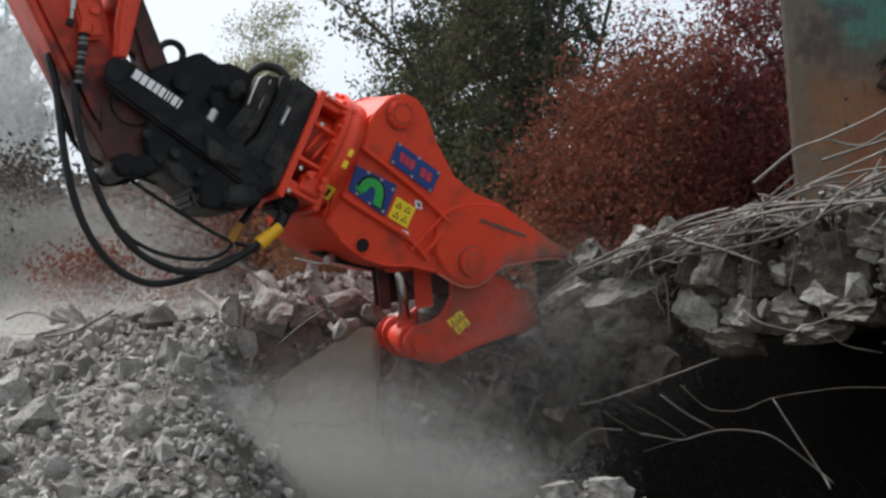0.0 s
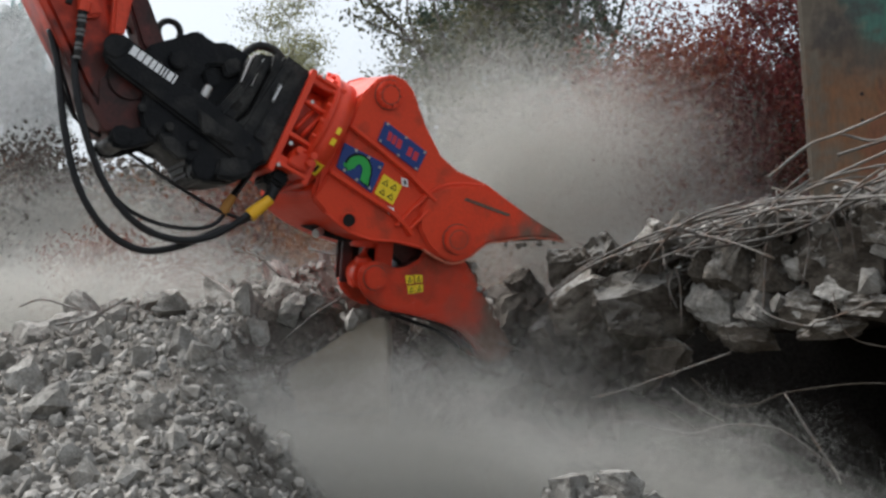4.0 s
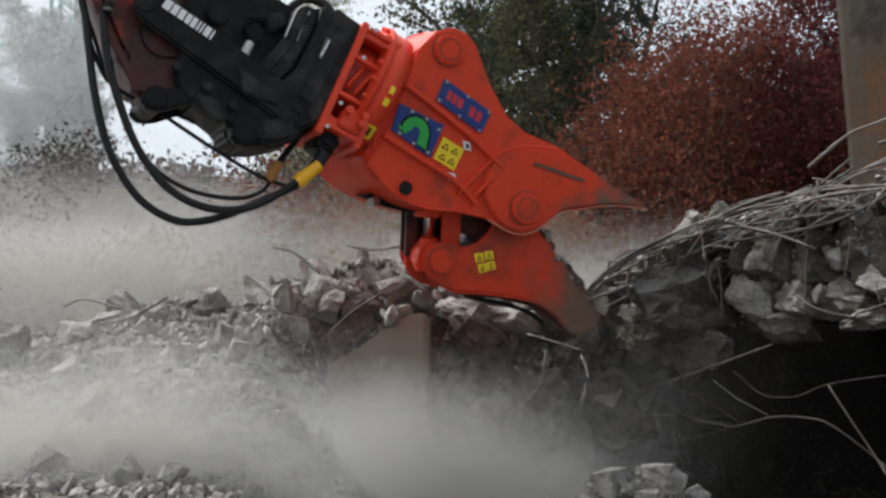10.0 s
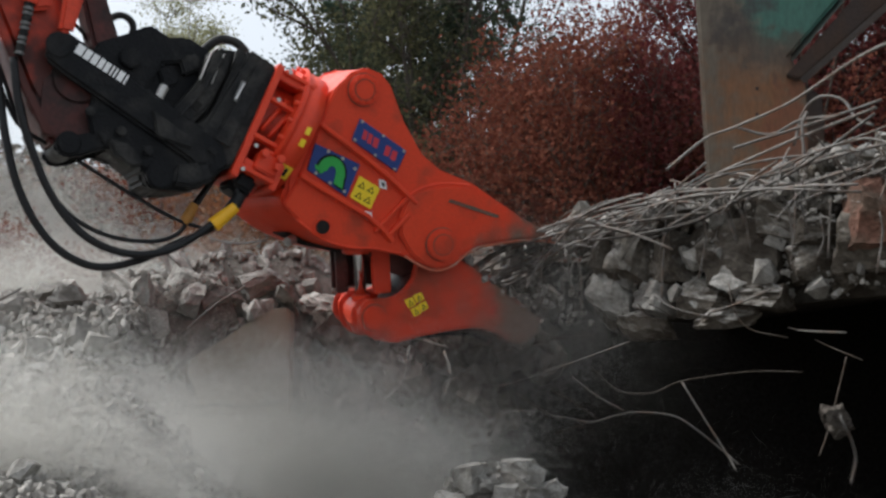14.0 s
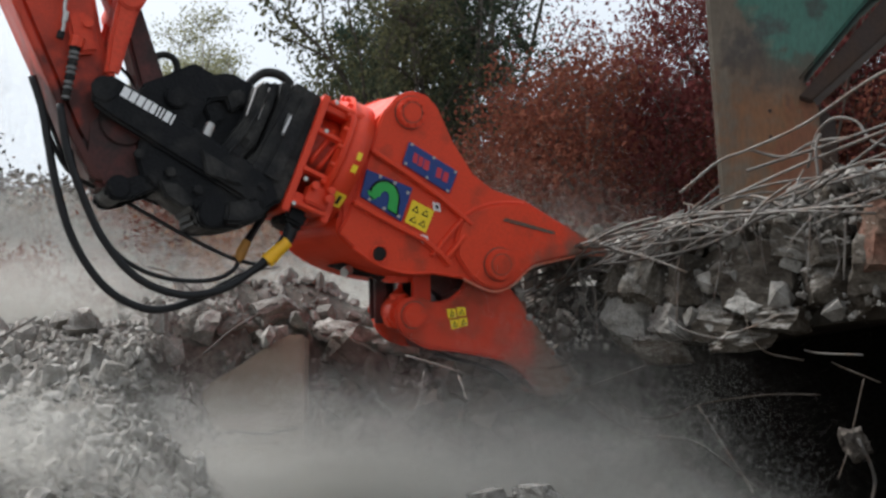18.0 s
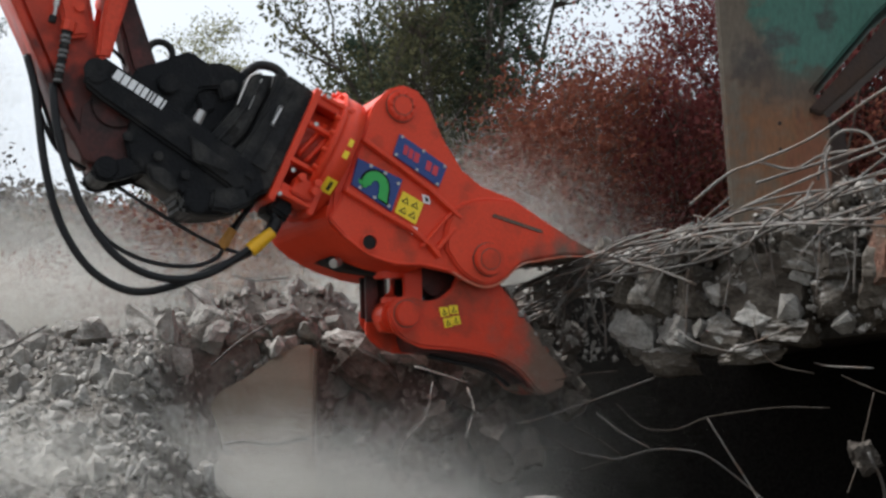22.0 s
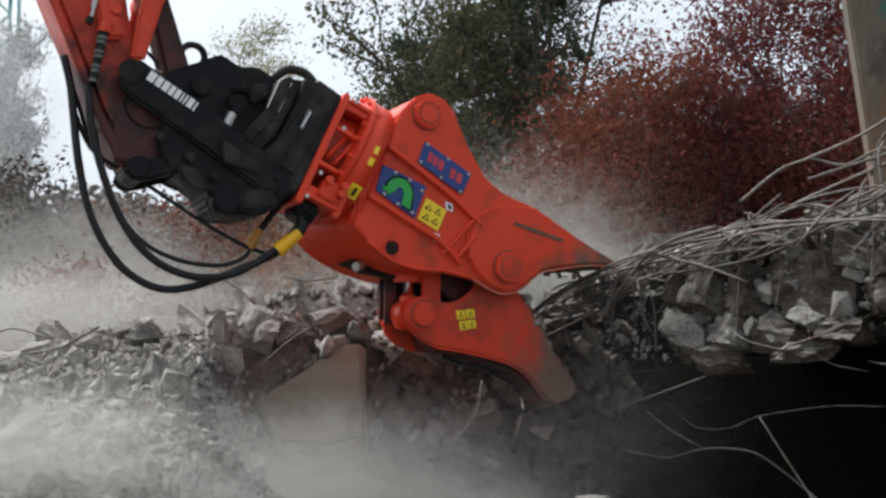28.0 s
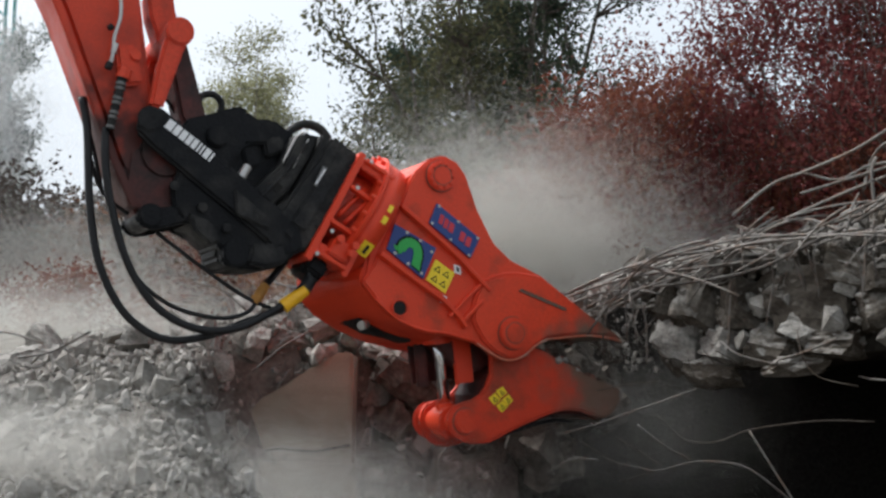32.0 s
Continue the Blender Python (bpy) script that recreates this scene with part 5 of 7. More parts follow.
# ---------------------------------------------------------------- the coupler and its hoses
def make_coupler():
    k = thing("quick_coupler", "black dusty quick coupler and tilting bracket with white lettering", "coupler")
    beam = [(-2.56, 0.90), (-2.55, 0.99), (-2.47, 1.07), (-2.43, 1.065), (-1.50, 0.50), (-1.46, 0.36), (-1.60, 0.27), (-1.72, 0.38), (-2.45, 0.82)]
    near = part("side_beam", slab_of(beam, 0.02, 0.09, 0.02, 3), BLACK, k, "black side beam with white lettering")
    part("side_beam", slab_of(beam, 0.52, 0.59, 0.02, 3), BLACK, k)
    # nine plain bars in place of the maker's lettering
    o, end = Vector((-2.39, 0.02, 0.98)), Vector((-2.10, 0.02, 0.82))
    o.y = end.y = 0
    d = (end - o).normalized()
    n = Vector((-d.z, 0, d.x))
    fit = (end - o).length / 0.286
    for i, wd in enumerate((0.040, 0.032, 0.032, 0.026, 0.026, 0.010, 0.010, 0.030, 0.010)):
        x0 = (0.0, 0.047, 0.087, 0.127, 0.160, 0.196, 0.216, 0.236, 0.276)[i]
        x0, wd = x0 * fit, wd * fit
        q = [o + d * x0 + n * 0.031, o + d * (x0 + wd) + n * 0.031, o + d * (x0 + wd) - n * 0.031, o + d * x0 - n * 0.031]
        plate_at("letter_bar", [(p.x, p.z) for p in q], 0.02, 0.003, WHITE, near, "", 0)
    part("beam_end", disc((-2.49, 0.02, 0.985), 0.075, 0.012, 28, 0.008), BLACK, near)
    # lower body with the pin seats
    low = [(-2.27, 0.78), (-1.95, 0.62), (-1.70, 0.46), (-1.52, 0.34), (-1.61, 0.25), (-1.74, 0.20), (-1.88, 0.19), (-1.96, 0.21), (-1.97, 0.30), (-2.10, 0.39), (-2.14, 0.385), (-2.17, 0.415), (-2.22, 0.415), (-2.27, 0.45), (-2.31, 0.60)]
    hook_end = [(-2.18, 0.43), (-2.22, 0.41), (-2.33, 0.365), (-2.42, 0.345), (-2.48, 0.37), (-2.50, 0.42), (-2.44, 0.47), (-2.34, 0.49), (-2.24, 0.52)]
    part("hook_jaw", slab_of(hook_end, 0.06, 0.13, 0.015, 2), BLACK, k)
    part("hook_jaw", slab_of(hook_end, 0.48, 0.55, 0.015, 2), BLACK, k)
    part("body_plate", slab_of(low, 0.06, 0.13, 0.015, 2), BLACK, k)
    part("body_plate", slab_of(low, 0.48, 0.55, 0.015, 2), BLACK, k)
    part("cross_block", slab_of([(-2.22, 0.62), (-2.20, 0.425), (-2.12, 0.40), (-1.98, 0.31), (-1.955, 0.225), (-1.88, 0.20), (-1.62, 0.25), (-1.50, 0.35), (-1.80, 0.55), (-2.20, 0.74)], 0.07, 0.55, 0.02), BLACK, k)
    part("lock_lug", slab_of([(-2.20, 0.47), (-2.06, 0.44), (-1.99, 0.33), (-2.06, 0.30), (-2.16, 0.37)], 0.0, 0.10, 0.015), DARK, k)
    part("lock_lug", slab_of([(-1.80, 0.34), (-1.60, 0.38), (-1.56, 0.27), (-1.70, 0.21), (-1.82, 0.22)], 0.0, 0.10, 0.02), DARK, k)
    part("hose_guard", slab_of([(-1.95, 0.66), (-1.72, 0.52), (-1.70, 0.44), (-1.92, 0.50)], 0.0, 0.03, 0.01), DARK, k)
    for x, z in ((-2.30, 0.62), (-2.12, 0.52), (-1.96, 0.42)):
        part("side_bolt", disc((x, 0.05, z), 0.03, 0.025, 12, 0.005), DARK, k)
    part("pin_boss", rod((-2.41, 0.05, 0.43), (-2.41, 0.56, 0.43), 0.07, n=28, bevel=0.01), BLACK, k)
    part("pin_boss", rod((-1.88, 0.03, 0.28), (-1.88, 0.57, 0.28), 0.085, n=28, bevel=0.01), BLACK, k)
    # upper ear with the second pin
    ear = [(-2.30, 0.97), (-2.24, 1.06), (-2.10, 1.12), (-1.97, 1.185), (-1.91, 1.20), (-1.885, 1.17), (-1.76, 1.11), (-1.74, 1.06), (-1.70, 1.03), (-1.74, 0.99), (-1.86, 0.97), (-1.93, 0.86), (-2.0, 0.70), (-2.15, 0.72)]
    part("upper_ear", slab_of(ear, 0.14, 0.21, 0.016, 2), BLACK, k)
    part("upper_ear", slab_of(ear, 0.40, 0.47, 0.016, 2), BLACK, k)
    part("ear_web", slab_of([(-2.08, 1.06), (-1.93, 1.15), (-1.80, 1.08), (-1.92, 0.90), (-2.0, 0.80)], 0.21, 0.40, 0.01), BLACK, k)
    part("ear_pin", rod((-2.06, 0.10, 0.98), (-2.06, 0.51, 0.98), 0.065, n=28, bevel=0.01), BLACK, k)
    part("ear_pin", rod((-2.09, 0.08, 0.66), (-2.09, 0.51, 0.66), 0.06, n=28, bevel=0.01), BLACK, k)
    fill = [(-1.97, 0.30, 1.12), (-1.70, 0.30, 1.17), (-1.54, 0.30, 1.09), (-1.57, 0.30, 0.92), (-1.74, 0.30, 0.66), (-1.95, 0.30, 0.75)]
    part("valve_body", slab_of([(q[0], q[2]) for q in fill], 0.20, 0.44, 0.02, 2), BLACK, k)
    part("valve_cover", slab_of([(q[0], q[2]) for q in ((-1.77, 0.20, 1.03), (-1.64, 0.20, 1.06), (-1.61, 0.20, 0.97), (-1.73, 0.20, 0.91))], 0.15, 0.22, 0.015, 2), DARK, k)
    part("valve_cover", slab_of([(q[0], q[2]) for q in ((-1.89, 0.20, 0.95), (-1.79, 0.20, 0.99), (-1.75, 0.20, 0.87), (-1.84, 0.20, 0.82))], 0.17, 0.22, 0.012, 2), BLACK, k)
    part("latch_cylinder", rod((-1.92, 0.07, 0.695), (-1.865, 0.07, 0.82), 0.030, n=20, bevel=0.006), STEEL, k, "bright latch cylinder")
    # lifting hook
    hook = [(-2.16, 0.3, 1.10)] + [(-2.085 + 0.075 * math.cos(a), 0.3, 1.20 + 0.075 * math.sin(a)) for a in [math.radians(200 - 32 * i) for i in range(8)]]
    tube("lifting_hook", hook, 0.022, DARK, k, 10, 4, "dark forged lifting hook")
    # tilt housing
    def flat(*pts):
        return [(q[0], q[2]) for q in pts]

    h1 = part("tilt_housing", slab_of(flat((-1.84, 0.04, 0.65), (-1.66, 0.04, 0.87), (-1.59, 0.04, 1.06), (-1.54, 0.04, 1.10), (-1.46, 0.04, 1.06), (-1.49, 0.04, 0.94), (-1.60, 0.04, 0.71), (-1.73, 0.04, 0.57)), 0.04, 0.56, 0.022, 2), DARK, k, "dark cast tilt housing")
    # This core is black to paint the shade between the housing's layers.
    part("housing_core", slab_of(flat((-1.78, 0.12, 0.58), (-1.63, 0.12, 0.87), (-1.51, 0.12, 1.10), (-1.34, 0.12, 1.10), (-1.27, 0.12, 1.02), (-1.55, 0.12, 0.46), (-1.72, 0.12, 0.51)), 0.13, 0.56, 0.015), RECESS_SHADE, k)
    part("housing_fin", slab_of(flat((-1.70, 0.06, 0.56), (-1.58, 0.06, 0.69), (-1.45, 0.06, 0.97), (-1.42, 0.06, 1.10), (-1.37, 0.06, 1.10), (-1.37, 0.06, 1.03), (-1.54, 0.06, 0.66), (-1.65, 0.06, 0.53)), 0.06, 0.56, 0.012), DARK, k)
    tube("housing_guard", [(-1.61, 0.30, 1.07), (-1.54, 0.30, 1.15), (-1.46, 0.30, 1.20), (-1.36, 0.30, 1.19), (-1.29, 0.30, 1.13)], 0.03, DARK, k, 8, 5)
    # A thin black plate paints the shade of the slot.
    part("housing_slot", slab_of(flat((-1.71, 0.03, 0.71), (-1.68, 0.03, 0.75), (-1.64, 0.03, 0.72), (-1.68, 0.03, 0.67)), 0.035, 0.045, 0.002), RECESS_SHADE, h1)
    part("housing_trim", tube_bar([(-1.66, 0.04, 0.87), (-1.59, 0.04, 1.05), (-1.54, 0.04, 1.09)], 0.014, 0.015), STEEL, h1, "pale strip along the housing edge")
    part("housing_trim", tube_bar([(-1.59, 0.04, 0.85), (-1.54, 0.04, 0.98), (-1.51, 0.04, 1.05)], 0.010, 0.012), STEEL, h1)
    part("housing_rib", tube_bar([(-1.78, 0.04, 0.63), (-1.65, 0.04, 0.79), (-1.52, 0.04, 1.02)], 0.02, 0.03), DARK, h1)
    rot = part("rotor_block", slab_of(flat((-1.35, 0.03, 1.10), (-1.17, 0.03, 1.00), (-1.15, 0.03, 0.94), (-1.44, 0.03, 0.36), (-1.52, 0.03, 0.33), (-1.69, 0.03, 0.47), (-1.65, 0.03, 0.57)), 0.03, 0.63, 0.02, 2), DARK, k)
    part("rotor_step", slab_of(flat((-1.32, 0.01, 1.00), (-1.24, 0.01, 0.95), (-1.48, 0.01, 0.46), (-1.58, 0.01, 0.51)), 0.008, 0.05, 0.012, 2), DARK, rot)
    for q in flat((-1.19, 0.03, 0.96), (-1.26, 0.03, 0.81), (-1.33, 0.03, 0.67), (-1.40, 0.03, 0.52)):
        part("rotor_bolt", disc((q[0], 0.03, q[1]), 0.014, 0.012, 8, 0.003), DARK, rot)
    plate_at("serial_plate", flat((-1.46, 0.00, 0.76), (-1.41, 0.00, 0.89), (-1.38, 0.00, 0.88), (-1.44, 0.00, 0.75)), 0.008, 0.004, PLATE, rot, "grey metal data plate")
    plate_at("data_line", flat((-1.45, 0.00, 0.77), (-1.40, 0.00, 0.87), (-1.39, 0.00, 0.87), (-1.44, 0.00, 0.77)), 0.004, 0.002, WHITE, rot, "", 0)
    part("cast_lug", box(0.06, 0.05, 0.05, (-1.58, 0.03, 0.44), 0.012, Matrix.Rotation(0.6, 4, "Y")), DARK, k)
    part("cast_lug", box(0.05, 0.05, 0.07, (-1.78, 0.02, 0.51), 0.012, Matrix.Rotation(0.5, 4, "Y")), DARK, k)
    part("foot_block", slab_of([(-1.98, 0.34), (-1.66, 0.36), (-1.46, 0.40), (-1.50, 0.30), (-1.60, 0.235), (-1.72, 0.20), (-1.90, 0.195), (-1.98, 0.24)], 0.15, 0.50, 0.02), DARK, k)
    # orange flange box bolted under the rotor
    fb = part("flange_plate", slab_of([(-1.175, 1.02), (-1.135, 1.00), (-1.43, 0.29), (-1.47, 0.31)], -0.01, 0.67, 0.006), ORANGE, k, "orange bolted flange plate")
    back = part("flange_core", rod(HUB - AXIS * 0.13, HUB + AXIS * 0.06, 0.27, n=40), WORN, k)
    for y in (0.0, 0.66):
        for a, b in (((-1.14, 0.97), (-0.94, 0.88)), ((-1.22, 0.79), (-1.05, 0.71)), ((-1.33, 0.56), (-1.15, 0.48)), ((-1.41, 0.36), (-1.20, 0.27))):
            part("strut", tube_bar([(a[0], y, a[1]), ((a[0] + b[0]) / 2, y, (a[1] + b[1]) / 2), (b[0], y, b[1])], 0.035, 0.05), ORANGE, k)
    part("box_wall", slab_of([(-1.14, 0.98), (-0.93, 0.89), (-0.95, 0.83), (-1.17, 0.92)], 0.0, 0.66, 0.006), ORANGE, k)
    part("box_wall", slab_of([(-1.38, 0.42), (-1.16, 0.32), (-1.19, 0.26), (-1.41, 0.34)], 0.0, 0.66, 0.006), ORANGE, k)
    part("ring_plate", slab_of([(-0.955, 0.92), (-0.915, 0.90), (-1.19, 0.215), (-1.23, 0.235)], -0.01, 0.67, 0.008), ORANGE, k)
    for a, b in (((-1.27, 0.60), (-1.10, 0.80)), ((-1.22, 0.56), (-1.05, 0.76))):
        tube("pipe", [(a[0], 0.05, a[1]), ((a[0] + b[0]) / 2, 0.04, (a[1] + b[1]) / 2), (b[0], 0.05, b[1])], 0.016, ORANGE, k, 8, 3)
    part("valve_block", box(0.14, 0.12, 0.12, (-1.25, 0.02, 0.38), 0.012, Matrix.Rotation(0.42, 4, "Y")), ORANGE, k)
    for q in ((-1.28, 0.44), (-1.20, 0.36), (-1.18, 0.41)):
        part("valve_cap", rod((q[0], -0.05, q[1]), (q[0], -0.10, q[1]), 0.026, n=14, bevel=0.004), ORANGE, k)
    for x, z in ((-1.125, 0.965), (-1.20, 0.785), (-1.34, 0.49), (-1.42, 0.34)):
        part("flange_bolt", disc((x + 0.02, -0.01, z), 0.014, 0.02, 10, 0.003), STEEL, k, "bright steel bolt")
    part("hose_manifold", box(0.15, 0.22, 0.12, (-1.36, 0.24, 0.265), 0.015, Matrix.Rotation(0.5, 4, "Y")), BLACK, k)
    # hoses
    hoses = (
        ("hose", [(-2.865, 0.17, 1.071), (-2.814, 0.17, 0.895), (-2.781, 0.17, 0.684), (-2.740, 0.17, 0.441), (-2.666, 0.17, 0.168), (-2.548, 0.17, -0.053), (-2.401, 0.17, -0.200), (-2.205, 0.17, -0.272), (-1.977, 0.17, -0.226), (-1.744, 0.17, -0.115), (-1.540, 0.17, -0.013), (-1.419, 0.17, 0.108), (-1.368, 0.17, 0.216), (-1.335, 0.17, 0.323)], 0.024),
        ("hose", [(-2.722, 0.11, 0.905), (-2.686, 0.11, 0.643), (-2.607, 0.11, 0.386), (-2.510, 0.11, 0.162), (-2.375, 0.11, -0.028), (-2.210, 0.11, -0.146), (-2.011, 0.11, -0.194), (-1.811, 0.11, -0.162), (-1.643, 0.11, -0.066), (-1.523, 0.11, 0.030), (-1.420, 0.11, 0.150), (-1.380, 0.11, 0.260)], 0.024),
        ("thin_hose", [(-2.655, 0.22, 0.662), (-2.580, 0.22, 0.355), (-2.461, 0.22, 0.132), (-2.312, 0.22, -0.008), (-2.114, 0.22, -0.088), (-1.880, 0.22, -0.104), (-1.729, 0.22, -0.053), (-1.663, 0.22, 0.043), (-1.580, 0.22, 0.185), (-1.506, 0.22, 0.294)], 0.014),
        ("thin_hose", [(-2.341, 0.20, 0.356), (-2.024, 0.20, 0.175), (-1.749, 0.20, 0.038), (-1.539, 0.20, -0.020)], 0.0125),
        ("thin_hose", [(-2.799, 0.24, 0.830), (-2.716, 0.24, 0.624), (-2.634, 0.24, 0.515), (-2.505, 0.24, 0.443)], 0.013),
        ("thin_hose", [(-2.825, 0.27, 0.993), (-2.738, 0.27, 0.770), (-2.666, 0.27, 0.546)], 0.013),
        ("thin_hose", [(-1.640, 0.30, 0.100), (-1.520, 0.30, 0.270), (-1.460, 0.30, 0.360)], 0.018),
        ("thin_hose", [(-2.39, 0.30, 1.21), (-2.31, 0.30, 1.14), (-2.23, 0.30, 1.02)], 0.012),
    )
    for nm, pts, r in hoses:
        tube(nm, pts, r, RUBBER, k, 10, 6, "black rubber hydraulic hose")
    part("hose_sleeve", rod((-1.535, 0.12, 0.002), (-1.405, 0.10, 0.122), 0.046, 0.036, n=20), YELLOW, k, "yellow hose sleeve")
    part("hose_sleeve", rod((-1.69, 0.22, 0.012), (-1.625, 0.22, 0.135), 0.036, 0.028, n=20), OCHRE, k, "dusty ochre hose sleeve")
    part("hose_fitting", rod((-1.405, 0.10, 0.122), (-1.375, 0.10, 0.20), 0.033, 0.040, n=14), RUBBER, k)
    part("hose_fitting", box(0.13, 0.10, 0.10, (-1.36, 0.10, 0.27), 0.02, Matrix.Rotation(0.5, 4, "Y")), BLACK, k)
    return k


coupler = make_coupler()

# ---------------------------------------------------------------- the excavator's arm
ARM_PIN = Vector((-2.35, 0.3, 0.85))


def make_arm():
    a = thing("excavator_arm", "faded red excavator stick with links and hydraulic pipes", "excavator arm")
    side = [(-2.45, 0.46), (-2.36, 0.50), (-2.26, 0.70), (-2.30, 0.88), (-2.44, 1.02), (-2.50, 1.30), (-2.58, 1.66), (-2.95, 3.3), (-4.03, 3.3), (-3.02, 1.56), (-2.75, 1.0), (-2.63, 0.74)]
    part("arm_box", slab_of(side, 0.14, 0.46, 0.03, 3), ARM_PAINT, a)
    part("edge_plate", slab_of([(-2.53, 0.47), (-2.46, 0.46), (-2.64, 0.76), (-2.76, 1.02), (-3.03, 1.58), (-4.04, 3.32), (-4.09, 3.30), (-3.07, 1.55), (-2.80, 1.0), (-2.67, 0.72)], 0.10, 0.50, 0.008), ARM_PAINT, a)
    part("arm_boss", rod((-2.36, 0.11, 0.82), (-2.36, 0.49, 0.82), 0.15, n=32, bevel=0.015), GREASE_SHADE, a)
    part("greasy_end", slab_of([(-2.47, 0.40), (-2.32, 0.40), (-2.22, 0.50), (-2.20, 0.70), (-2.29, 0.89), (-2.42, 0.97), (-2.58, 0.80), (-2.585, 0.62)], 0.125, 0.475, 0.03), GREASE_SHADE, a, "greasy dark arm end")
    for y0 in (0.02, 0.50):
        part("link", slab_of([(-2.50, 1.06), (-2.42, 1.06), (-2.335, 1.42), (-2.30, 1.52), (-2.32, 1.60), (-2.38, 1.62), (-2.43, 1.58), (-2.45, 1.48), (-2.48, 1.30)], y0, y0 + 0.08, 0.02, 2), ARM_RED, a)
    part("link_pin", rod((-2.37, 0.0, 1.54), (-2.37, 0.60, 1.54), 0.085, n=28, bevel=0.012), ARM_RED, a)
    # The tilt link's dark red has its shade painted in.
    part("tilt_link", slab_of([(-2.42, 1.52), (-2.33, 1.60), (-2.28, 1.52), (-2.10, 1.05), (-2.12, 0.96), (-2.20, 0.95), (-2.28, 1.06)], 0.18, 0.42, 0.025, 2), GREASE_SHADE, a, "red tilt link with its shade painted in")
    part("clevis", slab_of([(-2.45, 1.50), (-2.30, 1.52), (-2.37, 1.72), (-2.40, 1.84), (-2.55, 1.80), (-2.52, 1.66)], 0.20, 0.40, 0.015), ARM_RED, a)
    ra = part("cylinder_rod", rod((-2.45, 0.30, 1.74), (-2.68, 0.30, 2.7), 0.045, n=24), CHROME, a, "chrome cylinder rod", True)
    part("rod_clamp", rod((-2.47, 0.30, 1.82), (-2.50, 0.30, 1.93), 0.085, n=24, bevel=0.008), ARM_RED, a)
    # pipes and fittings on the near side
    part("valve", box(0.13, 0.06, 0.24, (-2.63, 0.11, 1.30), 0.02, Matrix.Rotation(-0.25, 4, "Y")), ARM_RED, a)
    part("valve_port", rod((-2.60, 0.06, 1.36), (-2.60, 0.12, 1.36), 0.03, n=16), ARM_RED, a)
    tube("steel_pipe", [(-2.74, 0.08, 1.79), (-2.71, 0.08, 1.59), (-2.73, 0.08, 1.46), (-2.73, 0.08, 1.34), (-2.74, 0.08, 1.27)], 0.012, STEEL, a, 8, 4, "steel hydraulic pipe")
    part("pipe_nut", rod((-2.74, 0.08, 1.29), (-2.75, 0.08, 1.25), 0.022, n=8), DARK, a)
    part("pipe_nut", rod((-2.72, 0.08, 1.41), (-2.73, 0.08, 1.35), 0.018, n=8), STEEL, a)
    part("pipe_nut", rod((-2.75, 0.08, 1.51), (-2.77, 0.08, 1.49), 0.018, n=8), DARK, a)
    braid = part("armoured_hose", rod((-2.66, 0.08, 1.22), (-2.70, 0.08, 0.90), 0.026, 0.021, n=14), DARK, a, "braided grey hose end")
    for k in range(11):
        p = Vector((-2.66, 0.08, 1.22)).lerp(Vector((-2.70, 0.08, 0.90)), (k + 0.5) / 11)
        part("braid_ring", rod(p + Vector((0.001, 0, 0.009)), p - Vector((0.001, 0, 0.009)), 0.033 - 0.0007 * k, n=14, bevel=0.004), PLATE if k % 3 else DARK, braid)
    part("hose_nut", rod((-2.65, 0.08, 1.27), (-2.66, 0.08, 1.21), 0.042, n=8), ARM_RED, a)
    return a


arm = make_arm()

# ---------------------------------------------------------------- trees
def leaf_cloud(name, pts, size, material, parent, rng, droop=0.0, slim=0.55):
    """Many small leaves, each a bent quad, at the given places."""
    pts = np.asarray(pts)
    n = len(pts)
    d = rng.normal(size=(n, 3))
    d[:, 2] -= droop
    d /= np.linalg.norm(d, axis=1)[:, None]
    e = np.cross(d, rng.normal(size=(n, 3)))
    e /= np.linalg.norm(e, axis=1)[:, None] + 1e-9
    s = size * rng.uniform(0.6, 1.4, (n, 1))
    a, b = d * s, e * s * slim * 0.5
    v = np.stack([pts, pts + a * 0.5 + b, pts + a, pts + a * 0.5 - b], 1).reshape(-1, 3)
    me = bpy.data.meshes.new(name)
    me.vertices.add(4 * n)
    me.vertices.foreach_set("co", v.ravel())
    me.loops.add(4 * n)
    me.loops.foreach_set("vertex_index", np.arange(4 * n))
    me.polygons.add(n)
    me.polygons.foreach_set("loop_start", np.arange(n) * 4)
    me.polygons.foreach_set("loop_total", np.full(n, 4))
    me.materials.append(material)
    me.update(calc_edges=True)
    me.validate()
    ob = new(name, me)
    ob.parent = parent
    return ob


def grow(rng, base, direction, length, radius, depth, out, ends, spread=0.6, up=0.15, kids=3):
    """A limb and the limbs that it bears; collects tubes and twig points."""
    d = np.array(direction, float)
    d /= np.linalg.norm(d)
    pts = [np.array(base, float)]
    steps = 5
    for i in range(steps):
        d = d + rng.normal(size=3) * 0.13 + np.array((0, 0, up * 0.25))
        d /= np.linalg.norm(d)
        pts.append(pts[-1] + d * length / steps)
    out.append((pts, radius, radius * 0.45))
    if depth == 0:
        ends.extend(pts[1:])
        return
    if depth == 1:
        ends.extend(pts[2:])
    for k in range(kids + (1 if depth > 1 else 2)):
        i = int(rng.integers(2, steps + 1))
        nd = d + rng.normal(size=3) * spread
        grow(rng, pts[i], nd, length * rng.uniform(0.5, 0.75), radius * 0.5, depth - 1, out, ends, spread, up, kids)


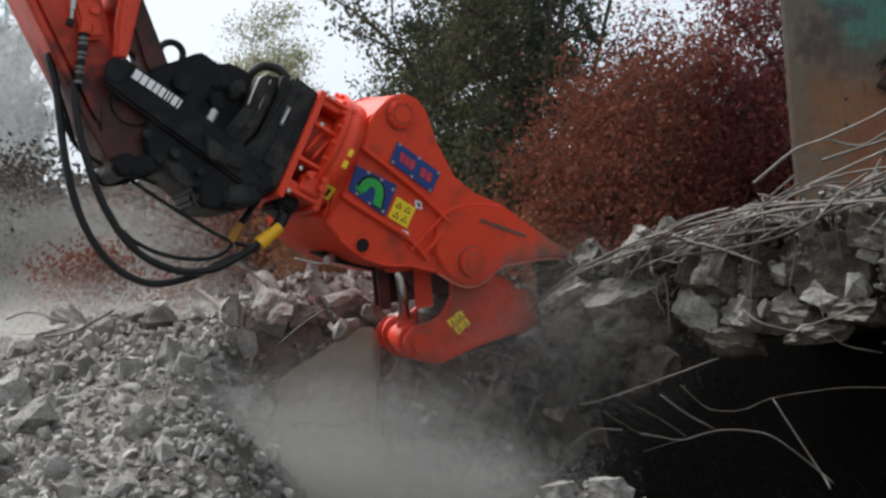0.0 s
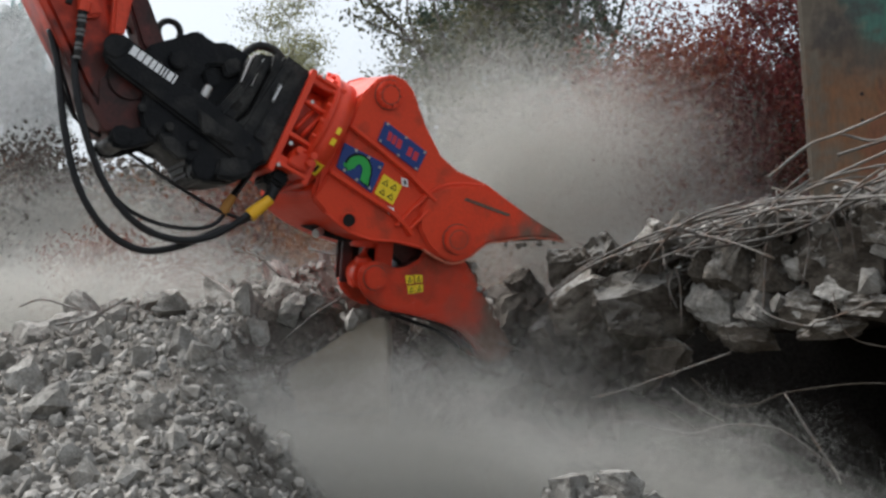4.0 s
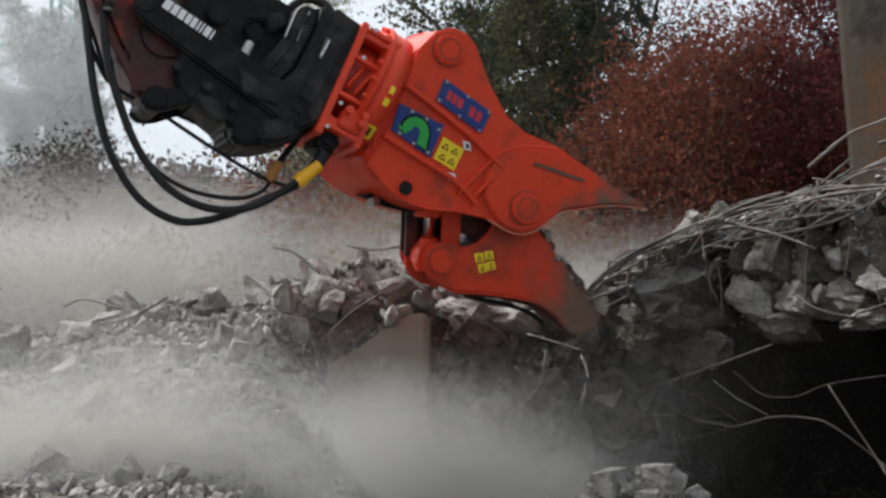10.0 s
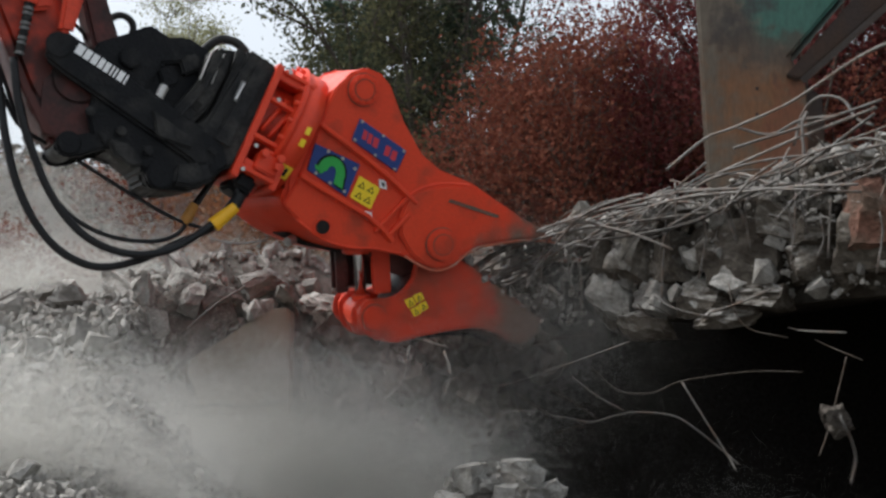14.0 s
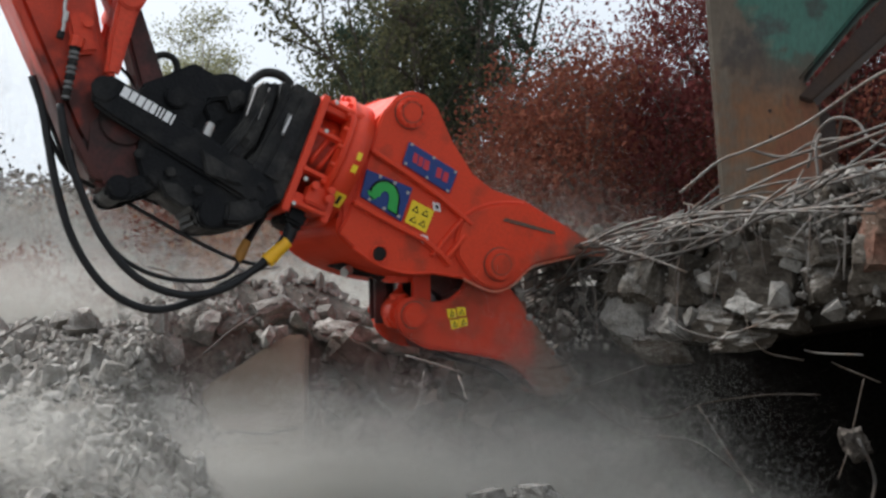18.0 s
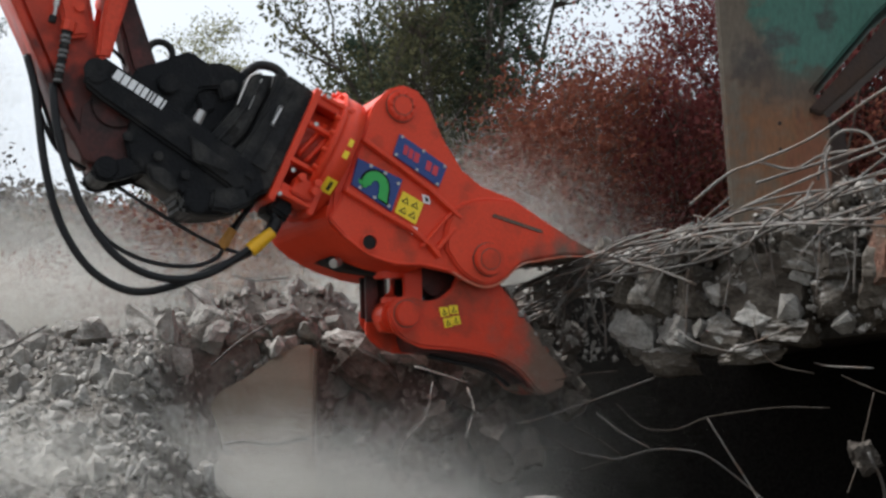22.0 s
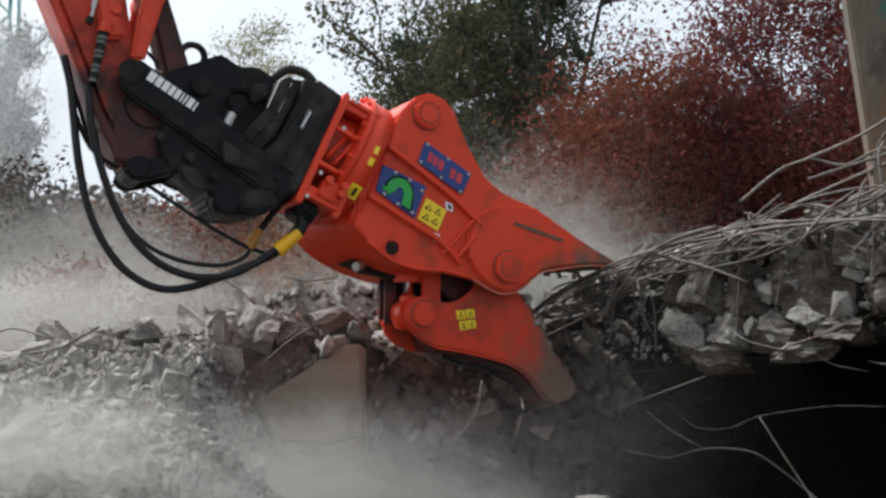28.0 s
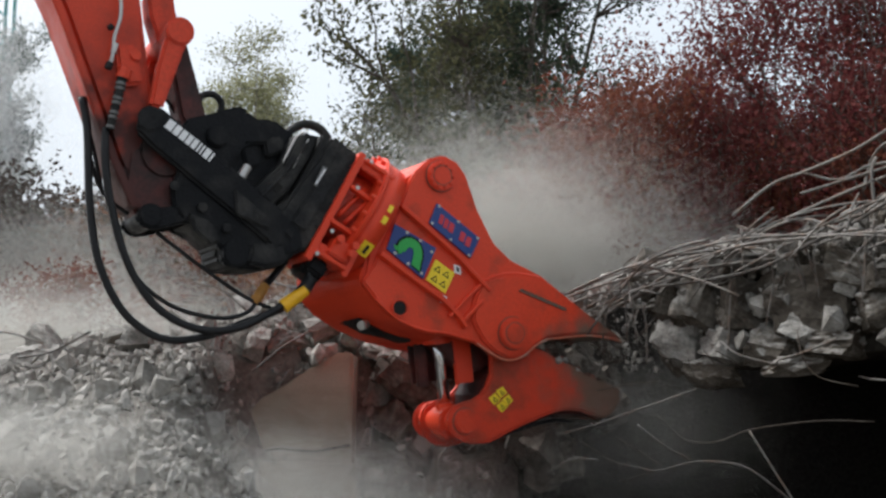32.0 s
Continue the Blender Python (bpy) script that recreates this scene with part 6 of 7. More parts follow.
def make_tree(name, label, base, height, leaf, bark, n, size, seed, stems=1, depth=3, lean=0.1, scatter=0.3, first=0.35, droop=0.2, kids=3, spread=0.6, thick=0.016, slim=0.55, wide=1.0):
    rng = np.random.default_rng(seed)
    tree = thing(name, label, "tree", Matrix.Translation(base), "trees behind the site")
    tubes, ends = [], []
    for s in range(stems):
        d = np.array((rng.normal() * lean, rng.normal() * lean, 1.0))
        o = np.array((rng.normal() * 0.25 * (stems > 1), rng.normal() * 0.25 * (stems > 1), 0))
        trunk = [o]
        steps = 9
        for i in range(steps):
            d = d + rng.normal(size=3) * 0.06 + np.array((0, 0, 0.05))
            d /= np.linalg.norm(d)
            trunk.append(trunk[-1] + d * height / steps)
        tubes.append((trunk, height * thick, height * thick * 0.2))
        for i in range(2, steps + 1):
            if i / steps < first:
                continue
            for k in range(2 if stems > 2 else 3):
                a = rng.uniform(0, math.tau)
                nd = np.array((math.cos(a), math.sin(a), rng.uniform(0.2, 0.9)))
                grow(rng, trunk[i], nd, height * wide * rng.uniform(0.16, 0.30) * (1.15 - 0.5 * i / steps), height * thick * 0.35, depth - 2, tubes, ends, spread, 0.15, kids)
    vs, fs = [], []
    for p, r0, r1 in tubes:
        thick_limb = r0 > 0.03
        v, f = tube_data(p if thick_limb else p[::2] if len(p) % 2 else p[::2] + p[-1:], max(r0, 0.006), 6 if thick_limb else 3, max(r1, 0.004))
        b = len(vs)
        vs.extend(v)
        fs.extend(tuple(b + i for i in q) for q in f)
    part("trunk", mesh_of("trunk", vs, fs, bark, True), bark, tree)
    ends = np.array(ends)
    pick = ends[rng.integers(0, len(ends), n)] + rng.normal(size=(n, 3)) * scatter * np.array((1, 1, 0.7))
    leaf_cloud("crown", pick, size, leaf, tree, rng, droop, slim)
    return tree


def twiggy_limbs(tree, base):
    """Thin bare limbs with single leaves that lean out of the crown."""
    rng = np.random.default_rng(77)
    base = Vector(base)
    vs, fs, leaves = [], [], []
    limbs = ([(0.16, 21.50, 5.63), (-0.40, 21.50, 6.56), (-0.96, 21.40, 7.31), (-1.78, 21.40, 8.04), (-2.03, 21.30, 8.48)], [(-0.40, 21.50, 6.56), (-0.86, 21.60, 7.52), (-0.97, 21.60, 8.26), (-1.23, 21.60, 8.79)],
             [(-0.85, 21.40, 7.16), (-1.45, 21.20, 7.39), (-1.90, 21.20, 7.62)], [(-0.14, 21.50, 6.15), (-0.24, 21.30, 7.13), (-0.45, 21.30, 7.96), (-0.40, 21.30, 8.58)], [(-0.96, 21.40, 7.34), (-1.48, 21.50, 7.91), (-1.58, 21.50, 8.54)])
    for pts in limbs:
        path = smooth_path([Vector(q) - base for q in pts], 8)
        v, f = tube_data(path, 0.03, 5, 0.007)
        b = len(vs)
        vs.extend(v)
        fs.extend(tuple(b + i for i in q) for q in f)
        for q in path[4:]:
            for _ in range(11):
                leaves.append(np.array(q) + rng.normal(size=3) * 0.14)
    part("limb", mesh_of("limb", vs, fs, BARK, True), BARK, tree)
    leaf_cloud("limb_leaves", leaves, 0.11, LEAF_OLIVE, tree, rng, 0.5)


def make_trees():
    g = 0.4
    # the red thicket
    for i, (x, y, h, mt) in enumerate(((2.1, 18.0, 4.5, LEAF_RED), (3.0, 17.0, 5.0, LEAF_RED), (4.1, 18.0, 5.2, LEAF_CRIMSON), (5.4, 17.5, 6.9, LEAF_CRIMSON), (7.2, 18.0, 7.6, LEAF_CRIMSON), (3.6, 19.8, 5.2, LEAF_CRIMSON), (9.0, 18.5, 7.6, LEAF_RED), (6.3, 19.2, 7.6, LEAF_CRIMSON), (8.1, 17.4, 7.2, LEAF_CRIMSON),
                                        (2.4, 17.6, 3.6, LEAF_RED), (4.8, 17.4, 4.0, LEAF_RED), (6.6, 17.2, 4.4, LEAF_RED), (1.2, 17.6, 2.8, LEAF_RUSSET))):
        make_tree("red_tree", "dense red autumn tree with thin dark stems", (x, y, g), h, mt, BARK, 27000 if h > 6 else 18500, 0.072, 100 + i, stems=5, depth=3, lean=0.16, scatter=0.24, first=0.12, thick=0.006)
    # dark and olive trees in the middle
    for i, (x, y, h, mt, n) in enumerate(((0.5, 22.0, 7.2, LEAF_OLIVE, 8000), (1.3, 21.5, 9.4, LEAF_OLIVE, 10000), (2.1, 23.0, 11.5, LEAF_DARK, 9000), (1.3, 25.0, 9.6, LEAF_DARK, 8000), (2.7, 26.0, 12.0, LEAF_DARK, 8000), (-0.2, 25.5, 6.6, LEAF_DARK, 8000))):
        tree = make_tree("broadleaf_tree", "tall olive-green tree with thinning autumn leaves", (x, y, g), h, mt, BARK, n, 0.095, 140 + i, stems=2, depth=3, lean=0.06, scatter=0.30, first=0.3, thick=0.009, wide=0.52)
        if i == 1:
            twiggy_limbs(tree, (x, y, g))
    for i, (x, y, h) in enumerate(((-0.9, 19.5, 3.6), (0.3, 19.0, 3.2), (-2.2, 21.0, 3.4))):
        make_tree("russet_shrub", "brown and olive shrub below the trees", (x, y, g), h, LEAF_RUSSET, BARK, 5000, 0.09, 160 + i, stems=5, depth=3, lean=0.25, scatter=0.35, first=0.1, thick=0.006)
    # far trees, their yellow-green leaves paled with painted haze
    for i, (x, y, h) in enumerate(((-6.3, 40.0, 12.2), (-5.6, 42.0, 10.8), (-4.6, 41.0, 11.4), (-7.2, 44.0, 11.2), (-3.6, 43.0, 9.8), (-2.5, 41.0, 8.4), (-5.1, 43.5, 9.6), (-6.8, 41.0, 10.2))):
        make_tree("birch_tree", "distant yellow-green birch with a narrow crown", (x, y, g), h, LEAF_YELLOW_HAZE, BARK_PALE, 11000, 0.10, 180 + i, stems=2, depth=3, lean=0.03, scatter=0.34, first=0.2, thick=0.006, wide=0.36)
    # the pines; the two far ones carry haze in their needle colour
    for i, (x, y, h, mt) in enumerate(((-11.3, 30.0, 8.8, NEEDLE_HAZE), (-13.6, 33.0, 9.5, NEEDLE_HAZE), (2.3, 24.0, 11.0, NEEDLE), (0.7, 27.0, 8.4, NEEDLE))):
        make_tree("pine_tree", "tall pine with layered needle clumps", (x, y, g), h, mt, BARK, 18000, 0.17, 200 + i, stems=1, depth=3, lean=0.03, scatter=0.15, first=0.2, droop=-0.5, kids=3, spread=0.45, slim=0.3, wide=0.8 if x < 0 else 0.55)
    make_tree("red_shrub", "bright red shrub behind the rubble", (-5.6, 19.0, g), 2.6, LEAF_RED, BARK, 9000, 0.08, 240, stems=6, depth=3, lean=0.25, scatter=0.22, first=0.05, thick=0.006)
    # scrub along the foot of the wood
    for i in range(11):
        make_tree("red_scrub", "low reddish-brown scrub along the wood", (-12.2 + 1.2 * i, 23.6 + 0.9 * (i % 3), g), 3.9 + 0.4 * (i % 2), (LEAF_RUSSET, LEAF_DULL, LEAF_RED, LEAF_DULL)[i % 4], BARK, 15000, 0.115, 220 + i, stems=5, depth=3, lean=0.2, scatter=0.34, first=0.05, thick=0.006)


make_trees()


def far_wood():
    """The dark mass of woodland far behind, one uneven bank of leaves."""
    rng = np.random.default_rng(9)
    n = 85000
    x = rng.uniform(-26, 34, n)
    y = rng.uniform(50, 62, n)
    top = 6.4 + 2.0 * np.clip((-3 - x) / 5, 0, 1) + 0.6 * np.sin(x * 0.31) + 0.5 * np.sin(x * 0.83 + 1) + 3.6 * np.clip((x + 4) / 5, 0, 1) + 4.0 * np.clip((x - 6) / 3, 0, 1)
    z = 0.2 + top * rng.random(n) ** 0.8
    bank = thing("far_wood", "distant hazy bank of woodland", "wood", kind="stuff")
    leaf_cloud("leaves", np.stack([x, y, z], 1), 0.42, LEAF_DULL, bank, rng)


far_wood()


def make_crane():
    c = thing("tower_crane", "distant blue-green lattice crane mast", "crane")
    x, y = -14.3, 38.0
    for dx, dy in ((0, 0), (0.8, 0), (0, 0.8), (0.8, 0.8)):
        part("mast_leg", rod((x + dx, y + dy, 0.3), (x + dx, y + dy, 14), 0.06, n=6), CRANE, c)
    for k in range(17):
        z = 0.3 + 0.8 * k
        part("brace", rod((x, y, z), (x + 0.8, y, z + 0.8), 0.035, n=5), CRANE, c)
        part("brace", rod((x + 0.8, y, z), (x, y, z + 0.8), 0.035, n=5), CRANE, c)
    part("jib", rod((x - 2, y, 10.6), (x + 0.9, y, 11.1), 0.08, n=6), CRANE, c)
    part("jib", rod((x - 2, y, 11.3), (x + 0.9, y, 11.2), 0.08, n=6), CRANE, c)


make_crane()

# ---------------------------------------------------------------- dust
def dust_mesh(name, seed, n, radii, size, puffs=12, soft=0.6, thin=0.0005, material=None):
    """Dust in the air: a great many hair-fine threads of grains gathered in billows."""
    rng = np.random.default_rng(seed)
    level = np.zeros((1, 3))
    reach = 0.62
    for kids in (puffs, 6, 5, 4):
        step = rng.normal(size=(len(level), kids, 3))
        step *= (reach * rng.uniform(0.35, 1.0, (len(level), kids)) / np.linalg.norm(step, axis=2))[:, :, None]
        level = (level[:, None, :] + step).reshape(-1, 3)
        reach *= soft
    weight = rng.uniform(0.2, 1.0, len(level)) ** 2
    k = rng.choice(len(level), n, p=weight / weight.sum())
    ball = rng.normal(size=(n, 3))
    ball *= (rng.uniform(0, 1, n) ** 0.9 / np.linalg.norm(ball, axis=1))[:, None]
    p = (level[k] + ball * reach * 4.2) * np.array(radii)
    d = rng.normal(size=(n, 3))
    d /= np.linalg.norm(d, axis=1)[:, None]
    e = np.cross(d, rng.normal(size=(n, 3)))
    e *= (thin * 0.5 / (np.linalg.norm(e, axis=1) + 1e-9))[:, None]
    d *= size * rng.uniform(0.6, 1.4, (n, 1))
    p = p - d * 0.4
    v = np.stack([p - e, p + e, p + d], 1).reshape(-1, 3)
    me = bpy.data.meshes.new(name)
    me.vertices.add(3 * n)
    me.vertices.foreach_set("co", v.ravel())
    me.loops.add(3 * n)
    me.loops.foreach_set("vertex_index", np.arange(3 * n))
    me.polygons.add(n)
    me.polygons.foreach_set("loop_start", np.arange(n) * 3)
    me.polygons.foreach_set("loop_total", np.full(n, 3))
    me.materials.append(material or DUST)
    me.update(calc_edges=True)
    return me


def dust(name, me, label):
    return tagged(new(name, me), label, "dust", "drifting dust", "stuff")


dust_clouds = []


def make_dust():
    low = dust_mesh("low_dust", 1, 230000, (1.95, 0.75, 0.82), 0.42, thin=0.00021)
    haze = dust_mesh("haze", 2, 90000, (4.6, 1.3, 1.35), 0.6, 26, thin=0.00050)
    far_haze = dust_mesh("haze", 12, 90000, (4.6, 1.3, 1.0), 0.6, 26, thin=0.00026)
    puff = dust_mesh("puff", 3, 120000, (1.85, 0.85, 1.45), 0.46, 14, thin=0.0016, material=DUST_FRESH)
    thin = dust_mesh("thin_puff", 7, 110000, (2.4, 0.9, 1.6), 0.7, 22, 0.75, thin=0.0006)
    wisp = dust_mesh("wisp", 6, 36000, (0.34, 0.3, 0.5), 0.22, 7, 0.72, thin=0.0004, material=DUST_FRESH)
    veil = dust_mesh("veil", 4, 90000, (5.8, 1.0, 4.6), 0.9, 30, thin=0.0017, material=DUST_FRESH)
    mist = dust_mesh("mist", 9, 80000, (6.2, 1.0, 2.2), 0.9, 30, thin=0.0013)
    jaw_dust = dust_mesh("jaw_dust", 15, 40000, (0.62, 0.40, 0.5), 0.26, 7, 0.85, thin=0.00007)
    tumbling = dust_mesh("tumbling_dust", 21, 90000, (0.95, 0.40, 0.72), 0.2, 11, 0.85, thin=0.00022)
    lab_low, lab_haze, lab_puff = "pale grey dust drifting low over the rubble", "thin grey dust haze hanging behind the machine", "thick pale puff of concrete dust"
    plan = (
        ("low_dust", low, lab_low, ((0.0, -0.95, 6.9, 0.85), (2.0, -0.8, 6.9, 0.88), (3.5, -0.6, 6.9, 0.9), (5.5, -0.7, 6.8, 0.95), (9.0, -0.7, 6.8, 0.8), (10.5, -0.9, 6.8, 0.8), (13.0, -0.8, 6.8, 0.95), (16.5, -0.6, 6.9, 0.85), (20.0, -0.7, 6.9, 0.85), (22.0, -0.8, 6.9, 0.72), (25.0, -0.6, 6.9, 0.88), (28.0, -0.8, 7.0, 0.76), (30.0, -1.05, 7.0, 0.68), (32.0, -1.0, 7.0, 0.64))),
        ("low_dust", low, lab_low, ((0.0, -3.4, 6.4, -0.4), (3.5, -3.0, 6.4, 0.0), (5.5, -2.1, 5.7, 0.95), (9.0, -2.0, 5.7, 1.0), (13.0, -2.0, 5.7, 0.95), (17.0, -2.2, 6.0, 0.9), (19.0, -2.3, 6.0, 0.78), (22.0, -2.3, 6.0, 0.72), (25.0, -2.1, 6.0, 0.95), (28.0, -2.2, 6.0, 0.9), (32.0, -2.4, 6.2, 0.85))),
        ("low_dust", low, lab_low, ((0.0, -0.3, 7.0, -0.6), (2.1, 0.2, 7.0, -0.5), (2.7, 1.0, 7.0, 0.6), (3.3, 1.3, 7.0, 0.6), (5.5, -0.7, 7.2, 0.6), (9.0, -0.9, 7.2, 0.7), (12.0, -0.7, 7.2, 0.4), (15.5, 0.2, 7.0, 0.2), (16.5, 0.75, 7.0, 0.62), (17.1, 0.75, 7.0, 0.66), (17.9, 0.7, 7.0, 0.65), (19.0, 0.35, 7.1, 0.75), (20.0, 0.1, 7.1, 0.6), (22.0, -0.4, 7.2, 0.45), (25.0, -0.6, 7.2, 0.3), (28.0, -0.5, 7.2, 0.15), (32.0, -0.4, 7.2, 0.1))),
        ("dust_haze", haze, lab_haze, ((0.0, -3.6, 12.6, 1.5), (3.5, -3.7, 12.6, 1.8), (6.0, -3.8, 12.6, 2.2), (10.0, -3.8, 12.6, 2.3), (14.0, -3.6, 12.6, 1.9), (17.0, -3.7, 12.6, 2.0), (22.0, -3.8, 12.6, 2.2), (28.0, -3.8, 12.6, 2.0), (32.0, -3.8, 12.6, 1.8))),
        ("dust_haze", far_haze, lab_haze, ((0.0, 3.4, 15.6, 1.6), (1.4, 3.4, 15.6, 1.6), (2.4, 3.2, 15.6, 2.9), (3.5, 3.0, 15.6, 3.0), (6.0, 2.8, 15.6, 2.7), (9.0, 2.6, 15.6, 2.5), (14.0, 2.4, 15.6, 1.9), (19.0, 2.4, 15.6, 2.3), (23.0, 2.0, 15.6, 2.2), (28.0, 2.2, 15.6, 2.7), (32.0, 2.2, 15.6, 3.1))),
        ("dust_mist", mist, "thin grey mist between the site and the far trees", ((0.0, -7.4, 22.5, 3.0), (16.0, -7.2, 22.5, 3.3), (32.0, -7.4, 22.5, 3.0))),
        ("dust_veil", veil, "thin grey mist between the site and the far trees", ((0.0, -12.0, 26.0, 6.6), (16.0, -11.8, 26.0, 6.8), (32.0, -12.0, 26.0, 6.6))),
        ("dust_puff", puff, lab_puff, ((0.0, 3.6, 15.4, 1.0), (1.2, 3.7, 15.4, 1.5), (1.5, 3.4, 15.4, 2.4), (1.8, 3.1, 15.4, 3.7), (2.1, 2.8, 15.4, 4.55), (2.5, 2.3, 15.8, 5.8), (2.9, 1.7, 16.8, 8.2), (3.5, 0.8, 19.0, 12.0), (5.5, -1.0, 26.0, 20.0), (32.0, -6.0, 45.0, 34.0))),
        ("dust_puff", puff, lab_puff, ((0.0, 2.0, 15.2, 0.5), (1.3, 1.9, 15.2, 0.9), (1.8, 1.6, 15.2, 2.3), (2.1, 1.5, 15.2, 3.0), (2.6, 2.0, 15.2, 2.6), (3.0, 2.5, 15.2, 2.15), (3.5, 2.7, 15.2, 1.9), (4.6, 2.6, 15.4, 1.5), (5.6, 2.4, 15.4, 1.1), (8.0, 2.0, 15.4, 0.2), (32.0, 0.3, 15.4, -0.6))),
        ("dust_puff", thin, "thin grey puff of dust behind the slab", ((0.0, 4.4, 15.3, 0.9), (1.5, 4.2, 15.3, 1.5), (1.9, 3.6, 15.3, 2.9), (2.4, 2.4, 15.3, 4.4), (3.0, 1.5, 15.3, 4.9), (3.5, 1.2, 15.3, 4.8), (4.5, 2.2, 15.3, 3.2), (5.3, 3.0, 15.3, 2.6), (6.0, 2.7, 15.3, 3.1), (7.0, 2.0, 15.3, 3.6), (7.6, 1.6, 15.3, 3.3), (9.0, 0.7, 15.6, 1.6), (11.0, -0.6, 16.0, 1.8), (14.0, -1.6, 16.0, 1.0), (32.0, -2.6, 16.0, 0.4))),
        ("dust_puff", thin, "thin grey puff of dust behind the slab", ((0.0, 2.6, 15.3, 0.7), (7.5, 2.4, 15.3, 1.0), (8.5, 1.9, 15.3, 1.5), (9.5, 2.2, 15.3, 1.4), (12.0, 2.2, 15.3, 1.0), (15.0, 1.9, 15.3, 1.4), (16.5, 1.5, 15.3, 3.8), (17.3, 1.0, 15.4, 2.8), (18.5, 0.4, 15.6, 1.6), (22.0, -0.6, 16.0, 0.8), (32.0, -1.0, 16.0, 0.4))),
        ("dust_puff", thin, "thin grey puff of dust behind the slab", ((0.0, 3.0, 15.3, 0.6), (16.8, 2.9, 15.3, 0.9), (18.0, 2.9, 15.3, 2.0), (19.0, 2.7, 15.3, 2.8), (20.0, 2.3, 15.3, 3.0), (21.0, 1.8, 15.3, 3.1), (23.0, 1.3, 15.3, 2.4), (25.0, 1.0, 15.3, 2.1), (27.5, 1.3, 15.3, 2.7), (30.0, 1.6, 15.3, 2.7), (32.0, 1.6, 15.3, 3.5))),
        ("jaw_dust", jaw_dust, "small grey dust cloud where the jaws bite", ((0.0, 0.62, 7.8, 1.7), (1.5, 0.6, 7.8, 1.5), (3.0, 0.5, 7.9, 1.2), (4.5, 0.6, 7.9, 1.6), (5.5, 0.75, 7.8, 1.95), (7.5, 0.75, 7.8, 1.85), (9.0, 0.6, 7.8, 1.3), (11.0, 1.1, 7.8, 1.2), (13.0, 1.17, 7.8, 1.65), (14.5, 1.2, 7.8, 1.6), (16.5, 1.2, 7.7, 1.3), (18.0, 1.1, 7.7, 1.4), (19.0, 1.2, 7.7, 1.75), (20.0, 1.1, 7.7, 1.6), (22.0, 0.9, 7.8, 1.1), (25.0, 1.2, 7.7, 1.7), (28.0, 1.0, 7.8, 1.2), (29.5, 1.2, 7.9, 1.2), (30.5, 1.45, 8.4, 1.2), (32.0, 1.5, 8.4, 1.35))),
        ("tumbling_dust", tumbling, "clumpy grey dust tumbling down under the broken slab", ((0.0, 2.2, 7.4, -0.6), (15.2, 2.1, 7.4, -0.3), (16.0, 1.7, 7.4, 1.0), (16.5, 1.55, 7.4, 1.25), (17.0, 1.5, 7.4, 1.22), (17.6, 1.3, 7.4, 1.0), (18.3, 1.05, 7.4, 0.75), (19.2, 0.9, 7.4, 0.3), (21.0, 0.8, 7.4, -0.5), (32.0, 0.6, 7.4, -0.7))),
        ("dust_wisp", wisp, "small rising wisp of white dust", ((0.0, 1.9, 13.0, 0.8), (24.2, 1.9, 13.0, 1.2), (24.6, 1.7, 13.0, 2.6), (25.0, 1.68, 13.0, 3.3), (25.5, 1.5, 13.0, 3.65), (26.2, 1.4, 13.0, 3.3), (27.0, 1.6, 13.2, 2.0), (28.0, 1.4, 13.4, 0.9), (32.0, 1.2, 13.4, 0.2))),
    )
    for name, me, label, rows in plan:
        dust_clouds.append((dust(name, me, label), [(r[0], r[1:]) for r in rows]))


make_dust()

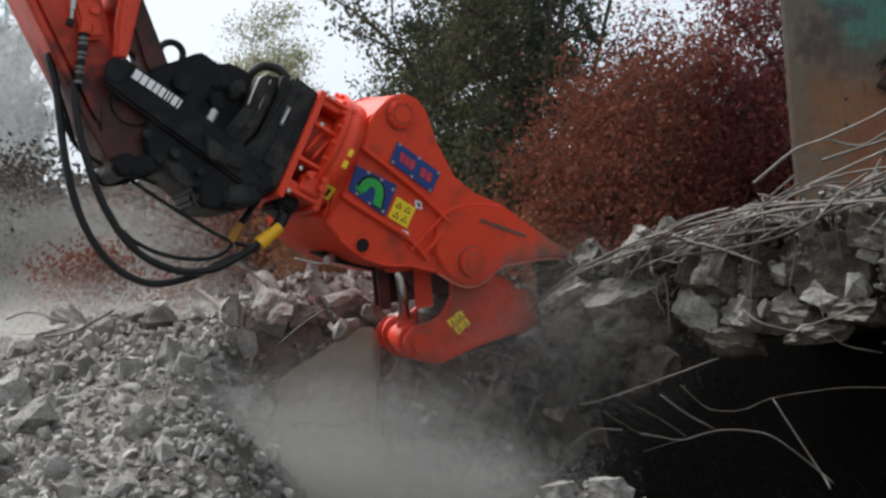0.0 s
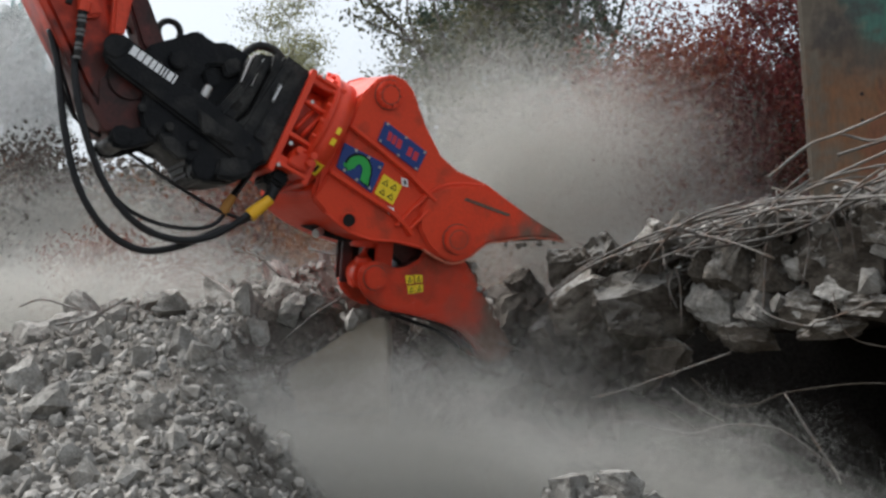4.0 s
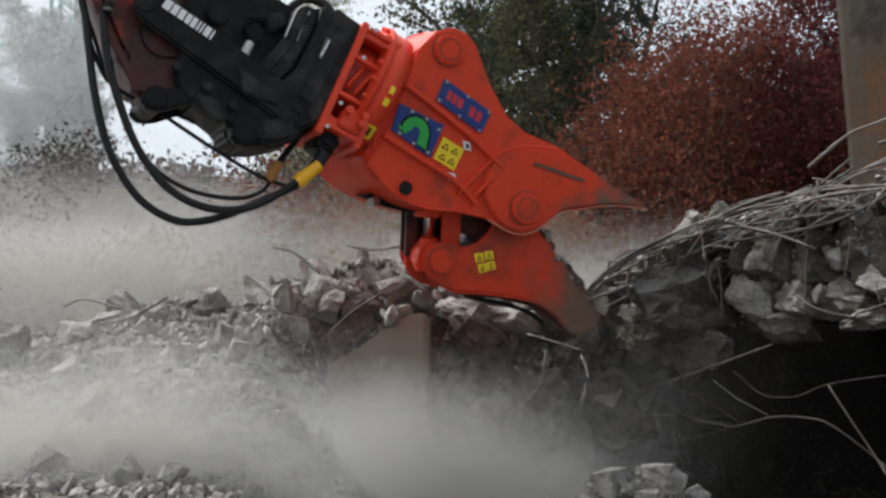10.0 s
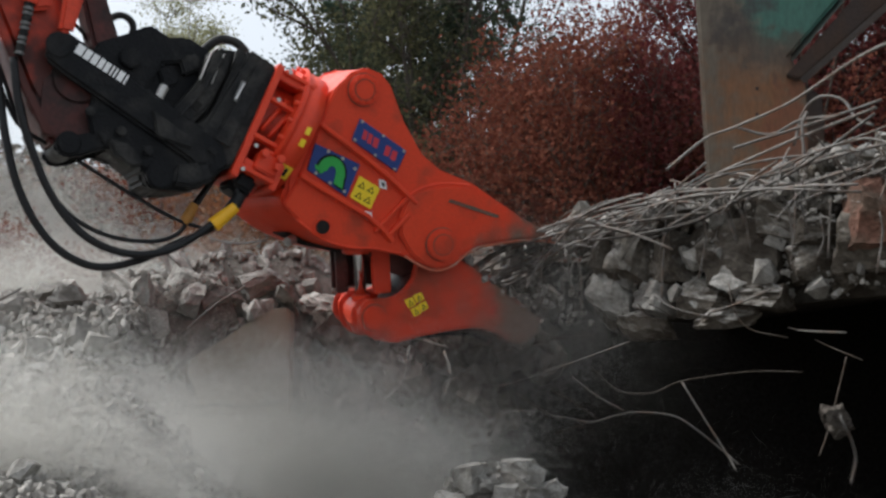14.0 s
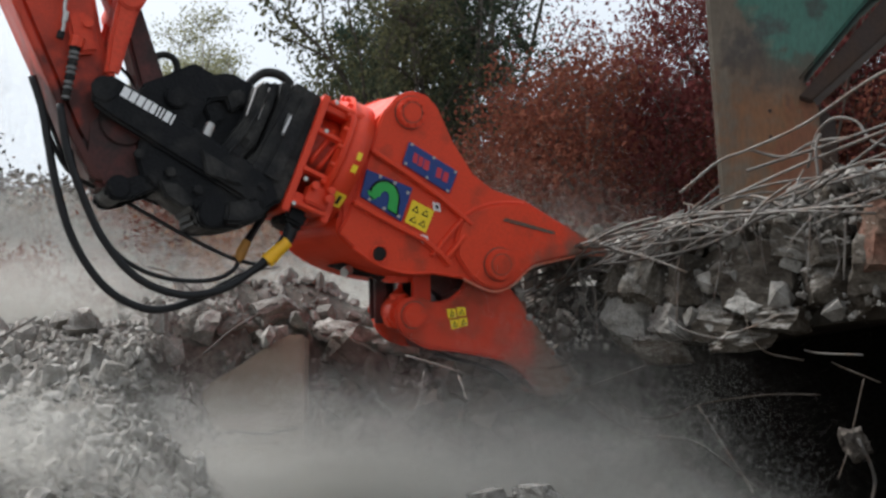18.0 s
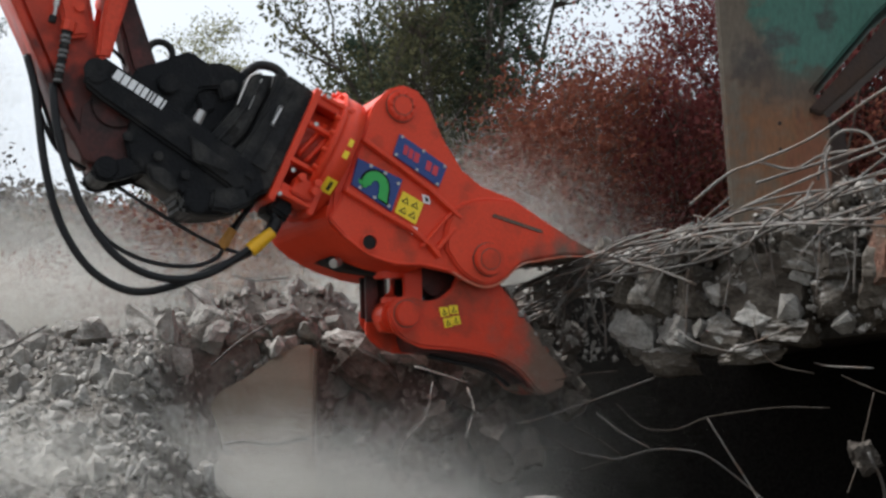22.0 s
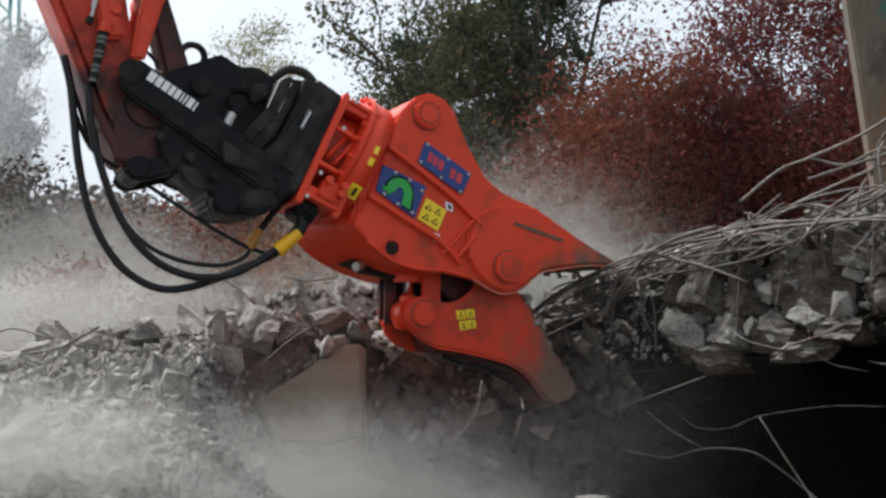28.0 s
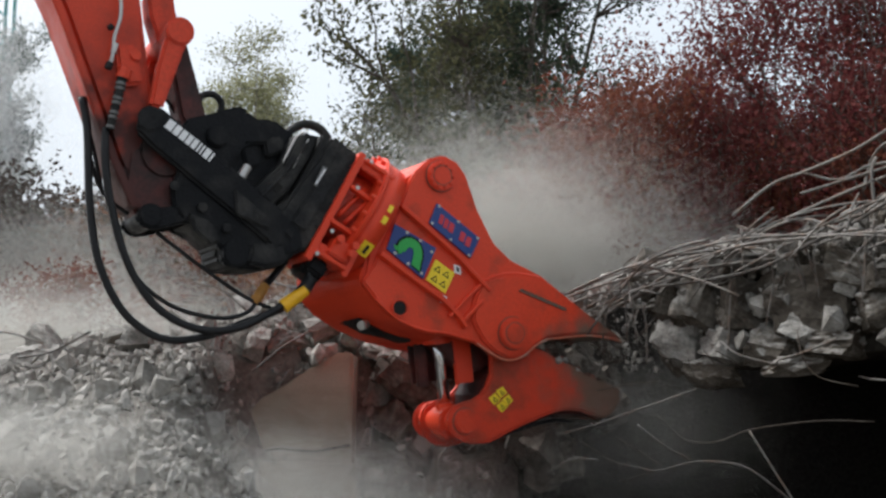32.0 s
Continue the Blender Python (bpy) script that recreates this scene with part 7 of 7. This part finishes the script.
# ---------------------------------------------------------------- what moves
MACHINE_ROWS = [  # seconds; the pivot's place; lean, heading and roll of the machine; jaw's angle; arm's angle
    (0.0, 0.235, 8.287, 2.384, -0.53, 29.01, 10.18, 11.83, 2.50),
    (0.5, 0.229, 8.269, 2.364, -0.82, 28.85, 10.30, 15.40, 2.94),
    (1.0, 0.229, 8.266, 2.357, -1.22, 28.68, 10.09, 16.08, 2.56),
    (1.5, 0.165, 8.247, 2.362, -1.43, 28.39, 10.66, 6.81, 1.56),
    (2.0, 0.041, 8.146, 2.381, -2.56, 27.93, 11.41, -5.29, 1.38),
    (2.5, 0.018, 8.161, 2.422, -2.76, 27.63, 11.68, -17.10, 1.88),
    (3.0, 0.016, 8.225, 2.456, -2.35, 27.70, 11.26, -23.56, 2.44),
    (3.5, 0.031, 8.457, 2.531, -1.20, 28.21, 11.07, -22.13, 3.00),
    (5.5, 0.052, 8.667, 2.351, -1.81, 28.11, 11.07, -10.64, 2.04),
    (6.0, 0.005, 8.669, 2.303, -2.86, 28.40, 11.04, -2.47, 1.80),
    (6.5, -0.023, 8.641, 2.277, -3.52, 27.94, 11.81, 1.53, 1.56),
    (7.0, -0.043, 8.618, 2.263, -4.02, 28.14, 12.18, 10.18, 1.32),
    (7.5, -0.045, 8.576, 2.269, -4.36, 27.73, 12.14, 14.68, 1.08),
    (8.0, -0.051, 8.551, 2.270, -5.01, 27.62, 11.89, 17.04, 0.84),
    (8.5, -0.162, 8.465, 2.298, -5.79, 27.13, 11.54, 10.44, 0.60),
    (9.0, -0.272, 8.169, 2.303, -7.60, 27.16, 11.76, 0.30, 0.36),
    (9.5, -0.049, 8.050, 2.447, -4.98, 26.41, 11.65, -7.28, 0.12),
    (10.0, 0.248, 7.800, 2.620, -1.32, 25.46, 12.52, -14.33, -0.12),
    (10.5, 0.484, 7.703, 2.549, 0.31, 24.77, 12.90, -21.80, -0.37),
    (11.0, 0.687, 7.837, 2.524, 2.36, 24.55, 13.42, -24.29, -0.61),
    (11.5, 0.678, 7.888, 2.500, 2.88, 24.17, 13.16, -22.16, -0.85),
    (12.0, 0.642, 7.939, 2.497, 2.53, 23.84, 12.08, -14.42, -1.09),
    (12.5, 0.608, 7.929, 2.423, 1.35, 23.47, 11.61, -5.96, -1.33),
    (13.0, 0.597, 7.912, 2.388, 0.89, 23.26, 11.72, -2.87, -1.57),
    (13.5, 0.583, 7.927, 2.374, 0.18, 22.83, 11.32, -0.11, -1.81),
    (14.0, 0.577, 7.908, 2.365, -0.05, 22.81, 11.37, 1.30, -2.05),
    (14.5, 0.576, 7.902, 2.351, -0.13, 22.30, 10.92, 2.32, -2.29),
    (16.5, 0.589, 7.826, 2.354, -0.12, 22.00, 11.25, -13.60, -3.25),
    (17.0, 0.605, 7.764, 2.461, 0.60, 21.41, 11.23, -22.15, -3.19),
    (17.5, 0.837, 7.771, 2.393, 2.62, 21.53, 8.97, -24.62, -3.31),
    (18.0, 0.835, 7.765, 2.367, 2.33, 21.17, 7.27, -20.85, -3.69),
    (18.5, 0.832, 7.748, 2.302, 1.47, 20.97, 1.41, -13.32, -3.88),
    (19.0, 0.833, 7.739, 2.284, 1.28, 21.20, -0.07, -5.15, -3.69),
    (19.5, 0.824, 7.735, 2.262, 0.43, 21.01, -1.42, -1.23, -2.81),
    (20.0, 0.812, 7.730, 2.255, -0.36, 20.88, -2.14, 2.12, -1.44),
    (20.5, 0.810, 7.714, 2.252, -0.61, 20.93, -2.29, 3.07, -0.31),
    (21.0, 0.817, 7.728, 2.272, -0.45, 20.85, -2.74, -1.35, 0.25),
    (21.5, 0.790, 7.767, 2.316, -0.49, 20.95, -1.73, -9.81, 0.06),
    (22.0, 0.682, 7.783, 2.427, -0.34, 20.59, -0.11, -16.63, -0.56),
    (22.5, 0.565, 7.848, 2.366, -1.43, 21.70, -0.51, -22.13, -0.75),
    (23.0, 0.679, 7.897, 2.326, -0.63, 22.12, -0.74, -19.21, -0.50),
    (23.5, 0.688, 7.885, 2.309, -0.66, 21.81, 2.70, -12.86, -0.31),
    (24.0, 0.693, 7.875, 2.309, -0.74, 21.94, 3.41, -4.86, -0.19),
    (24.5, 0.676, 7.850, 2.286, -1.21, 21.94, 2.17, 0.48, -0.12),
    (25.0, 0.662, 7.827, 2.258, -1.54, 22.25, 1.61, 5.09, -0.06),
    (25.5, 0.656, 7.831, 2.254, -1.69, 22.23, 1.35, 6.90, 0.00),
    (27.5, 0.266, 7.855, 2.330, -5.04, 22.35, 1.12, -17.06, -0.25),
    (28.0, 0.517, 7.926, 2.396, -1.73, 22.62, 2.57, -19.65, -0.75),
    (28.5, 0.506, 7.973, 2.263, -2.57, 22.87, 3.95, -19.46, -1.50),
    (29.0, 0.626, 8.037, 2.200, -1.29, 23.58, 3.50, -16.71, -2.06),
    (29.5, 0.632, 8.021, 2.212, -1.47, 24.10, 2.61, -11.78, -1.56),
    (30.0, 0.626, 8.006, 2.187, -1.82, 24.57, 1.80, -3.95, -0.69),
    (30.5, 0.627, 7.963, 2.075, -2.99, 24.59, 2.03, 4.04, -0.25),
    (31.0, 0.603, 7.945, 2.016, -3.97, 24.84, -0.05, 13.49, 0.12),
    (31.5, 0.599, 7.938, 2.006, -4.46, 24.77, -0.57, 15.14, 0.62),
    (32.0, 0.588, 7.949, 2.017, -4.61, 24.85, -0.25, 15.93, 1.00),
]


def machine_pose(x, y, z, lean, heading):
    return pose(x, y, z, 0, 0, heading) @ Matrix.Rotation(-radians(lean), 4, "Y")


def about(p, m):
    return Matrix.Translation(p) @ m @ Matrix.Translation(-p)


def motions():
    rc, rk, ra, rj, rb, rr = [], [], [], [], [], []
    for t, x, y, z, lean, heading, roll, gape, swing in MACHINE_ROWS:
        m = machine_pose(x, y, z, lean, heading)
        rk.append((t, m))
        rc.append((t, m @ about(HUB, Matrix.Rotation(radians(roll), 4, AXIS))))
        ra.append((t, m @ about(ARM_PIN, Matrix.Rotation(-radians(swing), 4, "Y"))))
        turn = Matrix.Rotation(-radians(gape), 4, "Y")
        rj.append((t, turn))
        end = turn @ JAW_PIN
        d = TOP_PIN - end
        q = Matrix.Rotation(math.atan2(d.x, d.z), 4, "Y")
        rb.append((t, Matrix.Translation(TOP_PIN) @ q))
        rr.append((t, Matrix.Translation(end) @ q))
    for ob, rows in ((coupler, rk), (crusher, rc), (arm, ra), (jaw, rj), (barrel, rb), (ram, rr)):
        walk(ob, rows)
    # the pillar is dragged away
    base = Vector((2.64, 9.00, 2.98))
    walk(pillar, [(t, Matrix.Translation(base + Vector((dx, 0, 0))) @ pose(0, 0, 0, 0, tilt, -16.3)) for t, dx, tilt in (
        (0.0, 0.02, 0), (23.4, 0.02, 0), (24.0, 0.19, -1.0), (24.5, 0.35, -2.0), (25.0, 0.48, -2.5), (25.5, 0.51, -2.5), (27.5, 0.63, -3.0), (28.0, 0.75, -3.5), (28.5, 0.86, -3.5), (29.0, 1.0, -4.0), (30.0, 1.3, -4.5), (32.0, 1.6, -5.0))])
    # lumps break off and drop into the pit
    for ob, p, t0, i in lumps:
        r = [Euler((0.7 * i, 1.1 * i, 0.4 * i)).to_matrix().to_4x4() @ pose(0, 0, 0, 0, a, 0) for a in (0, 20, 45, 60)]
        drop = Vector((p.x - 0.1, p.y + 0.35, -0.6 + 0.05 * i))
        walk(ob, [(0.0, Matrix.Translation(p) @ r[0]), (t0, Matrix.Translation(p) @ r[0]), (t0 + 0.3, Matrix.Translation(p.lerp(drop, 0.4)) @ r[1]), (t0 + 0.6, Matrix.Translation(drop) @ r[2]), (32.0, Matrix.Translation(drop) @ r[2])])
    for i, (ob, p, t0) in enumerate(chips):
        spin = pose(0, 0, 0, 40 * i, 0, 25 * i)
        fall = [(t0 + 0.01 + q, Matrix.Translation(p + Vector((0.12 * q, -0.1 * q, -4.9 * q * q))) @ spin @ pose(0, 0, 0, 160 * q, 90 * q, 0)) for q in (0.1, 0.2, 0.3, 0.4, 0.5, 0.6, 0.7)]
        walk(ob, [(0.0, Matrix.Translation(p) @ spin)] + ([(t0, Matrix.Translation(p) @ spin)] if t0 > 0 else []) + fall + [(32.0, fall[-1][1])])
    for ob, rows in dust_clouds:
        rows = [(t, Matrix.Translation(p)) for t, p in rows]
        walk(ob, rows if rows[-1][0] >= 32 else rows + [(32.0, rows[-1][1])])


motions()
